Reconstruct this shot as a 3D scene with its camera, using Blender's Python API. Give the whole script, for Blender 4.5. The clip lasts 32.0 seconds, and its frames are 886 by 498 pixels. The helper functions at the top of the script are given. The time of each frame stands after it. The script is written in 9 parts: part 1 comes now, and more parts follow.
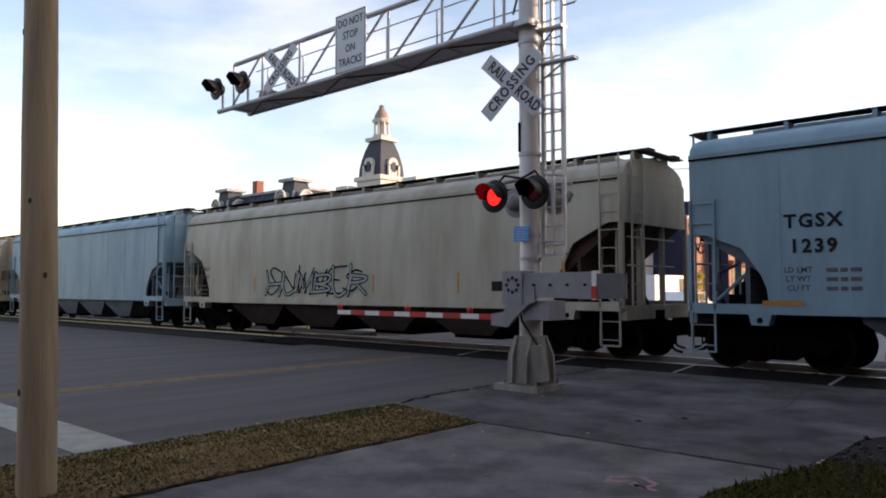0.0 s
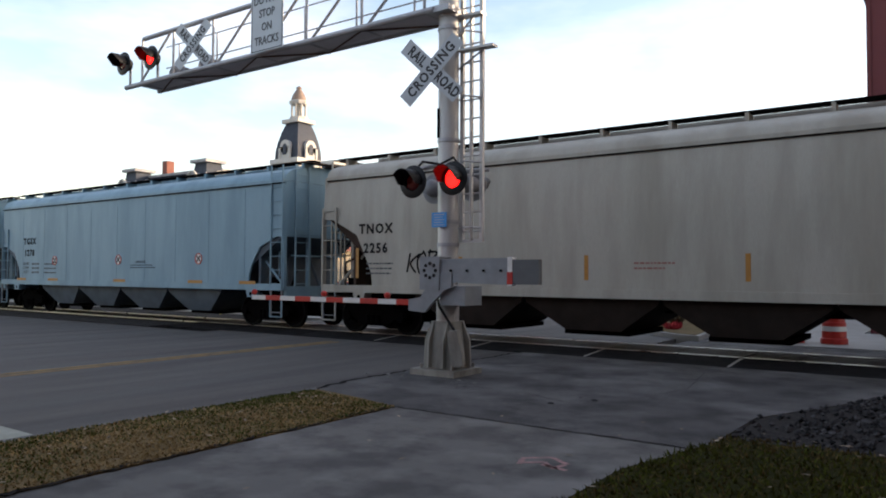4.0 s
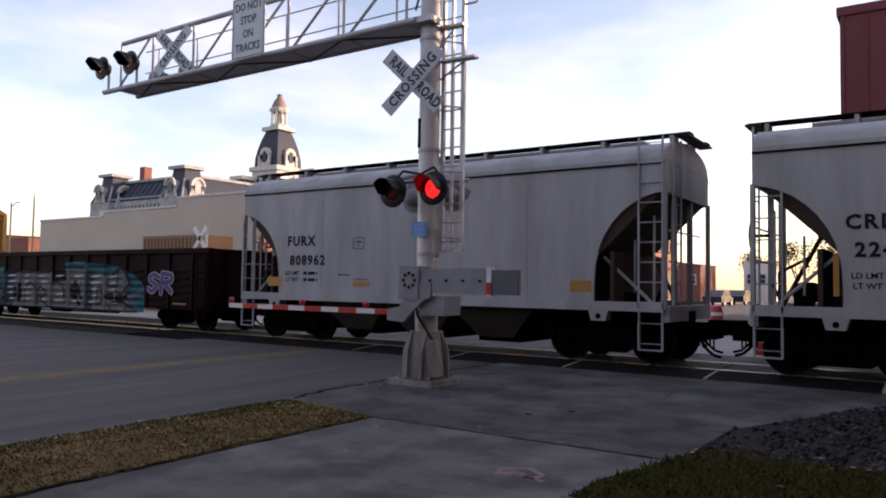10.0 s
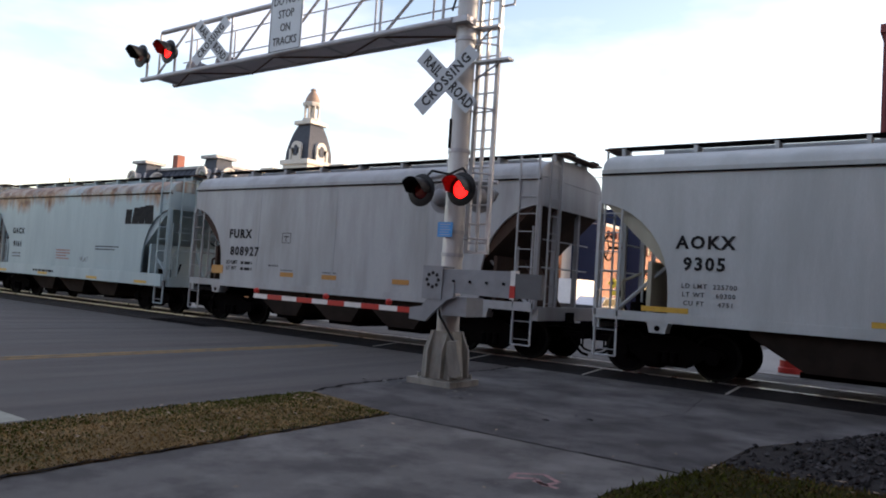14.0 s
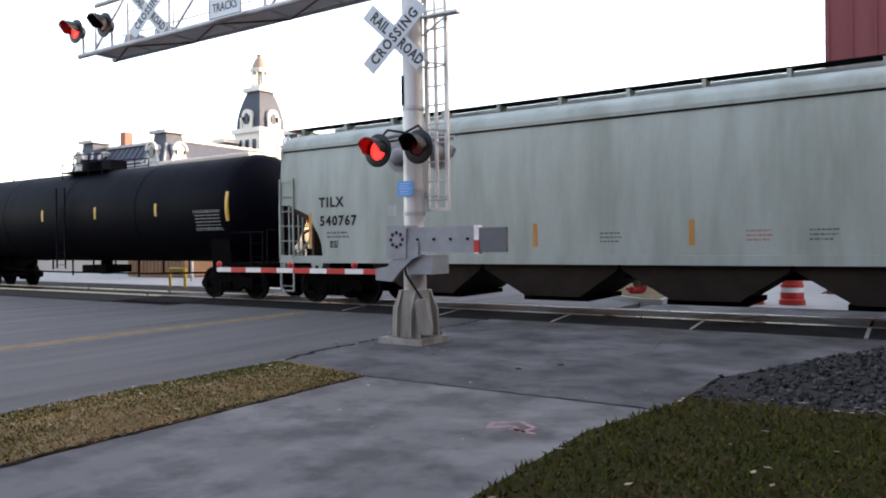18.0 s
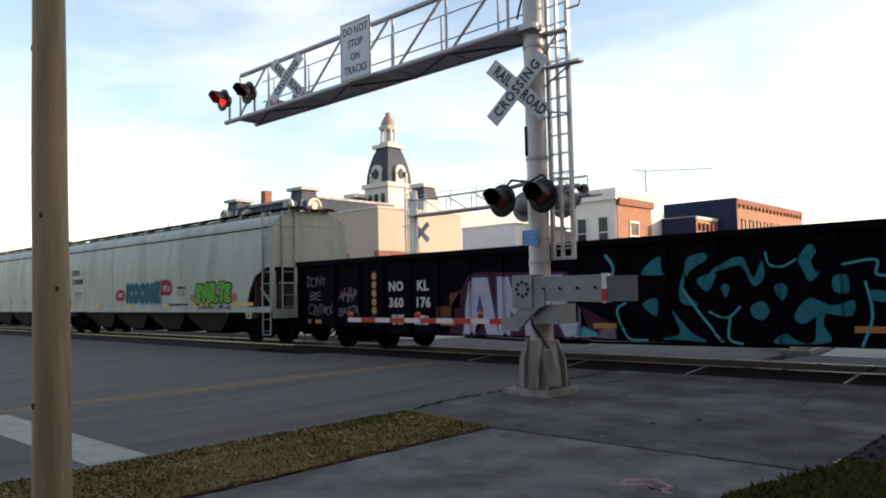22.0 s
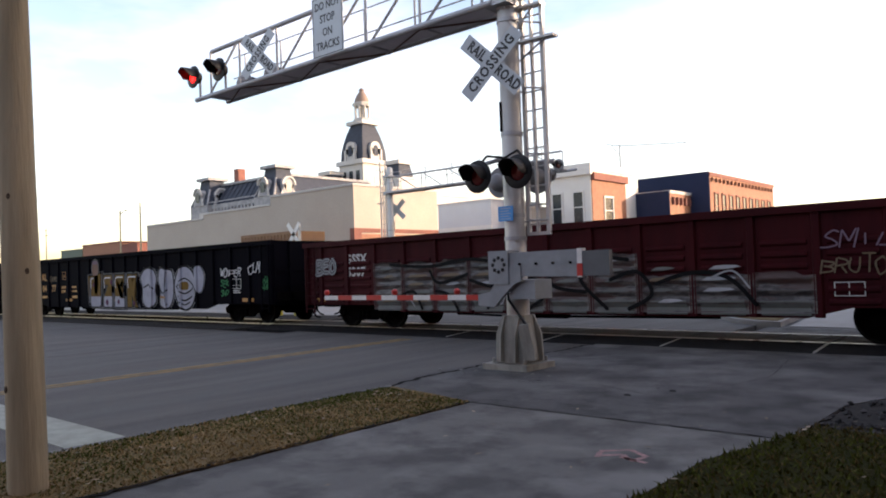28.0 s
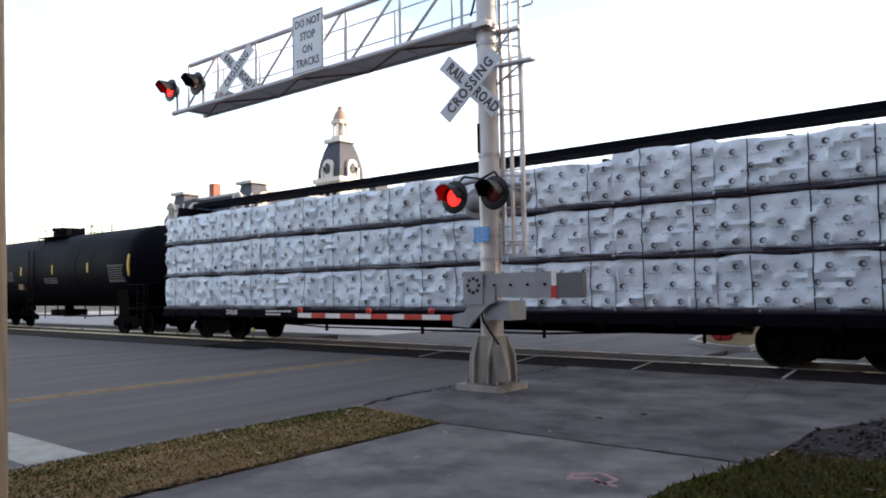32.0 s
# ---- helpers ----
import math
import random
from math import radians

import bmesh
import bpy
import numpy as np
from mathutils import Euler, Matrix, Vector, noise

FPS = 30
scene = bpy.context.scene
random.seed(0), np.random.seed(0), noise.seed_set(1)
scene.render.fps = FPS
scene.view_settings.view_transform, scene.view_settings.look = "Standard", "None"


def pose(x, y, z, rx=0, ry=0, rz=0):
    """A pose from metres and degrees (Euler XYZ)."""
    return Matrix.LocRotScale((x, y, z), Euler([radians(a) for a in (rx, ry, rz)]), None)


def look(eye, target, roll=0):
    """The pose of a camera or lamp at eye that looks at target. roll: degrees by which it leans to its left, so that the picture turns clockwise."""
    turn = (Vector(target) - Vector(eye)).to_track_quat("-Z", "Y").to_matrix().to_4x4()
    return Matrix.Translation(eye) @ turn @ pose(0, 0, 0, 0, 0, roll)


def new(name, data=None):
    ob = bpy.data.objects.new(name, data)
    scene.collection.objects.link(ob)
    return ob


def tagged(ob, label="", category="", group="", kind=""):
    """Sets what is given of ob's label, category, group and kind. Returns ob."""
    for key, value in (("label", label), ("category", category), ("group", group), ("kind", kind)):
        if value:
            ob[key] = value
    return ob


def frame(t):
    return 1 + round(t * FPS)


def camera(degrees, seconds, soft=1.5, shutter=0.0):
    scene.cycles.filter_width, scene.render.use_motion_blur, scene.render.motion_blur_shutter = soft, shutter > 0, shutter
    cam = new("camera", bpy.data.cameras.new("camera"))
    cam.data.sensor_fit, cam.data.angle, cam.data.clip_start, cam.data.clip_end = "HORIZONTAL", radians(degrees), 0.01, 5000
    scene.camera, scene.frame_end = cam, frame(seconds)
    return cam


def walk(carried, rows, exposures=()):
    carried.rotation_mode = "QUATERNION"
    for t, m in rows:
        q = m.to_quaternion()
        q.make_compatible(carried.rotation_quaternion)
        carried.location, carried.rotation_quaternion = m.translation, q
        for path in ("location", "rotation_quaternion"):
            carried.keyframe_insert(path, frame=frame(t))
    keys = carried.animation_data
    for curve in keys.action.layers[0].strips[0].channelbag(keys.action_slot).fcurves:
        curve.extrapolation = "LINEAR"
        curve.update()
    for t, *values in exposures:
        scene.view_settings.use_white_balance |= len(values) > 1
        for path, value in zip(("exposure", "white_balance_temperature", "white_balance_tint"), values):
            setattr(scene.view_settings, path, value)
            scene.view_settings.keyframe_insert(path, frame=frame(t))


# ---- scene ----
cam = camera(62.0, 32.0, soft=1.9)
# seconds, tilt, roll, heading: the camera is held in the hand on one spot
AIM = (
    (0, 93.10, 0.01, 42.04), (0.5, 92.95, 1.40, 40.83), (1, 93.41, 1.75, 39.50), (1.5, 92.96, 1.68, 36.67), (2, 90.19, -1.00, 36.01),
    (2.5, 92.45, -0.63, 34.85), (3, 91.71, -0.23, 34.21), (3.5, 91.95, -0.21, 34.65), (5.5, 91.28, -0.64, 38.19), (6, 90.62, -1.91, 36.01),
    (6.5, 91.28, -0.72, 35.45), (7, 91.00, -1.00, 35.94), (7.5, 90.49, 0.20, 37.22), (8, 90.98, 1.45, 40.02), (8.5, 92.41, 2.07, 41.67),
    (9, 93.27, 1.19, 40.95), (9.5, 92.74, 0.48, 37.54), (10, 92.76, -0.86, 34.02), (10.5, 92.05, -1.35, 34.02), (11, 91.06, -1.48, 33.72),
    (11.5, 91.86, 0.18, 37.47), (12, 92.65, 2.73, 39.98), (12.5, 93.49, 1.17, 40.31), (13, 92.57, -1.75, 38.33), (13.5, 92.14, -3.13, 36.52),
    (14, 92.73, -3.72, 35.85), (14.5, 92.14, -1.80, 36.78), (16.5, 94.25, 1.92, 40.15), (17, 91.77, -0.69, 38.38), (17.5, 90.56, 1.40, 32.35),
    (18, 89.54, 0.67, 33.07), (18.5, 91.54, 2.83, 33.60), (19, 91.08, 0.95, 35.79), (19.5, 90.95, 1.12, 39.81), (20, 92.07, 1.88, 40.69),
    (20.5, 91.99, 1.33, 42.54), (21, 92.91, 0.97, 42.32), (21.5, 93.20, 1.04, 43.14), (22, 93.55, 1.17, 42.80), (22.5, 93.75, 1.69, 42.79),
    (23, 93.81, 0.91, 40.62), (23.5, 93.82, 0.26, 40.40), (24, 93.87, 0.26, 40.99), (24.5, 93.63, 1.09, 40.69), (25, 90.85, -0.51, 38.85),
    (25.5, 91.61, 0.22, 38.86), (27.5, 91.38, 1.42, 39.77), (28, 91.69, 1.96, 40.98), (28.5, 92.50, 1.44, 40.97), (29, 93.16, 1.80, 41.38),
    (29.5, 93.66, 1.46, 40.85), (30, 94.00, 1.54, 40.56), (30.5, 93.61, 1.33, 40.23), (31, 93.07, 0.53, 39.66), (31.5, 92.52, 0.49, 38.62),
    (32, 93.17, 0.86, 39.02),
)
walk(cam, [(t, pose(0, 0, 1.6, a, b, c)) for t, a, b, c in AIM], exposures=((0, 1.36, 7350, 22), (1, 1.66, 7350, 20), (2, 2.06, 7350, 20), (3, 1.42, 7350, 12), (4.5, 1.66, 7350, 19), (6, 1.82, 7350, 20), (7, 1.74, 7350, 21), (8, 1.56, 7350, 22), (9, 1.02, 7350, 21), (10, 1.3, 7350, 30), (11, 1.6, 7350, 21), (12, 1.65, 7350, 20), (13, 1.6, 7350, 21), (14.5, 1.6, 7350, 21), (16.5, 2.01, 7350, 20), (17, 2.25, 7350, 20), (18, 2.65, 7350, 19), (19, 1.68, 7350, 18), (20, 1.76, 7350, 20), (21, 1.66, 7350, 20), (22, 1.41, 7350, 16), (23, 1.22, 7350, 17), (24, 1.2, 7350, 18), (25, 1.48, 7350, 20), (28, 1.7, 7350, 22), (29, 1.67, 7350, 22), (30, 1.62, 7350, 22), (31, 2.1, 7350, 22), (32, 2.1, 7350, 20)))

# ---- light ----
SUN_AZ, SUN_EL = 47.0, 12.0  # degrees from +Y towards +X, and above the horizon
world = bpy.data.worlds.new("sky")
scene.world = world
world.use_nodes = True
wn = world.node_tree.nodes
sky = wn.new("ShaderNodeTexSky")
sky.sky_type, sky.sun_disc = "NISHITA", False
sky.sun_elevation, sky.sun_rotation = radians(SUN_EL), radians(SUN_AZ)
sky.air_density, sky.dust_density, sky.ozone_density = 1.0, 1.2, 1.2
wn["Background"].inputs["Strength"].default_value = 0.15
# thin high cloud over the whole sky
_tc, _mp, _nz, _mr, _mx = (wn.new("ShaderNode" + k) for k in ("TexCoord", "Mapping", "TexNoise", "MapRange", "Mix"))
_mp.inputs["Scale"].default_value = (1.6, 1.6, 5.0)
_nz.inputs["Scale"].default_value, _nz.inputs["Detail"].default_value, _nz.inputs["Roughness"].default_value = 1.8, 5, 0.55
_mr.inputs["From Min"].default_value, _mr.inputs["From Max"].default_value, _mr.inputs["To Max"].default_value = 0.4, 0.72, 0.25
_mx.data_type = "RGBA"
_mx.inputs["B"].default_value = (6.2, 6.0, 6.6, 1)
wl = world.node_tree.links
wl.new(_tc.outputs["Generated"], _mp.inputs["Vector"])
wl.new(_mp.outputs[0], _nz.inputs["Vector"])
wl.new(_nz.outputs["Fac"], _mr.inputs["Value"])
wl.new(_mr.outputs[0], _mx.inputs["Factor"])
wl.new(sky.outputs[0], _mx.inputs["A"])
wl.new(_mx.outputs["Result"], wn["Background"].inputs[0])
sun = new("sun", bpy.data.lights.new("sun", "SUN"))
sun.data.energy, sun.data.angle, sun.data.color = 2.6, radians(0.6), (1.0, 0.87, 0.7)
_a, _e = radians(SUN_AZ), radians(SUN_EL)
sun.matrix_basis = look((0, 0, 30), (-math.sin(_a) * math.cos(_e) * 10, -math.cos(_a) * math.cos(_e) * 10, 30 - math.sin(_e) * 10))


# ---- materials ----
MATS = {}


def mat(name, base, second=None, rough=0.6, metal=0.0, scale=4.0, mix=0.5, stretch=(1, 1, 1), bump=0.1, fine=60.0,
        emit=None, power=0.0, spec=0.5, spread=(0.4, 0.65), third=None, third_scale=0.6, third_spread=(0.55, 0.75), random_tint=0.0, island=0.0):
    """A surface with a base colour, a second colour in blotches, fine grain and relief."""
    if name in MATS:
        return MATS[name]
    m = bpy.data.materials.new(name)
    m.use_nodes = True
    nt = m.node_tree
    n, l = nt.nodes, nt.links
    b = n["Principled BSDF"]
    b.inputs["Roughness"].default_value, b.inputs["Metallic"].default_value = rough, metal
    b.inputs["Specular IOR Level"].default_value = spec
    second = second or tuple(c * 0.8 for c in base)
    tc = n.new("ShaderNodeTexCoord")
    mp = n.new("ShaderNodeMapping")
    mp.inputs["Scale"].default_value = stretch
    l.new(tc.outputs["Object"], mp.inputs["Vector"])

    def layer(sc, detail, lo, hi):
        t = n.new("ShaderNodeTexNoise")
        t.inputs["Scale"].default_value, t.inputs["Detail"].default_value = sc, detail
        t.inputs["Roughness"].default_value = 0.62
        l.new(mp.outputs[0], t.inputs["Vector"])
        r = n.new("ShaderNodeMapRange")
        r.inputs["From Min"].default_value, r.inputs["From Max"].default_value = lo, hi
        l.new(t.outputs["Fac"], r.inputs["Value"])
        return t, r

    def blend(fac, a, bcol, amount=1.0):
        x = n.new("ShaderNodeMix")
        x.data_type = "RGBA"
        if amount < 1.0:
            k = n.new("ShaderNodeMath")
            k.operation = "MULTIPLY"
            k.inputs[1].default_value = amount
            l.new(fac, k.inputs[0])
            fac = k.outputs[0]
        l.new(fac, x.inputs["Factor"])
        for v, s in ((a, x.inputs["A"]), (bcol, x.inputs["B"])):
            if isinstance(v, tuple):
                s.default_value = (*v, 1)
            else:
                l.new(v, s)
        return x.outputs["Result"]

    t1, r1 = layer(scale, 6, *spread)
    col = blend(r1.outputs[0], base, second, mix)
    t2, r2 = layer(fine, 3, 0.3, 0.7)
    col = blend(r2.outputs[0], col, tuple(c * 0.72 for c in base), 0.35)
    if third:
        t3, r3 = layer(third_scale, 5, *third_spread)
        col = blend(r3.outputs[0], col, third, 0.85)
    if random_tint or island:
        oi = n.new("ShaderNodeNewGeometry" if island else "ShaderNodeObjectInfo")
        random_tint = random_tint or island
        hs = n.new("ShaderNodeHueSaturation")
        mr = n.new("ShaderNodeMapRange")
        mr.inputs["To Min"].default_value, mr.inputs["To Max"].default_value = 1 - random_tint, 1 + random_tint
        l.new(oi.outputs["Random Per Island" if island else "Random"], mr.inputs["Value"])
        l.new(mr.outputs[0], hs.inputs["Value"])
        l.new(col, hs.inputs["Color"])
        col = hs.outputs[0]
    l.new(col, b.inputs["Base Color"])
    rr = n.new("ShaderNodeMapRange")
    rr.inputs["To Min"].default_value, rr.inputs["To Max"].default_value = max(rough - 0.12, 0.05), min(rough + 0.12, 1.0)
    l.new(t1.outputs["Fac"], rr.inputs["Value"])
    l.new(rr.outputs[0], b.inputs["Roughness"])
    if bump:
        bp = n.new("ShaderNodeBump")
        bp.inputs["Strength"].default_value, bp.inputs["Distance"].default_value = bump, 0.02
        l.new(t2.outputs["Fac"], bp.inputs["Height"])
        l.new(bp.outputs[0], b.inputs["Normal"])
    if emit:
        b.inputs["Emission Color"].default_value, b.inputs["Emission Strength"].default_value = (*emit, 1), power
    MATS[name] = m
    return m


ASPHALT = mat("asphalt", (0.082, 0.072, 0.066), (0.046, 0.041, 0.039), 0.85, scale=1.6, mix=0.9, bump=0.5, fine=90, stretch=(1, 0.1, 1), third=(0.075, 0.073, 0.07), third_scale=0.5, spread=(0.4, 0.6), third_spread=(0.45, 0.7))
APRON = mat("apron_asphalt", (0.068, 0.065, 0.065), (0.028, 0.0265, 0.027), 0.88, scale=1.5, mix=0.95, bump=0.7, fine=110, third=(0.175, 0.168, 0.165), third_scale=0.6, third_spread=(0.47, 0.72), spread=(0.44, 0.6))
CONCRETE = mat("concrete", (0.115, 0.109, 0.102), (0.05, 0.047, 0.045), 0.9, scale=1.5, mix=0.95, bump=0.5, fine=70, third=(0.215, 0.208, 0.196), third_scale=0.7, third_spread=(0.48, 0.7), spread=(0.44, 0.6))
PALE_CONCRETE = mat("pale_concrete", (0.34, 0.325, 0.30), (0.24, 0.23, 0.215), 0.9, scale=1.5, bump=0.35)
EARTH = mat("earth", (0.13, 0.11, 0.08), (0.08, 0.075, 0.05), 0.95, scale=0.3, bump=0.5, fine=20)
SOIL = mat("verge_soil", (0.17, 0.115, 0.055), (0.1, 0.08, 0.035), 0.95, spec=0.1, scale=2.2, mix=0.9, bump=0.8, fine=50, third=(0.1, 0.06, 0.026), third_scale=1.1)
LAWN_SOIL = mat("lawn_soil", (0.024, 0.026, 0.007), (0.036, 0.028, 0.01), 0.95, spec=0.05, scale=2.5, mix=0.9, bump=0.8, fine=50)
GRAVEL = mat("gravel_stone", (0.042, 0.04, 0.041), (0.012, 0.012, 0.013), 0.9, spec=0.2, scale=6, bump=0.5, island=0.95)
LAWN_DRY = mat("lawn_dry_grass", (0.09, 0.065, 0.025), (0.06, 0.04, 0.016), 0.95, spec=0.05, scale=2, bump=0, island=0.5)
DRY_GRASS = mat("dry_grass", (0.25, 0.17, 0.078), (0.175, 0.122, 0.048), 0.95, spec=0.05, third=(0.36, 0.25, 0.12), third_scale=1.2, third_spread=(0.5, 0.62), scale=2, bump=0, island=0.3)
GREEN_GRASS = mat("green_grass", (0.05, 0.056, 0.01), (0.052, 0.045, 0.009), 0.95, spec=0.05, third=(0.062, 0.072, 0.013), third_scale=1.1, third_spread=(0.5, 0.65), scale=2, bump=0, island=0.3)
VERGE_GREEN = mat("verge_green_grass", (0.066, 0.08, 0.018), (0.07, 0.068, 0.018), 0.95, spec=0.05, scale=2, bump=0, island=0.3)
LEAF = mat("fallen_leaf", (0.26, 0.2, 0.14), (0.18, 0.11, 0.06), 0.8, scale=9, bump=0, island=0.5)
PINK = mat("pink_spray", (0.36, 0.19, 0.18), (0.14, 0.1, 0.097), 0.8, scale=14, mix=0.9, bump=0.2)
BALLAST = mat("ballast", (0.035, 0.032, 0.03), (0.018, 0.017, 0.018), 0.95, spec=0.15, scale=9, mix=0.9, bump=1.0, fine=30)
YELLOW_LINE = mat("road_yellow", (0.27, 0.155, 0.035), (0.08, 0.06, 0.035), 0.8, scale=5, mix=0.9, bump=0.2)
WHITE_LINE = mat("road_white", (0.29, 0.3, 0.25), (0.17, 0.175, 0.145), 0.8, scale=4, mix=0.7, bump=0.2)
# Dark rubber panel with the train's shade put into its colour as well.
DARK_PANEL = mat("shaded_crossing_rubber", (0.013, 0.012, 0.0125), (0.007, 0.0065, 0.007), 0.9, spec=0.1, scale=2.5, mix=0.9, bump=0.4, fine=50)
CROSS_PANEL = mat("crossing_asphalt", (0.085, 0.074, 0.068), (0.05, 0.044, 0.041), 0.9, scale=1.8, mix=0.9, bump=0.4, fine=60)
RAIL = mat("rail_steel", (0.5, 0.49, 0.48), (0.25, 0.23, 0.2), 0.3, 0.9, scale=3)
RUSTY = mat("rusty_steel", (0.14, 0.075, 0.045), (0.07, 0.045, 0.035), 0.85, 0.3, scale=6, bump=0.4)
GALV = mat("galvanised", (0.40, 0.40, 0.41), (0.29, 0.29, 0.3), 0.5, 0.35, scale=3, mix=0.7, bump=0.05)
ALU = mat("aluminium_paint", (0.50, 0.49, 0.47), (0.38, 0.37, 0.35), 0.45, 0.25, scale=2, mix=0.7, stretch=(1, 1, 0.3), bump=0.05)
PEDESTAL = mat("weathered_casting", (0.30, 0.285, 0.245), (0.11, 0.1, 0.085), 0.75, scale=3, mix=0.8, bump=0.3, stretch=(1, 1, 0.35))
WEIGHT = mat("dark_plate", (0.1, 0.105, 0.11), (0.07, 0.07, 0.072), 0.6, scale=3, bump=0.1)
BACKPLATE = mat("lamp_back", (0.2, 0.2, 0.21), (0.14, 0.14, 0.15), 0.6, bump=0)
GATE_STEEL = mat("gate_steel", (0.235, 0.25, 0.265), (0.17, 0.18, 0.19), 0.55, 0.15, scale=3, mix=0.7, bump=0.06)
DECK = mat("deck_plate", (0.5, 0.48, 0.49), (0.38, 0.36, 0.37), 0.7, scale=2, bump=0.1)
BLACK = mat("black_paint", (0.006, 0.006, 0.007), (0.012, 0.011, 0.011), 0.5, scale=4, bump=0.05, spec=0.25)
# Near black: the shade under the cars is put into this steel.
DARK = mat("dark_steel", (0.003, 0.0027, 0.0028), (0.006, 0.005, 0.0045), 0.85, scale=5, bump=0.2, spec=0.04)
SIGN_WHITE = mat("sign_white", (0.46, 0.50, 0.52), (0.4, 0.43, 0.45), 0.4, scale=2, mix=0.5, bump=0)
SIGN_BLACK = mat("sign_black", (0.012, 0.012, 0.013), None, 0.5, bump=0)
RED_PAINT = mat("red_sheeting", (0.5, 0.03, 0.02), (0.33, 0.02, 0.02), 0.4, bump=0)
WHITE_PAINT = mat("white_sheeting", (0.7, 0.69, 0.66), (0.5, 0.49, 0.46), 0.4, scale=5, bump=0)
BLUE_SIGN = mat("blue_sign", (0.03, 0.3, 0.68), None, 0.4, bump=0)
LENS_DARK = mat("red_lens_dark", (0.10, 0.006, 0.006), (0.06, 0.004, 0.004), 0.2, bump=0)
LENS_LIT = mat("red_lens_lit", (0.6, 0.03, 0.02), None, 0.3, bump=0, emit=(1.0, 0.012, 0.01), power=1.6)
WOOD_POLE = mat("pole_wood", (0.43, 0.35, 0.23), (0.25, 0.2, 0.13), 0.9, scale=9, mix=0.75, spec=0.2, stretch=(1, 1, 0.06), bump=0.6, fine=40)
# Wheel rims also carry the under-car shade in their colour.
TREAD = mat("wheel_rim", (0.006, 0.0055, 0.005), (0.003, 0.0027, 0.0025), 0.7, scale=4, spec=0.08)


# ---- mesh helpers ----
def box(bm, x0, x1, y0, y1, z0, z1):
    v = [bm.verts.new(p) for p in ((x0, y0, z0), (x1, y0, z0), (x1, y1, z0), (x0, y1, z0), (x0, y0, z1), (x1, y0, z1), (x1, y1, z1), (x0, y1, z1))]
    for q in ((3, 2, 1, 0), (4, 5, 6, 7), (0, 1, 5, 4), (1, 2, 6, 5), (2, 3, 7, 6), (3, 0, 4, 7)):
        bm.faces.new([v[i] for i in q])
    return bm


def tube(bm, a, b, r, n=8, r2=None):
    """A bar or cone from a to b."""
    a, b = Vector(a), Vector(b)
    r2 = r if r2 is None else r2
    w = (b - a).normalized()
    u = w.orthogonal().normalized()
    v = w.cross(u)
    A, B = [], []
    for i in range(n):
        c = math.cos(2 * math.pi * i / n) * u + math.sin(2 * math.pi * i / n) * v
        A.append(bm.verts.new(a + c * r))
        B.append(bm.verts.new(b + c * r2))
    for i in range(n):
        j = (i + 1) % n
        bm.faces.new((A[i], A[j], B[j], B[i]))
    bm.faces.new(A[::-1])
    bm.faces.new(B)
    return bm


def rail(bm, pts, r, n=6):
    for a, b in zip(pts, pts[1:]):
        tube(bm, a, b, r, n)
    return bm


def prism(bm, pts, axis, lo, hi):
    """A polygon pushed along an axis: 'y' takes (x, z), 'x' takes (y, z), 'z' takes (x, y)."""
    put = {"y": lambda p, d: (p[0], d, p[1]), "x": lambda p, d: (d, p[0], p[1]), "z": lambda p, d: (p[0], p[1], d)}[axis]
    A = [bm.verts.new(put(p, lo)) for p in pts]
    B = [bm.verts.new(put(p, hi)) for p in pts]
    n = len(pts)
    bm.faces.new(A[::-1])
    bm.faces.new(B)
    for i in range(n):
        bm.faces.new((A[i], A[(i + 1) % n], B[(i + 1) % n], B[i]))
    return bm


def loft(bm, rings, closed=True, caps=True):
    V = [[bm.verts.new(p) for p in r] for r in rings]
    n = len(V[0])
    for a, b in zip(V, V[1:]):
        for i in range(n if closed else n - 1):
            bm.faces.new((a[i], a[(i + 1) % n], b[(i + 1) % n], b[i]))
    if caps:
        bm.faces.new(V[0][::-1])
        bm.faces.new(V[-1])
    return bm


def lathe(bm, prof, centre, n=16, axis="z"):
    rings = []
    for r, h in prof:
        ring = []
        for i in range(n):
            a = 2 * math.pi * i / n
            c, s = r * math.cos(a), r * math.sin(a)
            p = {"z": (c, s, h), "y": (c, h, s), "x": (h, c, s)}[axis]
            ring.append((centre[0] + p[0], centre[1] + p[1], centre[2] + p[2]))
        rings.append(ring)
    return loft(bm, rings)


def bevel(bm, w, seg=1, angle=0.5):
    es = [e for e in bm.edges if e.calc_face_angle(0) > angle]
    bmesh.ops.bevel(bm, geom=es, offset=w, segments=seg, affect="EDGES", clamp_overlap=True)
    return bm


def mesh_of(name, bm, material):
    bmesh.ops.recalc_face_normals(bm, faces=bm.faces[:])
    for f in bm.faces:
        f.smooth = True
    for e in bm.edges:
        e.smooth = e.calc_face_angle(0) < 0.6
    me = bpy.data.meshes.new(name)
    bm.to_mesh(me)
    bm.free()
    me.materials.append(material)
    return me


def part(name, bm, material, parent, label="", kind=""):
    ob = new(name, mesh_of(name, bm, material))
    ob.parent = parent
    return tagged(ob, label, kind=kind)


def share(name, me, parent, m=None):
    ob = new(name, me)
    ob.parent = parent
    if m is not None:
        ob.matrix_basis = m
    return ob


def solid(name, bm, material, label, category, kind="", group=""):
    return tagged(new(name, mesh_of(name, bm, material)), label, category, group, kind)


def thing(name, m, label, category, group=""):
    ob = new(name)
    ob.matrix_basis = m
    return tagged(ob, label, category, group)


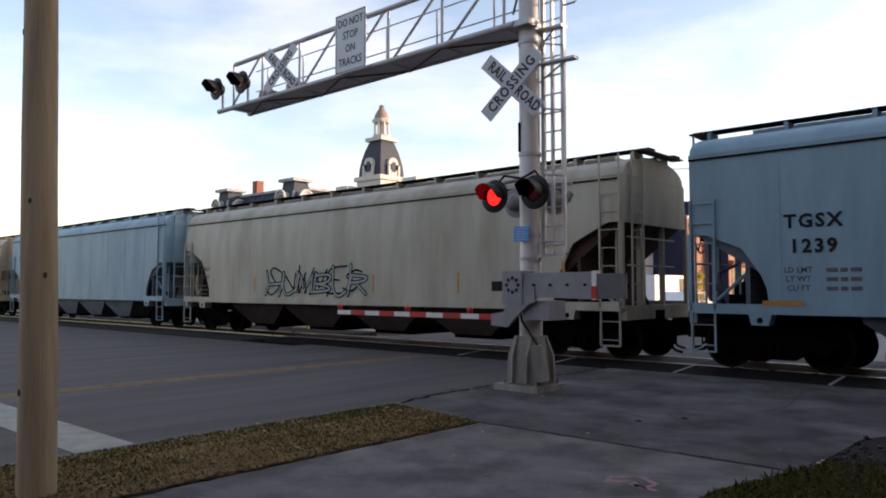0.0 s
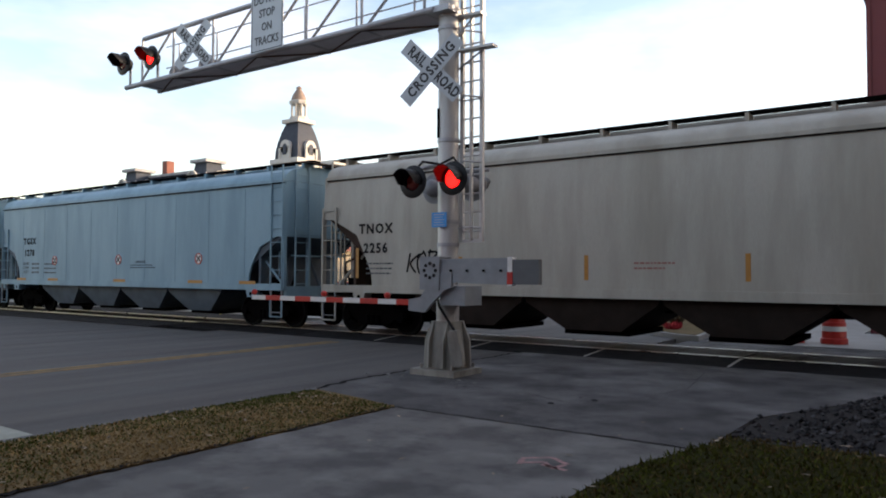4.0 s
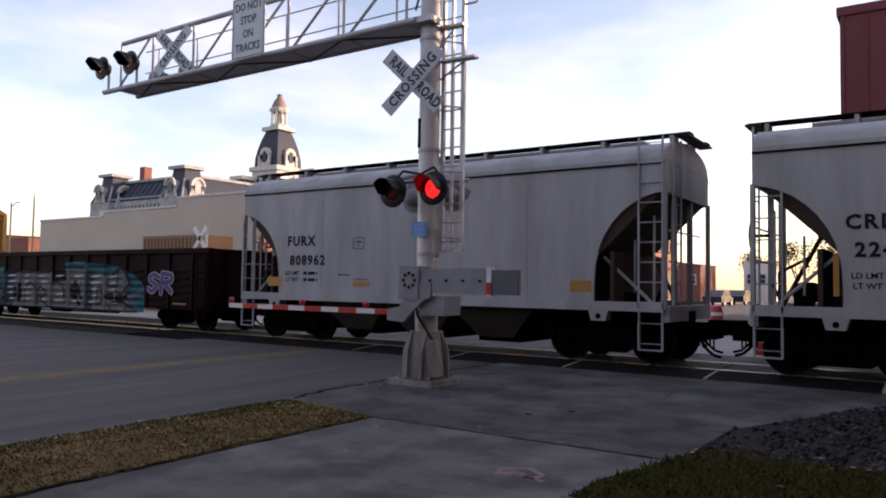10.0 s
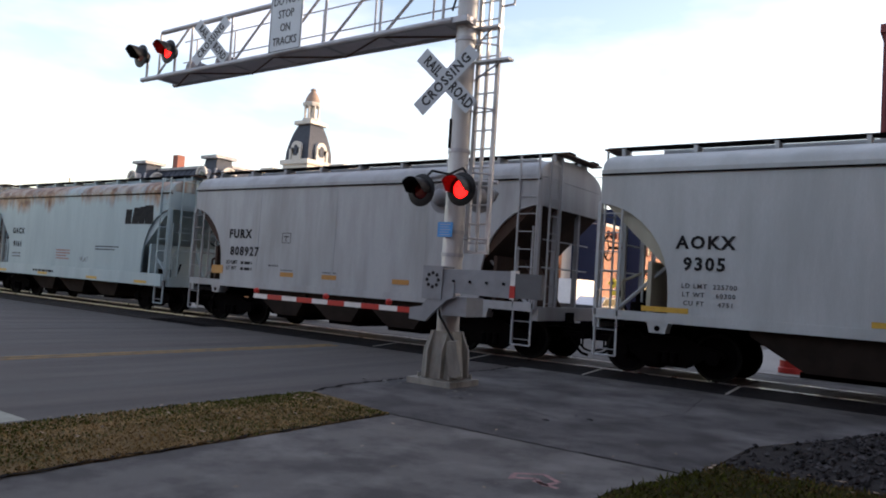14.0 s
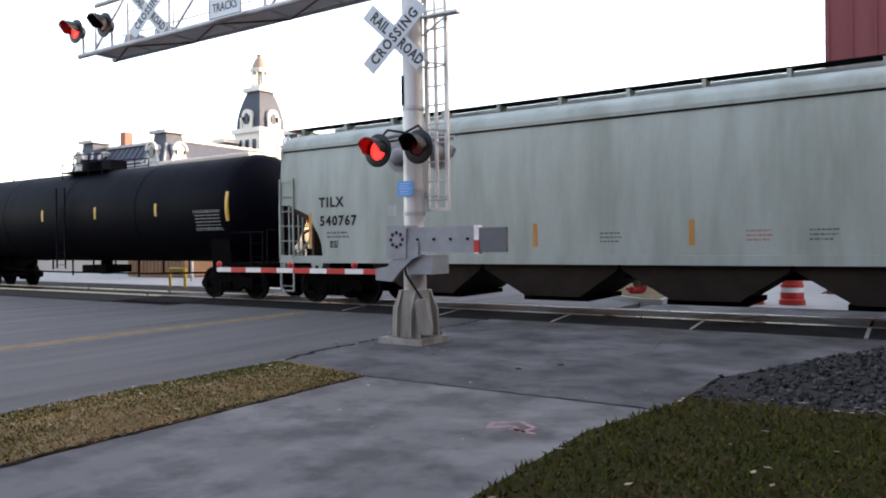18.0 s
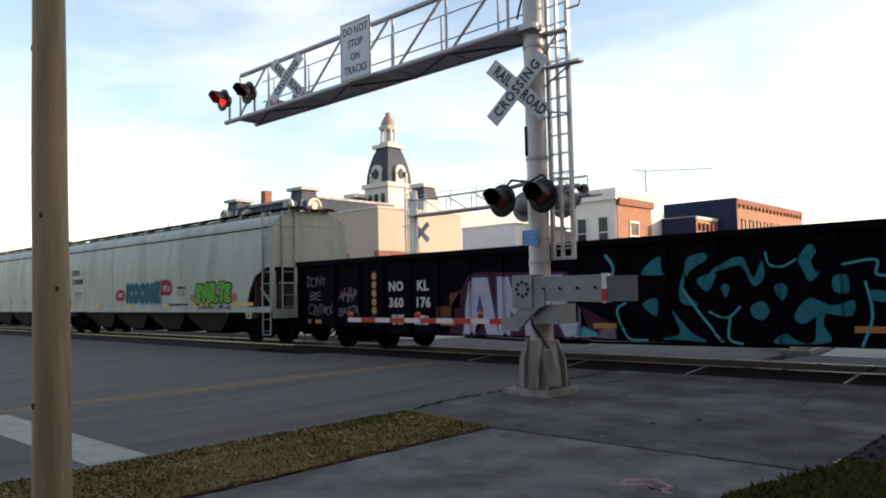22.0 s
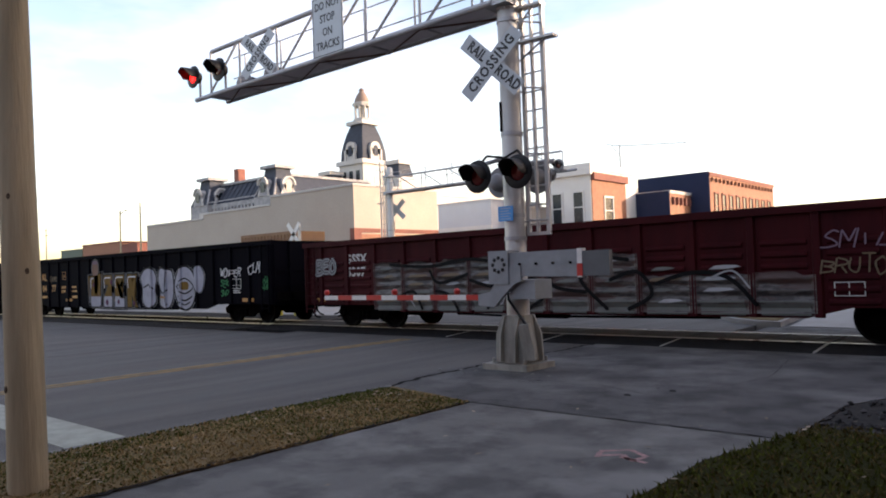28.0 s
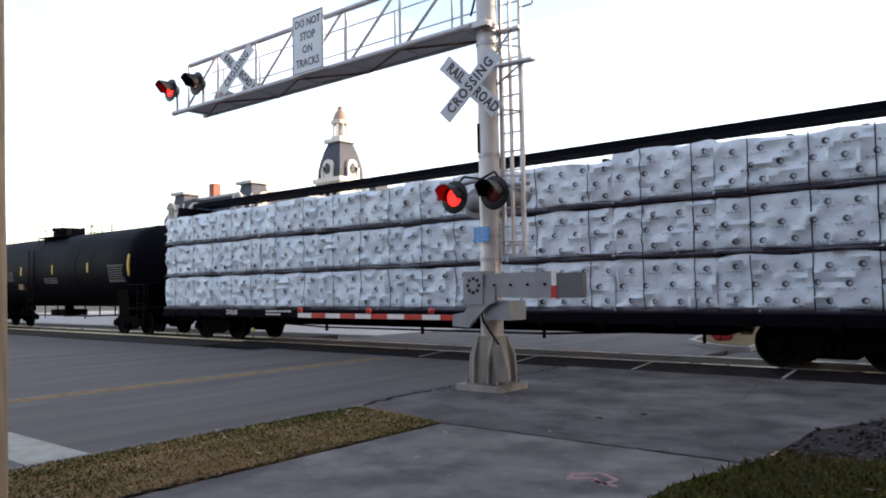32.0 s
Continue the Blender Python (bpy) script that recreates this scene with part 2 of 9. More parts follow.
def letters(text, size, material, parent, m, name="lettering", width=1.0, bold=0.0, gap=1.0):
    """Painted letters in the built-in font, as a thin mesh. m puts them: x to the right, y up the letters."""
    c = bpy.data.curves.new(name, "FONT")
    c.body, c.size, c.extrude, c.offset, c.resolution_u = text, size, 0.002, bold, 2
    c.align_x, c.align_y, c.space_character, c.space_line = "CENTER", "CENTER", gap, 1.0
    tmp = bpy.data.objects.new(name, c)
    me = bpy.data.meshes.new_from_object(tmp)
    bpy.data.objects.remove(tmp)
    me.transform(Matrix.Diagonal((width, 1, 1, 1)))
    me.materials.clear()
    me.materials.append(material)
    ob = new(name, me)
    ob.parent = parent
    ob.matrix_basis = m
    return ob


FACE = pose(0, 0, 0, 90, 0, 0)  # stands letters up, facing -Y
B = bmesh.new

# ---- the ground ----
YC = 15.35  # the middle of the track
RAILS = (14.62, 16.08)


def slab(name, pts, z0, z1, material, label, category):
    return solid(name, prism(B(), pts, "z", z0, z1), material, label, category, "structure")


solid("ground", prism(B(), ((-900, -500), (900, -500), (900, 1200), (-900, 1200)), "z", -0.6, -0.16), EARTH, "bare brown earth that reaches the horizon", "ground", "structure")
slab("road", ((-17.4, -80), (-7.55, -80), (-7.56, 7.4), (-7.72, 8.2), (-7.7, 13.48), (-17.4, 13.48)), -0.3, -0.02, ASPHALT, "worn dark asphalt street running up to the rails", "road")
slab("road_beyond", ((-18.6, 17.2), (-6.2, 17.2), (-6.2, 150), (-18.6, 150)), -0.3, -0.02, ASPHALT, "asphalt street beyond the railway crossing", "road")
slab("pavement", ((-5.62, -40), (-2.35, -40), (-2.38, 5.8), (-2.1, 6.6), (-2.05, 6.90), (-5.66, 6.93)), -0.3, 0.0, CONCRETE, "stained grey concrete pavement with a joint", "pavement")
slab("apron", ((-7.66, 8.0), (-7.4, 7.34), (-5.72, 6.97), (-2.05, 6.935), (-2.02, 8.9), (-1.0, 11.3), (1.6, 13.48), (-7.62, 13.48)), -0.3, -0.005, APRON, "patched asphalt apron beside the crossing", "pavement")
slab("lot_beyond", ((-5.8, 17.25), (60, 17.25), (60, 48), (-5.8, 48)), -0.3, -0.03, APRON, "grey asphalt lot beyond the rails", "pavement")
slab("pale_slab", ((-5.38, 18.75), (-6.13, 25.0), (-6.2, 34.0), (-2.5, 34.0), (-2.5, 23.9), (24, 23.9), (24, 18.75)), -0.2, -0.01, PALE_CONCRETE, "pale concrete slab beyond the rails", "pavement")
slab("island_kerb", ((-5.55, 18.66), (-6.13, 18.85), (-7.0, 19.55), (-7.8, 20.6), (-9.9, 30.6), (-7.1, 29.0), (-6.2, 25.0)), -0.2, 0.1, PALE_CONCRETE, "pale curved kerb round a planted island", "kerb")
slab("island_bed", ((-5.68, 18.9), (-6.15, 19.05), (-6.9, 19.7), (-7.6, 20.65), (-9.6, 30.1), (-7.2, 28.6), (-6.35, 25.0)), 0.0, 0.115, SOIL, "brown soil of a planted island", "flower bed")
slab("lot_far_side", ((-75, 19.5), (-19.0, 19.5), (-19.0, 90), (-75, 90)), -0.3, -0.03, PALE_CONCRETE, "pale concrete lot beside the far street", "pavement")
slab("side_road", ((-120, -60), (-17.6, -60), (-17.45, 12.88), (-120, 12.88)), -0.3, -0.022, ASPHALT, "dark asphalt side street along the tracks", "road")
slab("verge", ((-7.4, -40), (-5.66, -40), (-5.69, 6.7), (-5.76, 6.94), (-6.5, 7.15), (-7.35, 7.3)), -0.3, 0.015, SOIL, "strip of brown winter grass beside the street", "verge")
slab("kerb", ((-7.54, -80), (-7.41, -80), (-7.36, 7.3), (-7.5, 7.42)), -0.3, 0.012, CONCRETE, "low worn concrete kerb along the street", "kerb")
slab("lawn", ((-2.33, -40), (40, -40), (40, 7.75), (3.0, 7.6), (-0.7, 7.55), (-1.95, 7.48), (-2.36, 5.8)), -0.3, 0.02, LAWN_SOIL, "short green lawn beside the pavement", "lawn")
slab("gravel_bed", ((-1.97, 7.52), (-0.7, 7.58), (3.0, 7.64), (40, 7.8), (40, 13.5), (1.7, 13.5), (-0.97, 11.3), (-1.99, 8.9)), -0.3, -0.01, BALLAST, "bed of loose grey gravel beside the tracks", "gravel")
slab("track_bed", ((2.02, 13.56), (400, 13.56), (400, 17.2), (2.02, 17.2)), -0.3, 0.02, BALLAST, "stone ballast under the rails", "ballast")
slab("track_bed_far", ((-600, 12.9), (-20.05, 12.9), (-20.05, 18.6), (-600, 18.6)), -0.3, 0.02, BALLAST, "stone ballast under the rails", "ballast")
UP = 0.07  # the rails lie a little above the street
for y0, y1, z0, z1 in ((13.5, 14.54, -0.01, 0.062), (14.72, 15.98, 0.062, 0.062), (16.16, 17.22, 0.062, -0.01)):
    for k in range(8):
        x0 = -20.0 + k * 2.75
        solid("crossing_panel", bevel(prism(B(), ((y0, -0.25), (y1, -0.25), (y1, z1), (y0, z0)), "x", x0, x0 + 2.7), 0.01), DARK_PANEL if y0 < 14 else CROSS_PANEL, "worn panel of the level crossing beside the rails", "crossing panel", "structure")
        if 2 < k < 8 and y0 < 14:
            solid("panel_joint", prism(B(), ((y0 + 0.1, z0 - 0.1), (y1, z1 - 0.1), (y1, z1 + 0.002), (y0 + 0.1, z0 + 0.009)), "x", x0 - 0.055, x0 + 0.005), PALE_CONCRETE, "pale joint strip between crossing panels", "joint", "structure")
for yy in RAILS:
    bm = B()
    prism(bm, ((yy - 0.036, UP - 0.04), (yy + 0.036, UP - 0.04), (yy + 0.036, UP - 0.005), (yy + 0.03, UP), (yy - 0.03, UP), (yy - 0.036, UP - 0.005)), "x", -500, 400)
    rl = solid("rail", bm, RAIL, "worn steel rail with a polished head", "rail", "structure")
    bm = box(B(), -500, 400, yy - 0.012, yy + 0.012, UP - 0.17, UP - 0.04)
    box(bm, -500, 400, yy - 0.07, yy + 0.07, UP - 0.19, UP - 0.17)
    part("rail_web", bm, RUSTY, rl, "rusty web and foot of the rail")
for k in (-0.12, 0.12):
    solid("centre_line", box(B(), -12.42 + k - 0.06, -12.42 + k + 0.06, -80, 12.9, -0.02, -0.014), YELLOW_LINE, "worn double yellow centre line on the asphalt", "road marking", "structure")
solid("stop_line", box(B(), -12.1, -7.56, 3.03, 3.64, -0.02, -0.013), WHITE_LINE, "broad worn white stop line", "road marking", "structure")


# ---- crossing signal with its cantilever ----
MX, MY = -6.93, 9.8
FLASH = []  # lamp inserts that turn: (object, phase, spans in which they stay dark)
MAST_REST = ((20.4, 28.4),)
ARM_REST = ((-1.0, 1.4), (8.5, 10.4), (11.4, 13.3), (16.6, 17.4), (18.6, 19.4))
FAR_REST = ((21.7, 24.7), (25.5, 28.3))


def crossbuck(parent, x, y, z, length=1.33, wide=0.27, face=-1, turn=9):
    for k, (ang, words) in enumerate(((44, "CROSSING"), (-44, "RAIL      ROAD"))):
        bl = part("crossbuck_blade", bevel(box(B(), -length / 2, length / 2, -0.004, 0.004, -wide / 2, wide / 2), 0.002), SIGN_WHITE, parent, "white crossbuck blade with black letters")
        bl.matrix_basis = pose(x, y, z, 0, 0, turn) @ pose(0, -k * 0.012 * face, 0, 0, -ang, 0)
        sz = 0.235 * wide / 0.27
        for wd, cx in (((words, 0.0),) if k == 0 else (("RAIL", -0.27 * length), ("ROAD", 0.29 * length))):
            letters(wd, sz, SIGN_BLACK, bl, pose(cx, 0.006 * face, 0, 90, 0, 0 if face < 0 else 180), width=(0.86 if k == 0 else 0.78) * length / 1.37, bold=0.008, gap=1.2 if k == 0 else 1.08)


def flasher(parent, x, y, z, phase, face=-1, r=0.265, tag="round black crossing lamp with a hood", rest=()):
    """A round backboard with a hood and a lens; the lens insert, lit on one face, turns over to stand in for blinking.
    """
    bm = B()
    lathe(bm, ((r, 0.0), (r, 0.012), (r - 0.02, 0.02), (0.16, 0.03), (0.15, 0.03), (0.15, -0.1), (0.12, -0.16), (0.05, -0.2)), (0, 0, 0), 24, "y")
    hs = part("lamp_housing", bm, BLACK if face < 0 else BACKPLATE, parent, tag)
    hs.matrix_basis = pose(x, y, z, 0, 0, 0 if face > 0 else 180)
    bm = B()
    rings = []
    for d, rr, dz in ((0.02, 0.185, 0.0), (0.17, 0.19, 0.0), (0.32, 0.19, -0.01)):
        lo = -0.25 if d < 0.3 else 0.6
        ring = [(rr * math.cos(a), d, rr * math.sin(a) + dz) for a in [lo + (math.pi - 2 * lo) * i / 14 for i in range(15)]]
        rings.append(ring + [(q[0] * 0.965, q[1], q[2] - 0.006) for q in ring[::-1]])
    loft(bm, rings)
    part("hood", bm, BLACK, hs)
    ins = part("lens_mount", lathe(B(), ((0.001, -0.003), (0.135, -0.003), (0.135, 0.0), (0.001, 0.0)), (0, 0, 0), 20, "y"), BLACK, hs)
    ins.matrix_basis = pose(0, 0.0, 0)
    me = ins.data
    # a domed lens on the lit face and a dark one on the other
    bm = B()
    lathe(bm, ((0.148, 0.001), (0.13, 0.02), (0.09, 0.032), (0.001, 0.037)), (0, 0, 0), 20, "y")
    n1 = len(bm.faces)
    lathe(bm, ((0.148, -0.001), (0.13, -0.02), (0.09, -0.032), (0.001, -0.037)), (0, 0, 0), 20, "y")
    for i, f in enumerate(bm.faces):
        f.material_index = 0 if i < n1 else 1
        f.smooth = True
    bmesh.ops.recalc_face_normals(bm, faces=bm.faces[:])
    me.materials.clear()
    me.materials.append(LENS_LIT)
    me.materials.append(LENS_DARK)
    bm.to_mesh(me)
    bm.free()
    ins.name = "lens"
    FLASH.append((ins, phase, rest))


def signal(x, y, turn, near, L=-8.65, zb=5.9, zt=6.92, high=8.6):
    """Mast, cantilever, lamps, gate. Built round (0, 0) with the traffic coming from -Y; turn puts it on either side."""
    th = thing("crossing_signal", pose(x, y, 0, 0, 0, turn), "silver railway crossing signal with cantilever, flashing lamps and a lowered gate", "crossing signal", "crossing signals")
    bm = B()
    box(bm, -0.46, 0.4, -0.4, 0.4, -0.1, 0.09)
    part("footing", bevel(bm, 0.04), PEDESTAL, th, "pale chipped concrete footing")
    bm = B()
    loft(bm, [[(-a, -a, z), (a, -a, z), (a, a, z), (-a, a, z)] for a, z in ((0.27, 0.10), (0.27, 0.16), (0.25, 0.5), (0.19, 0.85))])
    for sx, sy in ((1, 1), (1, -1), (-1, 1), (-1, -1)):
        part("stiffener", prism(B(), ((sx * 0.2, 0.12), (sx * 0.36, 0.12), (sx * 0.34, 0.55), (sx * 0.2, 0.85)), "y", sy * 0.14 - 0.02, sy * 0.14 + 0.02), PEDESTAL, th)
        part("stiffener", prism(B(), ((sy * 0.2, 0.12), (sy * 0.36, 0.12), (sy * 0.34, 0.55), (sy * 0.2, 0.85)), "x", sx * 0.14 - 0.02, sx * 0.14 + 0.02), PEDESTAL, th)
    part("pedestal", bm, PEDESTAL, th, "flared silver pedestal with stiffening ribs")
    for sx in (-0.3, 0.3):
        for sy in (-0.3, 0.3):
            part("bolt", tube(B(), (sx, sy, 0.1), (sx, sy, 0.17), 0.025, 6), PEDESTAL, th)
    part("mast", lathe(B(), ((0.185, 0.82), (0.185, 1.3), (0.17, 1.32), (0.17, high), (0.15, high + 0.05), (0.02, high + 0.1)), (0, 0, 0), 24), ALU, th)
    for z in (0.88, 2.05, 2.42, 3.75, zb - 0.3, zb - 0.1, zt):
        part("band", tube(B(), (0, 0, z), (0, 0, z + 0.06), 0.185, 20), GALV, th)
    bm = bevel(box(B(), -0.09, 0.09, -0.07, 0.07, -0.28, 0.27), 0.03)
    bmesh.ops.subdivide_edges(bm, edges=bm.edges[:], cuts=2, use_grid_fill=True)
    for v in bm.verts:
        v.co += Vector((noise.noise(v.co * 5), noise.noise(v.co * 5 + Vector((9, 0, 0))), 0)) * 0.03
    part("cable_box", bm, PEDESTAL, th, "dented pale cable box hanging askew").matrix_basis = pose(0.38, -0.31, 0.46, 4, -9, 12)
    part("cable", rail(B(), [(0.36, -0.3, 0.7), (0.2, -0.28, 0.88), (0.0, -0.25, 1.1), (-0.05, -0.22, 1.3)], 0.02), BLACK, th)
    # cantilever
    for yy in (-0.28, 0.34):
        part("bottom_chord", tube(B(), (0.0 if yy > 0 else -0.1, yy, zb), (L - 0.35 if yy < 0 else L, yy, zb), 0.055, 10), GALV, th)
    part("top_chord", tube(B(), (-0.1, -0.28, zt), (L + 0.35, -0.28, zt), 0.05, 10), GALV, th)
    n = 6
    step = (L + 0.4) / n
    for i in range(n + 1):
        xx = i * step - 0.3 if i < n else L + 0.3
        part("upright", tube(B(), (xx, -0.28, zb), (xx, -0.28, zt), 0.026, 6), GALV, th)
        part("cross_bar", tube(B(), (xx, -0.28, zb), (xx, 0.34, zb), 0.03, 6), GALV, th)
        if i < n:
            part("diagonal", tube(B(), (xx - 0.08, -0.28, zt), (xx + step * 0.92, -0.28, zb), 0.028, 6), GALV, th)
            part("floor_brace", tube(B(), (xx, -0.28 if i % 2 else 0.34, zb - 0.05), (xx + step, 0.34 if i % 2 else -0.28, zb - 0.05), 0.018, 6), RUSTY, th)
            part("rail_post", tube(B(), (xx + step / 2, 0.34, zb), (xx + step / 2, 0.34, zb + 1.0), 0.02, 6), GALV, th)
    for z in (zb + 0.5, zb + 1.0):
        part("hand_rail", tube(B(), (-0.1, 0.34, z), (L + 0.3, 0.34, z), 0.014, 6), GALV, th)
    bm = B()
    for k in range(9):
        y0 = -0.22 + k * 0.0565
        box(bm, L + 0.05, -0.2, y0, y0 + 0.034, zb + 0.0, zb + 0.03)
    part("walkway", bm, DECK, th, "grey open walkway grating", kind="stuff")
    for k in range(60):
        xx = -0.3 + (L + 0.4) * k / 59
        part("grating_bar", box(B(), xx - 0.01, xx + 0.01, -0.25, 0.3, zb + 0.03, zb + 0.05), GALV, th)
    for z in (zb, zt):
        bm = B()
        box(bm, -0.22, 0.2, -0.3, 0.3, z - 0.05, z + 0.05)
        part("clamp", bevel(bm, 0.02), GALV, th)
    # sign and crossbucks
    sg = None if not near else part("sign", bevel(prism(B(), [(px, pz) for px, pz in ((-4.44, 5.87), (-3.53, 5.87), (-3.53, 7.07), (-4.44, 7.07))], "y", -0.42, -0.41), 0.004), SIGN_WHITE, th, "white sign with black words")
    for k, wd in enumerate(("DO NOT", "STOP", "ON", "TRACKS")):
        if near:
            letters(wd, 0.225, SIGN_BLACK, sg, pose(-3.985, -0.424, 6.87 - k * 0.265, 90), width=0.82, bold=0.003)
    bm = B()
    for a, b, c, d in ((-4.42, -3.55, 5.89, 5.905), (-4.42, -3.55, 7.035, 7.05), (-4.42, -4.405, 5.89, 7.05), (-3.565, -3.55, 5.89, 7.05)):
        box(bm, a, b, -0.423, -0.42, c, d)
    if near:
        part("sign_border", bm, SIGN_BLACK, sg)
        crossbuck(th, -6.35, -0.38, 6.42, 1.22, 0.245)
    crossbuck(th, -0.08, -0.38, 4.88)
    for xx, zz in ((L - 0.18, 6.40), (L + 0.9, 6.36)) if near else ():
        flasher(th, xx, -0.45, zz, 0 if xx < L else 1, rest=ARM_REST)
        part("lamp_bracket", rail(B(), [(xx, -0.38, zz), (xx, -0.28, zz), (xx, -0.28, zb)], 0.03), GALV, th)
    for xx, zz in ((L + 1.55, 6.3), (L + 0.45, 6.3)) if near else ((L + 0.0, 5.88), (L + 0.38, 5.49)):
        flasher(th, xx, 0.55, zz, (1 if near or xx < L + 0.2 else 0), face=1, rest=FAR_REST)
        part("lamp_bracket", rail(B(), [(xx, 0.48, zz), (xx, 0.34, zz), (xx, 0.34, zb)], 0.03), GALV, th)
    # lamps on the mast
    for k, xx in enumerate((-0.38, 0.4)):
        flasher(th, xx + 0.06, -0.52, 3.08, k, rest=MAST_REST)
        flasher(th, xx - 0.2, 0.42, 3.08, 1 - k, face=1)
    part("lamp_arm", rail(B(), [(-0.45, -0.3, 3.3), (-0.1, -0.25, 3.35), (0.5, -0.3, 3.3)], 0.035, 8), GALV, th)
    part("lamp_arm", rail(B(), [(-0.35, 0.3, 3.3), (0.0, 0.2, 3.32), (0.6, 0.3, 3.3)], 0.035, 8), GALV, th)
    bs = part("notice", box(B(), -0.17, 0.12, -0.22, -0.21, 2.36, 2.6), BLUE_SIGN, th, "small blue notice plate")
    bm = B()
    for k in range(5):
        box(bm, -0.13, 0.08 - 0.03 * (k % 2), -0.222, -0.22, 2.39 + k * 0.042, 2.4 + k * 0.042)
    part("notice_bars", bm, SIGN_WHITE, bs)
    # ladder
    for sx in (0.2, 0.58):
        part("ladder_stile", box(B(), sx - 0.03, sx + 0.03, 0.08, 0.14, 2.15, high + 0.4), ALU, th)
    part("ladder_stile", box(B(), 0.39 - 0.02, 0.39 + 0.02, 0.06, 0.12, 2.15, min(7.6, high)), ALU, th)
    part("ladder_foot", box(B(), 0.17, 0.61, 0.085, 0.135, 2.12, 2.17), ALU, th)
    for k in range(int((high - 2.0) / 0.305)):
        part("rung", tube(B(), (0.2, 0.11, 2.3 + k * 0.305), (0.58, 0.11, 2.3 + k * 0.305), 0.014, 6), ALU, th)
    for k in range(int((high - 2.35) / 1.05)):
        z = 2.35 + k * 1.05
        part("ladder_bracket", rail(B(), [(0.1, 0.0, z), (0.2, 0.08, z), (0.4, -0.15, z), (0.58, 0.1, z)], 0.016), GALV, th)
    for z, wd in ((5.24, 0.84), (5.8, 0.62)):
        part("step_plate", prism(B(), ((0.15, z), (wd, z - 0.02), (wd, z + 0.02), (0.15, z + 0.03)), "y", 0.0, 0.16), ALU, th)
        part("plate_strut", tube(B(), (0.14, 0.05, z - 0.3), (wd - 0.15, 0.05, z - 0.01), 0.016, 6), GALV, th)
    part("guard_loop", rail(B(), [(0.58, 0.12, 6.15), (0.82, 0.12, 6.15), (0.82, 0.12, 7.0), (0.58, 0.12, 7.0)], 0.018), GALV, th)
    part("conduit", rail(B(), [(-0.09, -0.16, 3.82), (-0.09, -0.16, 4.3)], 0.022), DARK, th, "short dark conduit strapped to the mast")
    part("cable", rail(B(), [(-0.1, -0.3, 6.05), (0.0, -0.32, 6.3), (0.06, -0.28, 6.55), (0.02, -0.2, 6.9)], 0.018), BLACK, th)
    part("cable", rail(B(), [(-0.45, -0.34, 3.28), (-0.25, -0.36, 3.42), (0.05, -0.3, 3.36), (0.35, -0.36, 3.44), (0.5, -0.36, 3.26)], 0.02), BLACK, th)
    # gate
    bm = B()
    prism(bm, ((-0.42, 1.02), (-0.1, 1.0), (0.05, 1.15), (0.3, 1.36), (0.42, 1.4), (0.42, 1.62), (0.1, 1.62), (0.02, 1.5), (-0.18, 1.24), (-0.42, 1.2)), "y", -0.5, -0.44)
    part("gate_bracket", bevel(bm, 0.012), GATE_STEEL, th, "bent galvanised gate bracket")
    bm = B()
    box(bm, -0.18, 0.2, -0.518, -0.2, 1.36, 1.88)
    part("gate_hub", bevel(bm, 0.04), GATE_STEEL, th)
    for k in range(8):
        a = k * math.pi / 4
        part("hub_bolt", tube(B(), (0.02 + 0.11 * math.cos(a), -0.526, 1.66 + 0.11 * math.sin(a)), (0.02 + 0.11 * math.cos(a), -0.51, 1.66 + 0.11 * math.sin(a)), 0.03, 8), BLACK, th)
    bm = B()
    prism(bm, ((0.16, 1.48), (1.42, 1.45), (1.42, 1.85), (0.16, 1.84)), "y", -0.48, -0.42)
    part("counterweight_arm", bevel(bm, 0.01), GATE_STEEL, th, "grey steel counterweight arm")
    bm = B()
    box(bm, 1.5, 1.93, -0.5, -0.4, 1.46, 1.82)
    part("counterweight", bevel(bm, 0.02), WEIGHT, th, "dark grey steel counterweight")
    part("counterweight_tip", box(B(), 1.42, 1.5, -0.505, -0.39, 1.44, 1.86), WHITE_PAINT, th)
    part("counterweight_band", box(B(), 1.415, 1.505, -0.51, -0.385, 1.46, 1.64), RED_PAINT, th)
    for k in range(4):
        part("weight_bolt", tube(B(), (0.4 + 0.3 * k, -0.51, 1.66), (0.4 + 0.3 * k, -0.48, 1.66), 0.02, 6), DARK, th)
    bm = B()
    box(bm, 0.15, 0.62, -0.42, 0.05, 1.12, 1.42)
    part("motor_box", bevel(bm, 0.04), GATE_STEEL, th, "grey gate motor box")
    n, seg = 10, 0.395
    arm = part("gate_arm", bevel(box(B(), -0.3 - n * seg, -0.28, -0.47, -0.43, 1.11, 1.192), 0.006), WHITE_PAINT, th, "red and white striped gate arm, lowered")
    for k in range(n):
        if k % 2 == 0:
            part("red_stripe", box(B(), -0.3 - (k + 1) * seg, -0.3 - k * seg, -0.474, -0.426, 1.108, 1.194), RED_PAINT, arm)
    for xx in (-4.2, -2.35, -0.9):
        part("gate_lamp", lathe(B(), ((0.03, 1.2), (0.05, 1.22), (0.055, 1.27), (0.03, 1.3), (0.002, 1.305)), (xx, -0.45, 0), 10), RED_PAINT, arm, "small red gate lamp")
    return th


signal(MX, MY, 0, True)
signal(-27.1, 27.2, 180, False, -10.6, 5.72, 6.6, 7.0)


BARK_KNOT = mat("knot_wood", (0.07, 0.045, 0.025), None, 0.9, bump=0)


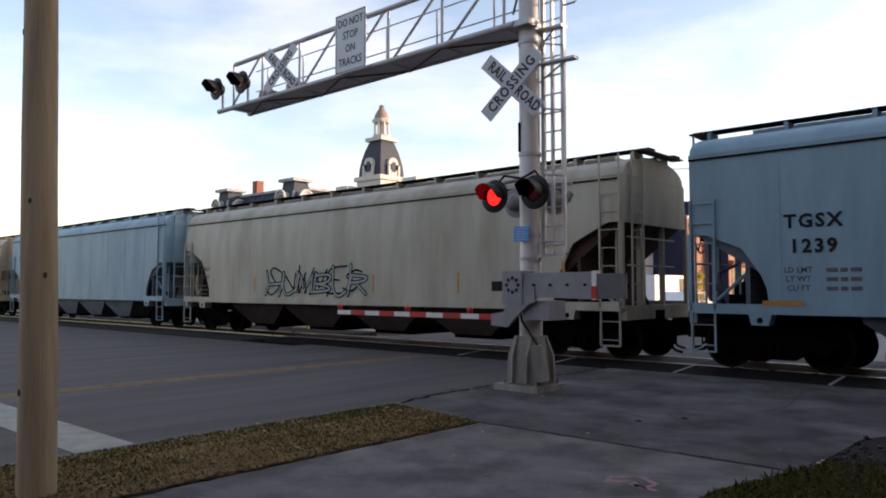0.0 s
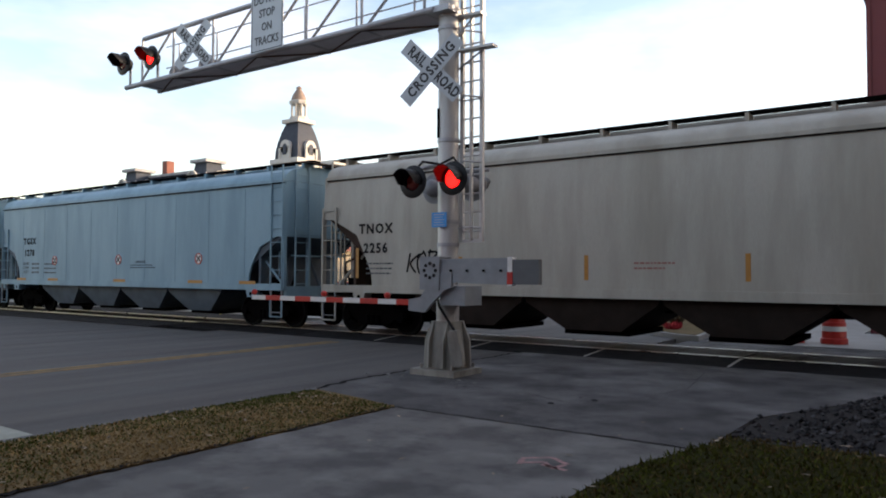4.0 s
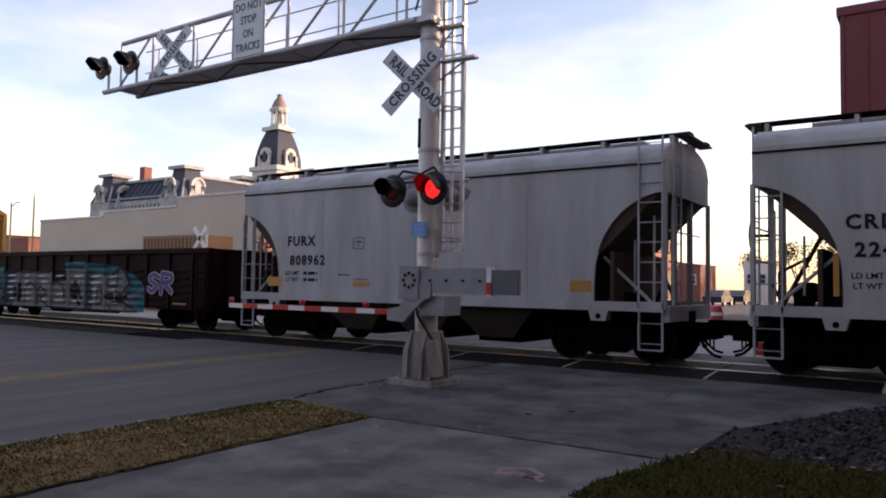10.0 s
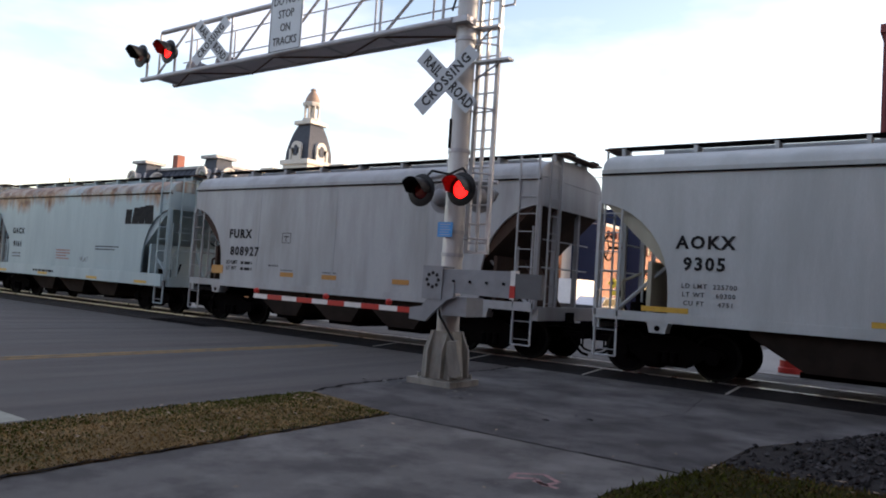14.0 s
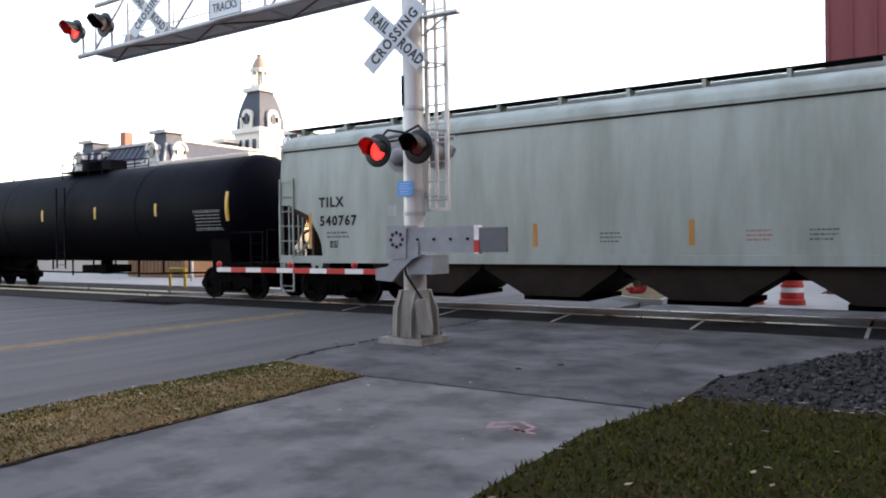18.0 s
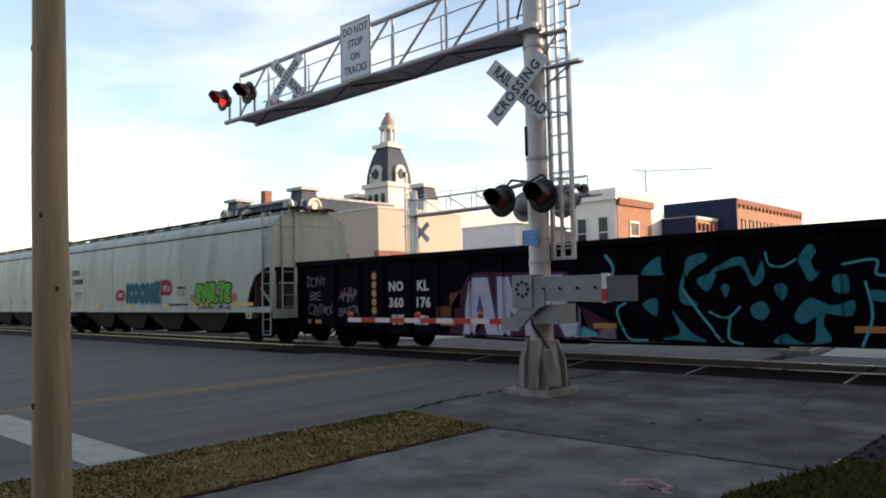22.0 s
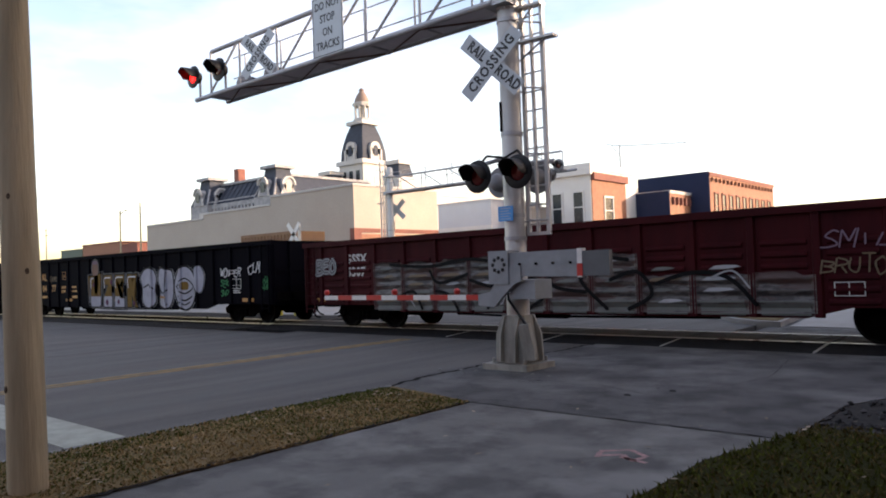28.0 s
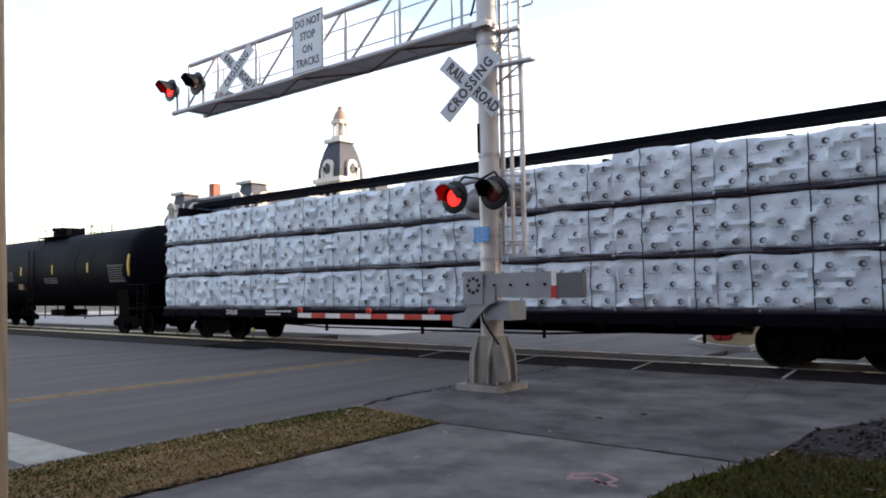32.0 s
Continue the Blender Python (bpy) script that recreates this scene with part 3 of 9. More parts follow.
def utility_pole(x, y, lean, height, r, label):
    th = thing("utility_pole", pose(x, y, 0), label, "utility pole", "utility poles")
    rings = []
    for k in range(25):
        z = -0.3 + (height + 0.3) * k / 24
        rr = r * (1 - 0.3 * z / height)
        rings.append([(lean * z + rr * (1 + 0.05 * noise.noise((c * 0.5, z * 0.7, x))) * math.cos(c * math.pi / 8), rr * (1 + 0.05 * noise.noise((c * 0.5, z * 0.7, x))) * math.sin(c * math.pi / 8), z) for c in range(16)])
    part("pole", loft(B(), rings), WOOD_POLE, th)
    rnd = random.Random(4)
    for k in range(14):
        z, a = rnd.uniform(0.4, 6.5), rnd.uniform(-2.6, 0.2)
        rr = r * (1 - 0.3 * z / height)
        c, s = math.cos(a), math.sin(a)
        part("knot", loft(B(), [[(lean * z + (rr + q) * c - s * w * math.cos(i), (rr + q) * s + c * w * math.cos(i), z + w * 1.7 * math.sin(i)) for i in (0, 0.8, 1.6, 2.4, 3.1, 3.9, 4.7, 5.5)] for q, w in ((-0.02, 0.02), (0.006, 0.014))]), BARK_KNOT, th, "dark knot")
    return th


utility_pole(-6.22, 2.2, -0.05, 9.5, 0.143, "weathered brown wooden utility pole standing in the verge")


# ---- grass, gravel, leaves and marks ----
def blades(name, spots, low, high, lean, material, label, category, seed, width=0.012):
    """Loose grass blades as one mesh."""
    rnd = random.Random(seed)
    V, F = [], []
    for x, y, z in spots:
        a, h = rnd.uniform(0, 6.283), rnd.uniform(low, high)
        b, t = rnd.uniform(0, 6.283), rnd.uniform(0.2, lean)
        w = width * rnd.uniform(0.6, 1.4)
        n = len(V)
        V += [(x - w * math.cos(a), y - w * math.sin(a), z), (x + w * math.cos(a), y + w * math.sin(a), z), (x + h * t * math.cos(b), y + h * t * math.sin(b), z + h * (1.15 - 0.6 * t))]
        F.append((n, n + 1, n + 2))
    me = bpy.data.meshes.new(name)
    me.from_pydata(V, [], F)
    me.materials.append(material)
    return tagged(new(name, me), label, category, kind="stuff")


_r = random.Random(3)
dry, green = [], []
for _ in range(34000):
    x, y = _r.uniform(-7.42, -5.66), _r.uniform(0.2, 7.25)
    if y > 7.2 - 0.16 * (x + 7.4):
        continue
    g = 0.5 + 0.5 * noise.noise((x * 1.3, y * 0.9, 2.0)) + (0.45 if x < -6.95 else 0) + 0.25 * (y > 5.6) - 0.1
    (green if _r.random() < g - 0.19 else dry).append((x, y, 0.012))
blades("dry_verge_grass", dry, 0.012, 0.034, 1.8, DRY_GRASS, "matted brown winter grass on the verge", "grass", 5)
blades("green_verge_grass", green, 0.015, 0.036, 1.4, VERGE_GREEN, "short green grass tufts on the verge", "grass", 6)
dry, green = [], []
for _ in range(42000):
    x, y = _r.uniform(-2.42, 4.2), _r.uniform(1.5, 7.62)
    if x < -2.36 + 0.35 * max(0, (y - 5.8)) / 1.7 + 0.06 * noise.noise((x, y * 4, 1.0)):
        continue
    g = 0.5 + 0.5 * noise.noise((x * 1.1, y * 1.1, 9.0)) - 0.35 * (y > 7.1)
    (green if _r.random() < g + 0.12 else dry).append((x, y, 0.015))
blades("lawn_grass", green, 0.03, 0.075, 1.2, GREEN_GRASS, "short green lawn grass", "grass", 7)
blades("dry_lawn_grass", dry, 0.02, 0.06, 1.5, LAWN_DRY, "dry brown blades among the lawn grass", "grass", 8)

V, F = [], []
for _ in range(5200):
    x, y = _r.uniform(-2.0, 6.0), _r.uniform(7.5, 13.4)
    if x < -2.0 + max(0, y - 8.9) * 0.42 or (x < -1.6 and _r.random() < 0.6):
        continue
    s = _r.uniform(0.015, 0.045)
    n = len(V)
    pts = [(1, 0, 0), (0, 1, 0), (-1, 0, 0), (0, -1, 0), (0.2, 0.1, 0.8), (0, 0, -0.6)]
    V += [(x + s * (p[0] + _r.uniform(-0.3, 0.3)), y + s * (p[1] + _r.uniform(-0.3, 0.3)), s * (0.35 + p[2] + _r.uniform(-0.2, 0.2))) for p in pts]
    F += [(n, n + 1, n + 4), (n + 1, n + 2, n + 4), (n + 2, n + 3, n + 4), (n + 3, n, n + 4), (n + 1, n, n + 5), (n + 2, n + 1, n + 5), (n + 3, n + 2, n + 5), (n, n + 3, n + 5)]
me = bpy.data.meshes.new("gravel")
me.from_pydata(V, [], F)
me.materials.append(GRAVEL)
tagged(new("gravel", me), "loose grey gravel stones beside the tracks", "gravel", kind="stuff")

V, F = [], []
for k in range(210):
    if k >= 130:
        x, y, z = _r.gauss(0.3, 1.3), _r.gauss(7.6, 0.12), 0.045
    elif k < 60:
        x, y, z = _r.uniform(-7.3, -5.7), _r.uniform(2.0, 7.0), 0.06
    elif k < 115:
        x, y, z = _r.uniform(-2.3, 2.5), _r.uniform(3.5, 7.6), 0.07
    else:
        x, y, z = _r.uniform(-5.5, -2.4), _r.uniform(3.0, 9.0), 0.006
    s, a = _r.uniform(0.02, 0.045), _r.uniform(0, 6.283)
    n = len(V)
    for u, v, h in ((-1, 0, 0), (-0.2, -0.5, 0.2), (0.9, 0, 0.35), (-0.2, 0.5, 0.25)):
        V.append((x + s * (u * math.cos(a) - v * math.sin(a)), y + s * (u * math.sin(a) + v * math.cos(a)), z + s * h * 0.6))
    F += [(n, n + 1, n + 2), (n, n + 2, n + 3)]
me = bpy.data.meshes.new("fallen_leaves")
me.from_pydata(V, [], F)
me.materials.append(LEAF)
tagged(new("fallen_leaves", me), "pale dry leaves scattered on grass and pavement", "leaves", kind="stuff")

bm = B()
for pts in (((-0.22, 0.02), (-0.02, 0.2), (0.2, 0.06)), ((-0.2, 0.0), (-0.14, -0.16)), ((0.19, 0.04), (0.15, -0.14)), ((-0.13, -0.1), (0.0, 0.02), (0.12, -0.1)), ((0.02, -0.06), (0.28, -0.12))):
    for (ax, ay), (bx, by) in zip(pts, pts[1:]):
        d = math.hypot(bx - ax, by - ay)
        ux, uy = -(by - ay) / d * 0.025, (bx - ax) / d * 0.025
        bm.faces.new([bm.verts.new((x, y, 0.003)) for x, y in ((-3.0 + ax + ux, 5.66 + ay + uy), (-3.0 + ax - ux, 5.66 + ay - uy), (-3.0 + bx - ux, 5.66 + by - uy), (-3.0 + bx + ux, 5.66 + by + uy))])

# joints and cracks in the paving
CRACK = mat("crack_shadow", (0.012, 0.011, 0.011), (0.02, 0.018, 0.017), 0.95, bump=0, spec=0.05)


def crack(name, pts, w, z, seed, label):
    rnd = random.Random(seed)
    fine = []
    for (ax, ay), (bx, by) in zip(pts, pts[1:]):
        n = max(2, int(math.hypot(bx - ax, by - ay) / 0.12))
        fine += [(ax + (bx - ax) * k / n + rnd.uniform(-1, 1) * w * 0.9, ay + (by - ay) * k / n + rnd.uniform(-1, 1) * w * 0.9) for k in range(n)]
    fine.append(pts[-1])
    cb, prev = B(), None
    for k, (x, y) in enumerate(fine):
        q = fine[min(k + 1, len(fine) - 1)], fine[max(k - 1, 0)]
        dx, dy = q[0][0] - q[1][0], q[0][1] - q[1][1]
        d = math.hypot(dx, dy) or 1
        h = w * rnd.uniform(0.3, 0.7)
        cur = (cb.verts.new((x - dy / d * h, y + dx / d * h, z)), cb.verts.new((x + dy / d * h, y - dx / d * h, z)))
        if prev:
            cb.faces.new((prev[0], prev[1], cur[1], cur[0]))
        prev = cur
    solid(name, cb, CRACK, label, "crack", "structure")


crack("paving_joint", ((-5.64, 6.95), (-3.8, 6.95), (-2.08, 6.93)), 0.03, 0.003, 1, "dark open joint across the pavement")
crack("paving_joint", ((-5.6, 1.6), (-2.4, 1.55)), 0.02, 0.003, 2, "dark open joint across the pavement")
crack("road_seam", ((-7.42, 7.36), (-7.68, 8.2), (-7.66, 10.2), (-7.64, 13.4)), 0.07, -0.0, 3, "dark gap between the street and the apron")
crack("verge_seam", ((-5.66, 0.5), (-5.68, 3.0), (-5.7, 6.8)), 0.05, 0.0165, 4, "dark worn edge of the verge")
for k, pts in enumerate((((-6.2, 8.5), (-4.9, 8.8), (-4.2, 8.5)), ((-3.6, 9.1), (-3.3, 10.6), (-3.6, 12.4)))):
    crack("paving_crack", pts, 0.009, 0.003, 10 + k, "fine dark crack in the paving")
solid("survey_mark", bm, PINK, "faded pink survey paint on the pavement", "paint mark", "structure")
for k in range(22):
    x, y, s = MX + _r.uniform(-1.2, 1.1) if k < 19 else _r.uniform(-5, -2.4), (9.05 + _r.uniform(-0.35, 0.25)) if k < 19 else _r.uniform(4, 10), _r.uniform(0.015, 0.05)
    z0 = -0.006
    bm = loft(B(), [[(x + s * rr * math.cos(i), y + s * rr * 0.7 * math.sin(i), z0 + s * zz) for i in (0, 1, 2.1, 3.3, 4.4, 5.4)] for rr, zz in ((1, 0), (0.9, 0.25), (0.4, 0.4))])
    solid("rubble_stone", bm, CONCRETE if k < 19 else GRAVEL, "small loose stone lying on the pavement", "stone")

# ---- the train ----
CARS = []   # (car, place of its leading end at the start)
WHEELS = []  # (wheelset, centre in its truck, car's place)


def paint(name, col, dirt=None, dark=0.75, rust=None, rust_spread=(0.6, 0.8), rough=0.5, spec=0.3):
    """Car paint with vertical dirt streaks."""
    return mat(name, col, dirt or tuple(c * dark for c in col), rough, scale=1.6, mix=0.75, stretch=(1, 1, 0.16), bump=0.04, third=rust, third_scale=1.1, third_spread=rust_spread, spec=spec)


P_CREAM = paint("cream_paint", (0.39, 0.385, 0.31), (0.25, 0.235, 0.175))
P_BLUE = paint("pale_blue_paint", (0.195, 0.33, 0.40), (0.135, 0.24, 0.295))
P_GREY = paint("pale_grey_paint", (0.37, 0.385, 0.385), (0.25, 0.25, 0.235))
P_GREY_B = paint("silver_grey_paint", (0.35, 0.37, 0.38), (0.225, 0.23, 0.225))
P_GREEN = paint("grey_green_paint", (0.3, 0.34, 0.305), (0.19, 0.21, 0.175))
P_IVORY = paint("ivory_paint", (0.4, 0.385, 0.335), (0.27, 0.25, 0.205))
P_SILVER = paint("pale_silver_paint", (0.43, 0.47, 0.475), (0.32, 0.35, 0.345))
P_TAN = paint("tan_paint", (0.36, 0.31, 0.22), (0.24, 0.19, 0.13))
P_RUSTWHITE = paint("rust_streaked_white", (0.33, 0.43, 0.45), (0.26, 0.34, 0.35))
P_RUSTROOF = paint("rust_run_paint", (0.38, 0.39, 0.38), (0.26, 0.15, 0.08), rust=(0.22, 0.11, 0.05), rust_spread=(0.5, 0.62))
P_BLACKCAR = paint("black_car_paint", (0.0026, 0.0026, 0.005), (0.0045, 0.004, 0.006), rough=0.75, spec=0.025)
P_TANK = paint("tank_black", (0.002, 0.0022, 0.0045), (0.003, 0.003, 0.0055), rough=0.6, spec=0.03)
P_MAROON = paint("maroon_paint", (0.013, 0.0035, 0.005), (0.006, 0.0025, 0.0035), rough=0.6, spec=0.05)
P_RED = paint("oxide_red_paint", (0.05, 0.007, 0.009), (0.024, 0.005, 0.007), rough=0.6, spec=0.06)
P_YELLOW = paint("ochre_yellow_paint", (0.40, 0.21, 0.05), (0.2, 0.1, 0.035), rust=(0.07, 0.035, 0.02), rust_spread=(0.52, 0.62), rough=0.6)
P_BROWN = paint("brown_beam", (0.16, 0.08, 0.04), (0.09, 0.05, 0.03), rough=0.7)
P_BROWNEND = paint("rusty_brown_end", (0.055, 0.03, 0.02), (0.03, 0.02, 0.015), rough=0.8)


def run_down(name, base, rust, z_low, z_top):
    """Paint with rust that ran down from the roof edge in ragged streaks."""
    m = paint(name, base, tuple(c * 0.82 for c in base))
    nt = m.node_tree
    n, l = nt.nodes, nt.links
    bs = n["Principled BSDF"]
    old = bs.inputs["Base Color"].links[0].from_socket
    tc, mp, sx = n.new("ShaderNodeTexCoord"), n.new("ShaderNodeMapping"), n.new("ShaderNodeSeparateXYZ")
    mp.inputs["Scale"].default_value = (1.0, 1.0, 0.13)
    l.new(tc.outputs["Object"], mp.inputs["Vector"])
    l.new(tc.outputs["Object"], sx.inputs[0])
    z = n.new("ShaderNodeMapRange")
    z.inputs["From Min"].default_value, z.inputs["From Max"].default_value = z_low, z_top
    z.inputs["To Min"].default_value, z.inputs["To Max"].default_value = -0.45, 0.22
    l.new(sx.outputs["Z"], z.inputs["Value"])
    total = z.outputs[0]
    for sc, wt in ((0.6, 1.4), (4.5, 0.5)):
        t = n.new("ShaderNodeTexNoise")
        t.inputs["Scale"].default_value, t.inputs["Detail"].default_value = sc, 4
        l.new(mp.outputs[0], t.inputs["Vector"])
        k = n.new("ShaderNodeMath")
        k.operation = "MULTIPLY_ADD"
        k.inputs[1].default_value = wt
        l.new(t.outputs["Fac"], k.inputs[0])
        l.new(total, k.inputs[2])
        total = k.outputs[0]
    r = n.new("ShaderNodeMapRange")
    r.inputs["From Min"].default_value, r.inputs["From Max"].default_value = 0.98, 1.24
    l.new(total, r.inputs["Value"])
    x = n.new("ShaderNodeMix")
    x.data_type = "RGBA"
    t = n.new("ShaderNodeTexNoise")
    t.inputs["Scale"].default_value, t.inputs["Detail"].default_value = 2.6, 6
    l.new(tc.outputs["Object"], t.inputs["Vector"])
    tone = n.new("ShaderNodeValToRGB")
    tone.color_ramp.elements[0].position, tone.color_ramp.elements[0].color = 0.36, (0.11, 0.042, 0.02, 1)
    tone.color_ramp.elements[1].position, tone.color_ramp.elements[1].color = 0.64, (0.33, 0.25, 0.19, 1)
    mid = tone.color_ramp.elements.new(0.5)
    mid.color = (*rust, 1)
    l.new(t.outputs["Fac"], tone.inputs[0])
    l.new(tone.outputs[0], x.inputs["B"])
    l.new(r.outputs[0], x.inputs["Factor"])
    l.new(old, x.inputs["A"])
    l.new(x.outputs["Result"], bs.inputs["Base Color"])
    return m


P_RUSTSIDE = run_down("rust_run_side", (0.3, 0.4, 0.42), (0.24, 0.125, 0.065), 2.8, 3.95)
# Grimy underframe, blackened further: the shade under the cars is in the colour.
UNDER = mat("underframe_grime_shade", (0.0028, 0.0024, 0.0025), (0.006, 0.0048, 0.0042), 0.95, scale=3, bump=0.2, spec=0.03)
HOPPER_BAY = mat("bay_dark_brown", (0.034, 0.026, 0.022), (0.014, 0.011, 0.01), 0.85, scale=2, bump=0.15, spec=0.1)
# Blue paint darkened: shade of the bays and recessed ends put in.
BAY_BLUE = mat("bay_blue_shaded", (0.07, 0.1, 0.125), (0.035, 0.045, 0.055), 0.7, scale=2, bump=0.1)
INK = mat("lettering_black", (0.012, 0.012, 0.014), (0.03, 0.03, 0.03), 0.7, scale=9, mix=0.7, bump=0, spec=0.1)
FADED_INK = mat("faded_lettering", (0.09, 0.095, 0.1), (0.16, 0.165, 0.17), 0.7, scale=9, mix=0.7, bump=0, spec=0.1)
FADED_RED = mat("faded_red_lettering", (0.3, 0.13, 0.11), (0.34, 0.2, 0.18), 0.7, scale=9, mix=0.7, bump=0, spec=0.1)
CHALK = mat("lettering_white", (0.55, 0.55, 0.53), (0.4, 0.4, 0.38), 0.6, scale=9, mix=0.7, bump=0)
GOLD = mat("reflector_amber", (0.42, 0.19, 0.03), (0.3, 0.13, 0.03), 0.5, scale=8, bump=0)
YELLOW = mat("reflector_yellow", (0.55, 0.33, 0.04), (0.4, 0.23, 0.04), 0.5, scale=8, bump=0)
WRAP = mat("lumber_wrap", (0.57, 0.66, 0.71), (0.46, 0.55, 0.61), 0.4, scale=3.0, mix=0.8, bump=0.9, fine=9, spec=0.4)
WRAP_PRINT = mat("wrap_print", (0.035, 0.035, 0.055), (0.07, 0.075, 0.1), 0.5, scale=9, bump=0)
WRAP_GREEN = mat("wrap_green", (0.27, 0.5, 0.43), (0.36, 0.54, 0.5), 0.5, scale=5, bump=0)
STRAP = mat("strap", (0.018, 0.013, 0.024), None, 0.6, bump=0, spec=0.1)
WRAP_FAINT = mat("wrap_faint_print", (0.27, 0.31, 0.36), (0.34, 0.39, 0.44), 0.5, scale=9, bump=0)
SPRAY = {}
for nm, c in (("silver", (0.32, 0.33, 0.34)), ("slate", (0.035, 0.042, 0.06)), ("dull_silver", (0.13, 0.135, 0.125)), ("pale_gold", (0.24, 0.17, 0.07)), ("skin_tan", (0.2, 0.12, 0.09)), ("mustard", (0.15, 0.085, 0.016)), ("white", (0.62, 0.62, 0.62)), ("teal", (0.013, 0.1, 0.12)), ("sea_green", (0.014, 0.17, 0.2)), ("turquoise", (0.05, 0.34, 0.37)), ("lilac", (0.46, 0.46, 0.56)), ("pink", (0.22, 0.06, 0.11)),
              ("green", (0.16, 0.42, 0.05)), ("black", (0.005, 0.005, 0.006)), ("gold", (0.36, 0.22, 0.04)), ("pale_green", (0.35, 0.42, 0.30)), ("grey", (0.12, 0.125, 0.125)), ("pale_turquoise", (0.14, 0.36, 0.36)), ("orange", (0.36, 0.2, 0.1)), ("deep_green", (0.03, 0.2, 0.08)), ("dusty_pink", (0.19, 0.13, 0.17)), ("violet", (0.12, 0.08, 0.22)), ("wine", (0.06, 0.015, 0.03)), ("wine_black", (0.012, 0.007, 0.014)), ("moss", (0.016, 0.03, 0.02)), ("chrome", (0.34, 0.35, 0.4)), ("rust", (0.14, 0.05, 0.03)), ("olive", (0.1, 0.1, 0.055)), ("magenta", (0.1, 0.028, 0.068)), ("tarnish", (0.16, 0.12, 0.08)), ("red", (0.25, 0.018, 0.05)), ("blue", (0.05, 0.12, 0.4))):
    SPRAY[nm] = mat("spray_" + nm, c, tuple(q * 0.75 for q in c), 0.65, scale=3, mix=0.8, bump=0, spec=0.1)

WHEELSET = None


def wheelset_mesh():
    global WHEELSET
    if WHEELSET is None:
        bm = B()
        tube(bm, (0, -1.05, 0), (0, 1.05, 0), 0.085, 10)
        for s in (-1, 1):
            y = s * 0.73
            lathe(bm, ((0.1, y - 0.09), (0.16, y - 0.09), (0.2, y - 0.03), (0.36, y - 0.02), (0.4, y - 0.07), (0.457, y - 0.065), (0.457, y + 0.035), (0.485, y + 0.05) if s > 0 else (0.457, y + 0.05), (0.4, y + 0.065), (0.36, y + 0.02), (0.2, y + 0.03), (0.16, y + 0.09), (0.1, y + 0.09)), (0, 0, 0), 28, "y")
            for k in range(3):
                a = k * 2.094
                tube(bm, (0.05 * math.cos(a), s * 1.05, 0.05 * math.sin(a)), (0.05 * math.cos(a), s * 1.07, 0.05 * math.sin(a)), 0.014, 6)
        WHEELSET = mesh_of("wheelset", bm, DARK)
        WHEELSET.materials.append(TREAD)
        for p in WHEELSET.polygons:
            c = p.center
            if abs(math.hypot(c.x, c.z) - 0.43) < 0.022:
                p.material_index = 1
    return WHEELSET


TRUCK = {}


def truck(car, x, off):
    if not TRUCK:
        bm = B()
        box(bm, -0.22, 0.22, -0.95, 0.95, 0.42, 0.72)
        tube(bm, (0, 0, 0.7), (0, 0, 0.9), 0.25, 14)
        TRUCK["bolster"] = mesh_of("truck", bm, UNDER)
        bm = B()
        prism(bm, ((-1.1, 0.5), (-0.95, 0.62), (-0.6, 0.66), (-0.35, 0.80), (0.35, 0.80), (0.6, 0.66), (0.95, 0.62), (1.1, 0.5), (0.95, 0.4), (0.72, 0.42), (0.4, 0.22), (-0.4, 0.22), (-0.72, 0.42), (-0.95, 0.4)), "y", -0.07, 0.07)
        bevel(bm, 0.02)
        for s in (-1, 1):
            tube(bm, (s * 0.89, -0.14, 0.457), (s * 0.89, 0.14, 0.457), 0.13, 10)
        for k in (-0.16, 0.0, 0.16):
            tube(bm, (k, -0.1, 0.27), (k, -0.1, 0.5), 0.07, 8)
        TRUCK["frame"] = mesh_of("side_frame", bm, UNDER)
    t = share("truck", TRUCK["bolster"], car, pose(x, 0, UP))
    for s in (-1, 1):
        share("side_frame", TRUCK["frame"], t, pose(0, s * 0.98, 0))
    for s in (-0.89, 0.89):
        w = share("wheelset", wheelset_mesh(), t, pose(s, 0, 0.457))
        WHEELS.append((w, s, off + x))


COUPLER = {}


def coupler(car, x, way):
    if not COUPLER:
        bm = B()
        box(bm, -0.2, 0.5, -0.09, 0.09, 0.72, 0.92)
        prism(bm, ((0.45, -0.2), (0.62, -0.22), (0.8, -0.1), (0.78, 0.02), (0.66, 0.0), (0.7, 0.16), (0.5, 0.2)), "z", 0.68, 0.98)
        box(bm, 0.1, 0.62, -0.34, 0.34, 0.6, 0.74)
        rail(bm, [(0.2, -0.32, 0.78), (0.34, -0.36, 0.6), (0.45, -0.36, 0.42), (0.58, -0.34, 0.3), (0.72, -0.3, 0.26)], 0.03, 8)
        rail(bm, [(0.24, -0.16, 0.7), (0.42, -0.2, 0.52), (0.58, -0.2, 0.38), (0.72, -0.16, 0.34)], 0.024, 8)
        rail(bm, [(0.12, -1.3, 0.86), (0.14, -0.6, 0.84), (0.5, -0.14, 0.8)], 0.018, 6)
        for k in range(5):
            tube(bm, (0.3 + 0.07 * k, -0.3, 0.62), (0.3 + 0.07 * k, -0.3, 0.46 - 0.03 * (k % 3)), 0.02, 6)
        COUPLER["m"] = mesh_of("coupler", bm, UNDER)
    share("coupler", COUPLER["m"], car, pose(x, 0, 0, 0, 0, 0 if way > 0 else 180))


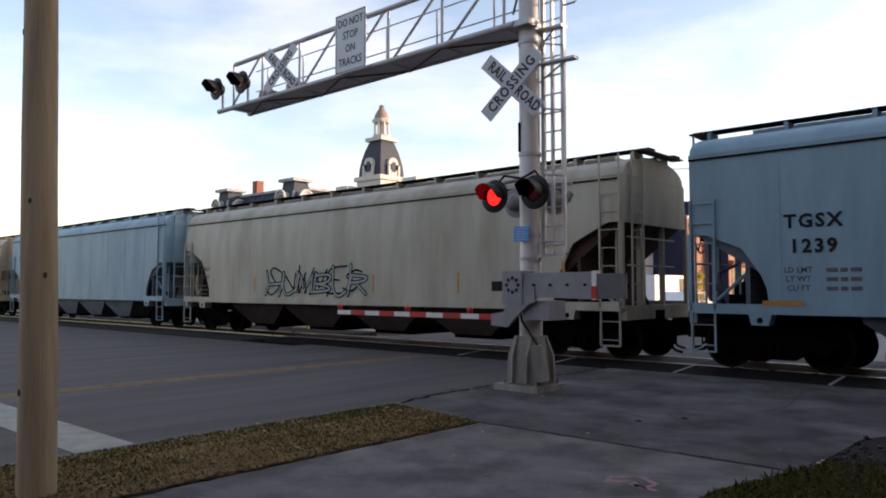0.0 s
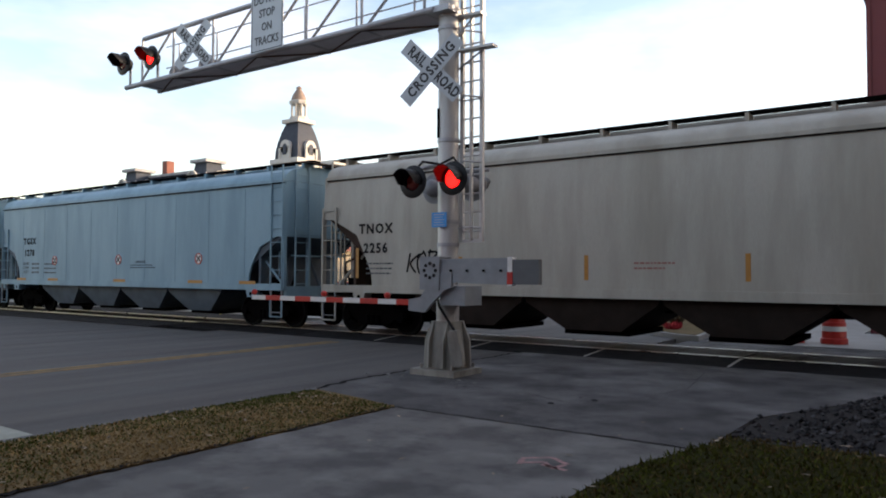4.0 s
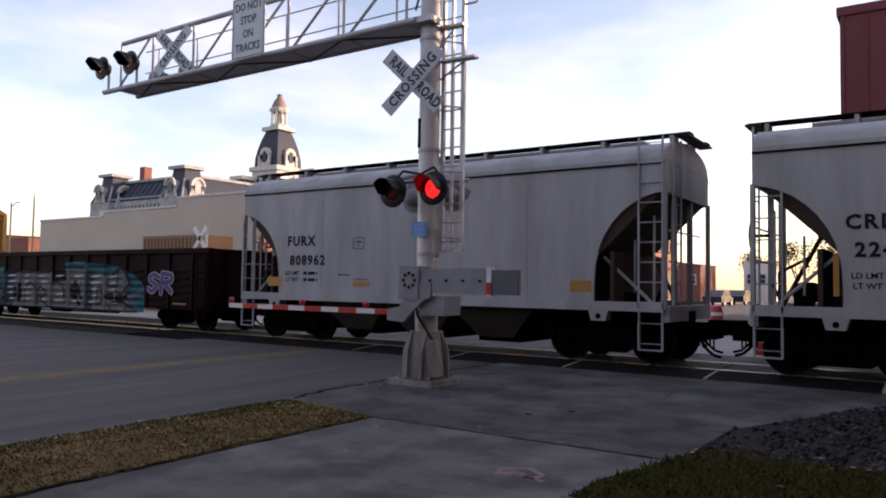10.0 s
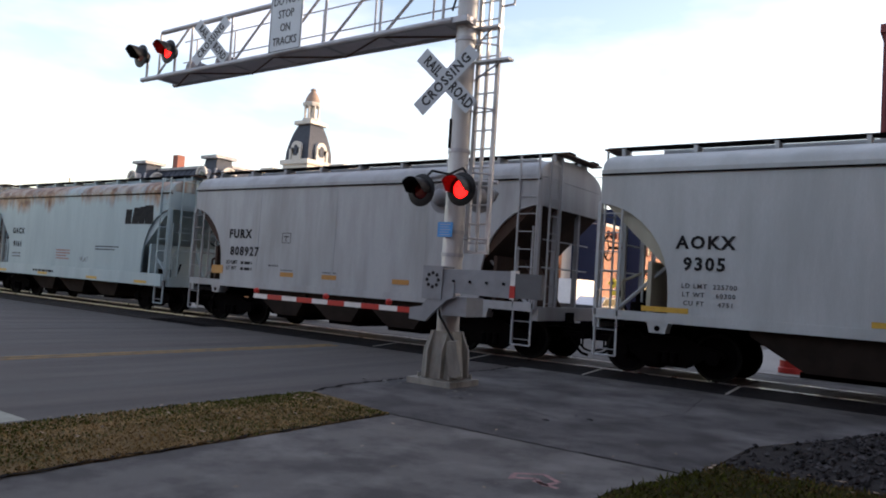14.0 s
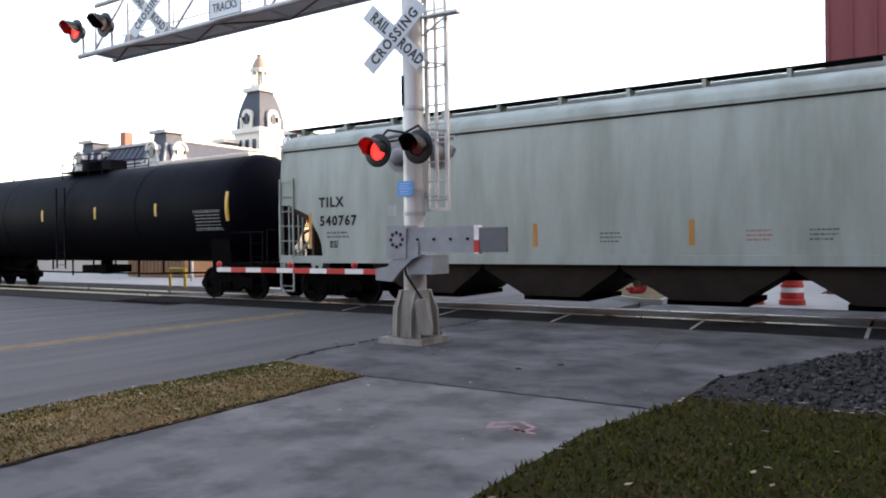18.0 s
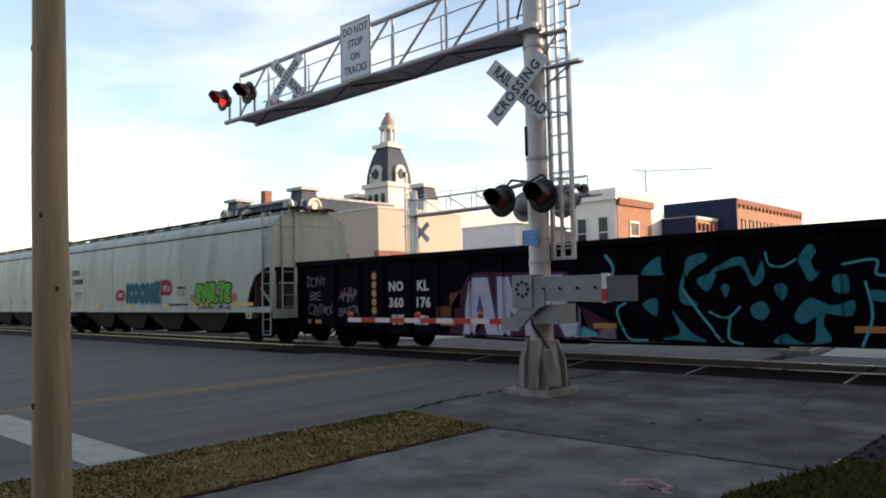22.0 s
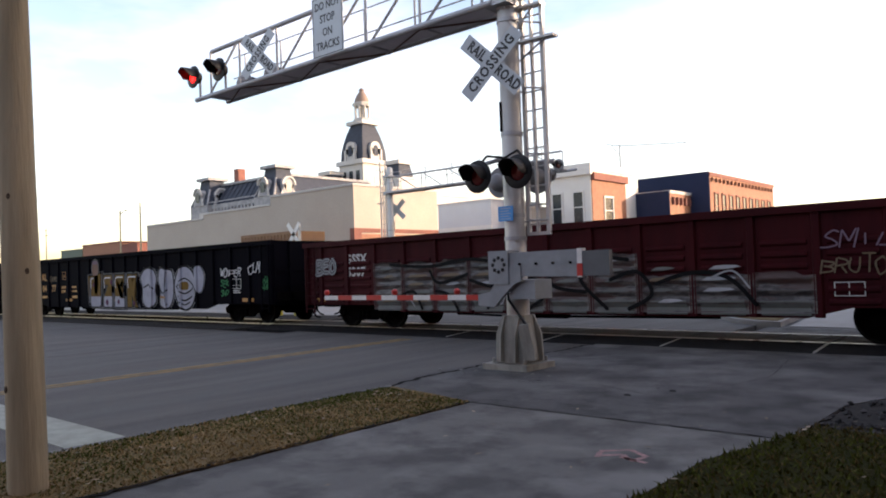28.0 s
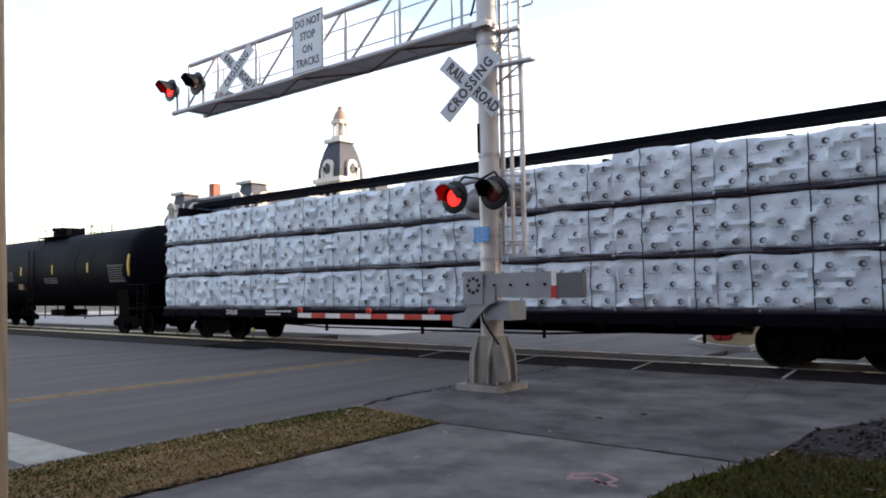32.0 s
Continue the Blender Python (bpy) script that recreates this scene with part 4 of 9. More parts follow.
def rolling(name, off, length, label, category, truck_at, group="cars of the freight train"):
    car = thing(name, pose(off, YC, 0), label, category, group)
    CARS.append((car, off))
    for x in (truck_at, length - truck_at):
        truck(car, x, off)
    coupler(car, length, 1)
    coupler(car, 0.0, -1)
    return car


def ladder(car, x, y0, x2, y1, z0, z1, material, step=0.38):
    """Two stiles from (x, y0) to (x2, y1) with rungs."""
    for a, b in ((x, y0), (x2, y1)):
        part("ladder_stile", box(B(), a - 0.017, a + 0.017, b - 0.02, b + 0.02, z0, z1), material, car)
    k = 0
    while z0 + 0.12 + k * step < z1:
        part("rung", tube(B(), (x, y0, z0 + 0.12 + k * step), (x2, y1, z0 + 0.12 + k * step), 0.012, 6), material, car)
        k += 1


def bars(car, x0, x1, zs, y, h, material):
    """Rows of small stencilled words that cannot be read."""
    rnd = random.Random(int(x0 * 100) + len(zs))
    bm = B()
    for z in zs:
        x = x0
        end = x1 - rnd.uniform(0, 0.3) * (x1 - x0)
        while x < end:
            w = rnd.uniform(0.8, 3.2) * h
            box(bm, x, min(x + w, end + 0.02), y - 0.002, y, z, z + h)
            x += w + h * 0.55
    part("stencil_bar", bm, material, car, kind="stuff")


def stroke(bm, pts, w, y_at):
    """A flat painted stroke with round ends through the points, laid on the side at y_at(x)."""
    dense = []
    P = [pts[0]] + list(pts) + [pts[-1]]
    for i in range(1, len(P) - 2):
        for k in range(6):
            t = k / 6
            q = []
            for c in (0, 1):
                a, b, d, e = P[i - 1][c], P[i][c], P[i + 1][c], P[i + 2][c]
                q.append(0.5 * (2 * b + (d - a) * t + (2 * a - 5 * b + 4 * d - e) * t * t + (3 * b - a - 3 * d + e) * t ** 3))
            dense.append(q)
    dense.append(list(pts[-1]))
    n = max(1, int(math.ceil(w / 0.1)))
    spine = []
    for i, (x, z) in enumerate(dense):
        j, h = min(i + 1, len(dense) - 1), max(i - 1, 0)
        dx, dz = dense[j][0] - dense[h][0], dense[j][1] - dense[h][1]
        d = math.hypot(dx, dz) or 1
        spine.append((x, z, dx / d, dz / d, 1.0))
    x, z, ux, uz, _ = spine[0]
    head = [(x - ux * w * 0.5 * math.sin(a), z - uz * w * 0.5 * math.sin(a), ux, uz, math.cos(a)) for a in (1.4, 0.9, 0.45)]
    x, z, ux, uz, _ = spine[-1]
    tail = [(x + ux * w * 0.5 * math.sin(a), z + uz * w * 0.5 * math.sin(a), ux, uz, math.cos(a)) for a in (0.45, 0.9, 1.4)]
    prev = None
    for step, (x, z, ux, uz, k) in enumerate(head + spine + tail):
        cur = []
        for c in range(n + 1):
            o = (c / n - 0.5) * w * k
            px, pz = x - uz * o, z + ux * o
            cur.append(bm.verts.new((px, y_at(px) - 0.00005 * step, pz)))
        if prev:
            for c in range(n):
                bm.faces.new((prev[c], prev[c + 1], cur[c + 1], cur[c]))
        prev = cur


GLYPH = {
    "A": (((0, 0), (0.25, 0.5), (0.5, 1)), ((0.5, 1), (0.75, 0.5), (1, 0)), ((0.22, 0.35), (0.78, 0.35))),
    "B": (((0, 0), (0, 1)), ((0, 1), (0.8, 0.9), (0.75, 0.6), (0.1, 0.52)), ((0.1, 0.5), (0.95, 0.4), (0.85, 0.08), (0, 0))),
    "C": (((1, 0.85), (0.6, 1), (0.1, 0.75), (0.1, 0.25), (0.6, 0), (1, 0.15)),),
    "D": (((0, 0), (0, 1)), ((0, 1), (0.7, 0.92), (1, 0.5), (0.7, 0.08), (0, 0))),
    "E": (((0.95, 1), (0.1, 0.95), (0.05, 0.5), (0.1, 0.05), (0.95, 0)), ((0.1, 0.5), (0.75, 0.55))),
    "H": (((0, 0), (0.05, 0.5), (0, 1)), ((1, 0), (0.95, 0.5), (1, 1)), ((0, 0.5), (1, 0.45))),
    "I": (((0.5, 0), (0.5, 1)),),
    "K": (((0.05, 0), (0.05, 1)), ((0.95, 1), (0.15, 0.5), (0.95, 0))),
    "L": (((0.1, 1), (0.1, 0.05)), ((0.1, 0.05), (0.9, 0.02))),
    "M": (((0, 0), (0.1, 1)), ((0.1, 1), (0.5, 0.35)), ((0.5, 0.35), (0.9, 1)), ((0.9, 1), (1, 0))),
    "N": (((0.05, 0), (0.05, 1)), ((0.05, 1), (0.95, 0)), ((0.95, 0), (0.95, 1))),
    "O": (((0.5, 1), (0.05, 0.75), (0.05, 0.25), (0.5, 0), (0.95, 0.25), (0.95, 0.75), (0.5, 1)),),
    "P": (((0.05, 0), (0.05, 1)), ((0.05, 1), (0.9, 0.92), (0.9, 0.55), (0.1, 0.45))),
    "R": (((0.05, 0), (0.05, 1)), ((0.05, 1), (0.85, 0.92), (0.85, 0.6), (0.1, 0.5)), ((0.4, 0.48), (1, 0))),
    "S": (((0.95, 0.88), (0.5, 1), (0.1, 0.78), (0.5, 0.52), (0.92, 0.28), (0.5, 0), (0.05, 0.12)),),
    "T": (((0, 0.98), (1, 1)), ((0.5, 1), (0.5, 0))),
    "U": (((0.05, 1), (0.05, 0.3), (0.5, 0), (0.95, 0.3), (0.95, 1)),),
    "V": (((0, 1), (0.5, 0)), ((0.5, 0), (1, 1))),
    "W": (((0, 1), (0.25, 0)), ((0.25, 0), (0.5, 0.7)), ((0.5, 0.7), (0.75, 0)), ((0.75, 0), (1, 1))),
    "Y": (((0, 1), (0.5, 0.5)), ((1, 1), (0.5, 0.5), (0.45, 0))),
    "2": (((0.05, 0.8), (0.5, 1), (0.9, 0.75), (0.05, 0.02)), ((0.05, 0.02), (0.95, 0))),
    "0": (((0.5, 1), (0.1, 0.7), (0.1, 0.3), (0.5, 0), (0.9, 0.3), (0.9, 0.7), (0.5, 1)),),
    "-": (((0, 0.5), (1, 0.5)),),
    "~": (((0, 0.3), (0.35, 0.75), (0.65, 0.3), (1, 0.7)),),
    "@": (((0.2, 0.5), (0.5, 0.55), (0.8, 0.5)),),
}


def piece(car, word, x0, x1, z0, z1, y_at, layers, label="", wild=0.05, lean=0.0, seed=1, fit=0.78):
    """Sprayed letters from x0 to x1 in layers of (colour, width), the lowest first."""
    rnd = random.Random(seed)
    cw = (x1 - x0) / len(word)
    jobs = []
    for k, ch in enumerate(word):
        if ch == " ":
            continue
        a, h0, h1 = x0 + k * cw + cw * (1 - fit) / 2, z0 + (z1 - z0) * rnd.uniform(0, wild * 1.6), z1 - (z1 - z0) * rnd.uniform(0, wild * 2.4)
        jobs.append([])
        for pts in GLYPH[ch]:
            jobs[-1].append([(a + cw * fit * (u + rnd.uniform(-wild, wild)) + lean * v * (h1 - h0), h0 + (h1 - h0) * (v + rnd.uniform(-wild, wild) * 0.6)) for u, v in pts])
    for n, strokes in enumerate(jobs):
        base = None
        for i, (m, w) in enumerate(layers):
            bm = B()
            for k, pts in enumerate(strokes):
                stroke(bm, pts, w, lambda x, d=0.004 + 0.009 * i + 0.0004 * k + 0.0012 * (n % 3): y_at(x) - d)
            ob = part("graffiti_letter" if base is None else "letter_fill", bm, SPRAY[m], base or car, label if base is None else "")
            base = base or ob


def panel(car, x0, x1, z0, z1, y_at, material, label, seed):
    """A sprayed panel with a ragged top and bottom that follows the posts and ribs."""
    n = int((x1 - x0) / 0.045)
    rows = []
    for i in range(n + 1):
        x = x0 + (x1 - x0) * i / n
        lo, hi = z0 + 0.04 * noise.noise((x * 2.2, seed, 0)), z1 + 0.16 * noise.noise((x * 1.1, seed, 5)) + 0.05 * noise.noise((x * 5, seed, 8))
        rows.append([(x, y_at(x, lo + (hi - lo) * j / 24) - 0.003, lo + (hi - lo) * j / 24) for j in range(25)])
    part("graffiti", loft(B(), rows, closed=False, caps=False), material, car, label)


SCRAP = mat("sprayed_silver", (0.1, 0.092, 0.088), (0.014, 0.009, 0.01), 0.6, scale=4.2, mix=0.95, stretch=(0.5, 1, 2.4), spread=(0.46, 0.54), bump=0.1, third=(0.05, 0.02, 0.016), third_scale=1.5, third_spread=(0.5, 0.56))


def tag(car, word, x0, x1, z0, z1, y_at, colour, w=0.035, seed=1, lean=0.15):
    piece(car, word, x0, x1, z0, z1, y_at, ((colour, w),), colour.replace("_", " ") + " scrawled tag", 0.14, lean, seed, 0.9)


def hopper(off, length, paintwork, label, eave=3.97, bays=4, marks=(), panels=0, dark_end=None, straps=(), bay_mat=None, cut=1.25, low=False, truck_at=1.3, ladder_mat=None, bow=0.0, side_mat=None, open_top=2.62):
    def bowed(bm):
        """Lean the top of the side inwards in a curve."""
        if bow:
            for z in (2.95, 3.2, 3.45, 3.7):
                bmesh.ops.bisect_plane(bm, geom=bm.verts[:] + bm.edges[:] + bm.faces[:], plane_co=(0, 0, z), plane_no=(0, 0, 1))
            for v in bm.verts:
                v.co.y -= math.copysign(bow * max(0.0, (v.co.z - 2.9) / (eave - 2.9)) ** 1.7, v.co.y)
        return bm

    car = rolling("covered_hopper", off, length, label, "hopper car", truck_at)
    H, top = 1.55, eave + 0.5
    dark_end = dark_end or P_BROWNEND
    lm = ladder_mat or paintwork
    zs = 1.22
    zend = open_top if bays > 3 else 3.42
    # side sheets with cut-away ends
    arch = []
    for i in range(10):
        a = math.pi / 2 * i / 9
        arch.append(((cut + 0.2) * math.sin(a) ** 1.15, 1.62 + 1.8 * math.cos(a) ** 0.85))
    if bays > 3:
        arch = [(0.0, zend), (0.3, zend), (0.42, zend - 0.05), (cut * 0.78, zend * 0.62 + 0.72), (cut + 0.06, 1.85), (cut + 0.16, 1.6)]
    arch.append((cut + 0.2, zs))
    prof = [(0, eave), (length, eave)] + [(length - x, z) for x, z in arch] + arch[::-1]
    for s in (-1, 1):
        part("side_sheet", bowed(prism(B(), prof, "y", s * H - 0.03, s * H + 0.03)), side_mat or paintwork, car)
        part("side_sill", bevel(box(B(), 0.0, length, s * (H + 0.02) - 0.06, s * (H + 0.02) + 0.06, 1.14, 1.32), 0.01), paintwork if not low else UNDER, car)
        HT = H - bow
        part("eave_rail", box(B(), 0.0, length, s * HT - 0.055, s * HT + 0.055, eave - 0.03, eave + 0.05), side_mat or paintwork, car)
        # Dark strip laid on as the shadow line under the roof edge.
        part("roof_seam", box(B(), 0.0, length, s * HT - 0.064, s * HT + 0.064, eave - 0.062, eave - 0.03), UNDER, car, "dark strip standing in for the shadow line under the roof edge")
    for k in range(panels):
        x = length * (k + 1) / (panels + 1)
        part("panel_seam", bowed(box(B(), x - 0.03, x + 0.03, -H - 0.036, -H + 0.02, zs + 0.12, eave - 0.06)), side_mat or paintwork, car)
    # bin between the sides, with sloped end sheets
    prof = [(0.06, zend + 0.03), (0.06, eave), (length - 0.06, eave), (length - 0.06, zend + 0.03), (length - 2.4, 1.2), (2.4, 1.2)]
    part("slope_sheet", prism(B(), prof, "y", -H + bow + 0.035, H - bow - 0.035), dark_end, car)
    part("end_sheet", box(B(), -0.004, 0.05, -H + 0.03, H - 0.03, zend, eave + 0.02), paintwork, car)
    part("end_sheet", box(B(), length - 0.05, length + 0.004, -H + 0.03, H - 0.03, zend, eave + 0.02), paintwork, car)
    # arched roof
    arc = [(-(H - bow + 0.01) * math.cos(math.pi * i / 14), eave + 0.03 + (top - eave) * math.sin(math.pi * i / 14) ** 0.85) for i in range(15)]
    part("roof", prism(B(), arc, "x", 0.0, length), side_mat or paintwork, car)
    # hatch coaming and running boards
    part("hatch_trough", bevel(box(B(), 0.8, length - 0.8, -0.34, 0.34, top - 0.02, top + 0.14), 0.03), paintwork, car)
    for s in (-1, 1):
        bm = B()
        box(bm, -0.25, length + 0.25, s * 0.62 - 0.16, s * 0.62 + 0.16, top + 0.12, top + 0.16)
        part("running_board", bm, UNDER, car, "dark grating walkway on the roof")
        n = int(length / 1.45)
        for k in range(n + 1):
            x = 0.1 + (length - 0.2) * k / n
            part("board_bracket", prism(B(), ((s * 0.45, top - 0.1), (s * 0.8, top - 0.16), (s * 0.82, top + 0.12), (s * 0.42, top + 0.12)), "x", x - 0.035, x + 0.035), paintwork, car)
    for x in (-0.12, length + 0.12):
        part("end_walkway", box(B(), x - 0.14, x + 0.14, -0.95, 0.95, top + 0.08, top + 0.11), P_BROWNEND, car)
    # outlet bays
    b0, b1 = 2.85, length - 2.85
    bw = (b1 - b0) / bays
    for k in range(bays):
        c = b0 + bw * (k + 0.5)
        a, d = bw * 0.5, max(0.42, bw * 0.2)
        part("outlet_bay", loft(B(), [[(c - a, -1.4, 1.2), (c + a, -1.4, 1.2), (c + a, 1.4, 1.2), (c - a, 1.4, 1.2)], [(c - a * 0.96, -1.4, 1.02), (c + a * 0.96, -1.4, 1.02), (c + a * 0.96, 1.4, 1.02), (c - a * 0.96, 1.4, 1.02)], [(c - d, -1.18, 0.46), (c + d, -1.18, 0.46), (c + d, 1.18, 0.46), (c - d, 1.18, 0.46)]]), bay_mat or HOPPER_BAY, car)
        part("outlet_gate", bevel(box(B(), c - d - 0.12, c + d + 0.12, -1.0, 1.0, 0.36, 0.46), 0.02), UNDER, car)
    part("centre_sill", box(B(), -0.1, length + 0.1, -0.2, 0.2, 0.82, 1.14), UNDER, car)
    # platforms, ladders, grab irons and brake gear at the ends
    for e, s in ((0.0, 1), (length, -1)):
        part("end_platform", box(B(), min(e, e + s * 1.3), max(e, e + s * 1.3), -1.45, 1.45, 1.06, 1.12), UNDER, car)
        part("end_sill", bevel(box(B(), e - 0.07, e + 0.07, -1.5, 1.5, 0.95, 1.25), 0.01), paintwork, car)
        for q in (-0.55, 0.55):
            part("end_post", box(B(), e + s * 0.12 - 0.05, e + s * 0.12 + 0.05, q - 0.05, q + 0.05, 1.12, 3.5), lm, car)
        for q in (-1, 1):
            part("corner_post", box(B(), e - 0.04, e + 0.04, q * H - 0.05, q * H + 0.05, 1.2, zend + 0.03), lm, car)
        ladder(car, e + s * 0.02, -H - 0.06, e + s * 0.48, -H - 0.06, 1.2, 3.3 if s > 0 else eave + 0.45, lm)
        ladder(car, e + s * 0.03, -H - 0.05, e + s * 0.47, -H - 0.05, 0.42, 1.16, GATE_STEEL)
        ladder(car, e - s * 0.06, -1.2, e - s * 0.06, -0.7, 1.2, top, lm)
        part("grab_rail", rail(B(), [(e, -1.3, 2.1), (e, -0.2, 2.1), (e, 0.9, 2.1)], 0.018), lm, car)
        part("grab_rail", rail(B(), [(e, -1.3, 2.7), (e, 0.9, 2.7)], 0.018), lm, car)
        part("jacking_pad", bevel(prism(B(), ((e + s * 1.08, 1.16), (e + s * 1.5, 1.16), (e + s * 1.44, 0.94), (e + s * 1.14, 0.94)), "y", -H - 0.07, -H + 0.2), 0.02), paintwork, car)
        part("lifting_eye", lathe(B(), ((0.055, -H - 0.078), (0.055, -H - 0.07), (0.001, -H - 0.07)), (e + s * 1.29, 0, 1.03), 10, "y"), UNDER, car)
        for q in (0.3, 0.75):
            part("end_post", tube(B(), (e + s * q, -1.35 + q * 0.4, 1.12), (e + s * q, -1.35 + q * 0.4, 3.3 - q), 0.025, 6), lm, car)
        part("end_pipe", rail(B(), [(e + s * 0.35, -1.1, 1.14), (e + s * 0.35, -1.1, 1.9), (e + s * 0.8, -0.6, 2.2)], 0.03), dark_end, car)
        part("brake_pipe", rail(B(), [(e + s * 1.2, -0.5, 0.95), (e + s * 0.4, -0.9, 1.25), (e + s * 0.2, -0.9, 1.7)], 0.03), UNDER, car)
    part("air_reservoir", tube(B(), (0.7, 0.25, 1.55), (0.7, -0.75, 1.55), 0.2, 12), UNDER, car)
    for text, x, z, size in marks:
        letters(text, size * 0.92, INK if size > 0.2 else FADED_INK, car, pose(x, -H - 0.0395, z, 90), bold=0.011 if size > 0.2 else 0.002, width=1.0, gap=1.22)
    for x, z, h, w in straps:
        part("reflector", box(B(), x - w / 2, x + w / 2, -H - 0.036, -H - 0.028, z, z + h), GOLD, car)
    # brake wheel, valves and pipes in the open ends
    for e, s in ((0.0, 1), (length, -1)):
        part("slope_stiffener", box(B(), e + s * 1.05 - 0.04, e + s * 1.05 + 0.04, -H + 0.05, H - 0.05, 1.12, 2.3), dark_end, car)
        part("end_strut", tube(B(), (e + s * 0.15, -1.3, 1.15), (e + s * 1.3, -1.3, 2.2), 0.035, 6), lm, car)
        part("end_strut", tube(B(), (e + s * 0.15, 0.0, 1.15), (e + s * 0.9, 0.0, 2.6), 0.045, 6), dark_end, car)
        part("brake_valve", bevel(box(B(), e + s * 0.75 - 0.15, e + s * 0.75 + 0.15, -1.25, -0.9, 1.12, 1.5), 0.03), UNDER, car)
        part("step_stirrup", rail(B(), [(e + s * 0.02, -H - 0.06, 0.95), (e + s * 0.02, -H - 0.06, 0.42), (e + s * 0.48, -H - 0.06, 0.42), (e + s * 0.48, -H - 0.06, 0.95)], 0.018), lm, car)
    bm = B()
    for i in range(16):
        a, b = 2 * math.pi * i / 16, 2 * math.pi * (i + 1) / 16
        tube(bm, (-0.2, -0.6 + 0.27 * math.cos(a), 2.6 + 0.27 * math.sin(a)), (-0.2, -0.6 + 0.27 * math.cos(b), 2.6 + 0.27 * math.sin(b)), 0.018, 5)
    for i in range(3):
        a = 2 * math.pi * i / 3
        tube(bm, (-0.2, -0.6, 2.6), (-0.2, -0.6 + 0.27 * math.cos(a), 2.6 + 0.27 * math.sin(a)), 0.014, 5)
    tube(bm, (-0.2, -0.6, 2.6), (0.1, -0.6, 2.6), 0.03, 6)
    part("brake_wheel", bm, UNDER, car, "dark brake hand wheel")
    return car


FLAT = lambda x: -1.582  # side of a hopper


def no_entry(car, x, z, r=0.17):
    """A red ring with a crossed pictogram."""
    ring = part("warning_disc", lathe(B(), ((r, -1.584), (r, -1.581), (0.001, -1.581)), (x, 0, z), 20, "y"), WHITE_PAINT, car)
    bm = B()
    for i in range(20):
        a, b = 2 * math.pi * i / 20, 2 * math.pi * (i + 1) / 20
        tube(bm, (x + r * 0.93 * math.cos(a), -1.586, z + r * 0.93 * math.sin(a)), (x + r * 0.93 * math.cos(b), -1.586, z + r * 0.93 * math.sin(b)), r * 0.1, 4)
    part("red_ring", bm, RED_PAINT, car)
    bm = B()
    for s in (-1, 1):
        tube(bm, (x - r * 0.5, -1.586, z - s * r * 0.5), (x + r * 0.5, -1.586, z + s * r * 0.5), r * 0.12, 4)
    part("cross_mark", bm, INK, car)


def relief(y_at, pressed):
    """Depth of a car's side at (x, z): its posts and, where the sheet is pressed, the ribs between them."""
    def depth(x, z=None):
        y = y_at(x)
        if not pressed:
            return y
        if z is None:
            return min(y, -1.576)
        return min(y, -1.524 - 0.05 * (0.5 + 0.5 * math.cos(z * 2 * math.pi / 0.21)))
    return depth


def spray(car, pts, depth, cuts, lift, colour, label="", round_off=False, below=None, name="graffiti"):
    """A sprayed patch on a car's side that follows its posts and ribs."""
    if round_off:
        n, out = len(pts), []
        for i in range(n):
            p = [pts[(i + k - 1) % n] for k in range(4)]
            for t in (0.0, 0.25, 0.5, 0.75):
                out.append([0.5 * (2 * p[1][c] + (p[2][c] - p[0][c]) * t + (2 * p[0][c] - 5 * p[1][c] + 4 * p[2][c] - p[3][c]) * t * t + (3 * p[1][c] - p[0][c] - 3 * p[2][c] + p[3][c]) * t ** 3) for c in (0, 1)])
        pts = out
    bm = B()
    bm.faces.new([bm.verts.new((x, 0, z)) for x, z in pts])
    x0, x1, z0, z1 = min(p[0] for p in pts), max(p[0] for p in pts), min(p[1] for p in pts), max(p[1] for p in pts)

    def slice_at(co, no, clear=False):
        bmesh.ops.bisect_plane(bm, geom=bm.verts[:] + bm.edges[:] + bm.faces[:], plane_co=co, plane_no=no, clear_outer=clear)
    if below is not None:
        slice_at((0, 0, below), (0, 0, 1), True)
    bmesh.ops.triangulate(bm, faces=bm.faces[:])
    for x in cuts:
        if x0 < x < x1:
            slice_at((x, 0, 0), (1, 0, 0))
    if depth(cuts[0] + 0.4, 1.05) != depth(cuts[0] + 0.4, 1.155):
        for k in range(int(z0 / 0.0525) + 1, int(z1 / 0.0525) + 1):
            slice_at((0, 0, k * 0.0525), (0, 0, 1))
    for v in bm.verts:
        v.co.y = depth(v.co.x, v.co.z) - lift
    return part(name, bm, SPRAY[colour], car, label)


def rib_paint(car, x0, x1, depth, cuts, first, pitch, colours, seed):
    """Bright strips on each bay's pressed ribs: caught light put into colour, paint worn between."""
    rnd = random.Random(seed)
    k = int((x0 - first) / pitch)
    while first + k * pitch < x1:
        a, b = max(x0, first + k * pitch + 0.15), min(x1, first + (k + 1) * pitch - 0.15)
        k += 1
        for j in range(4, 9):
            if b - a < 0.3 or rnd.random() < 0.18:
                continue
            p, q, z = a + rnd.uniform(0, 0.3) * (b - a), b - rnd.uniform(0, 0.3) * (b - a), j * 0.21 + 0.012
            spray(car, ((p, z - 0.03), (p + 0.12, z + 0.04), ((p + q) / 2, z + 0.05), (q - 0.1, z + 0.042), (q, z + 0.01), ((p + q) / 2, z - 0.034)), depth, cuts, 0.011, rnd.choice(colours), name="rib_paint")


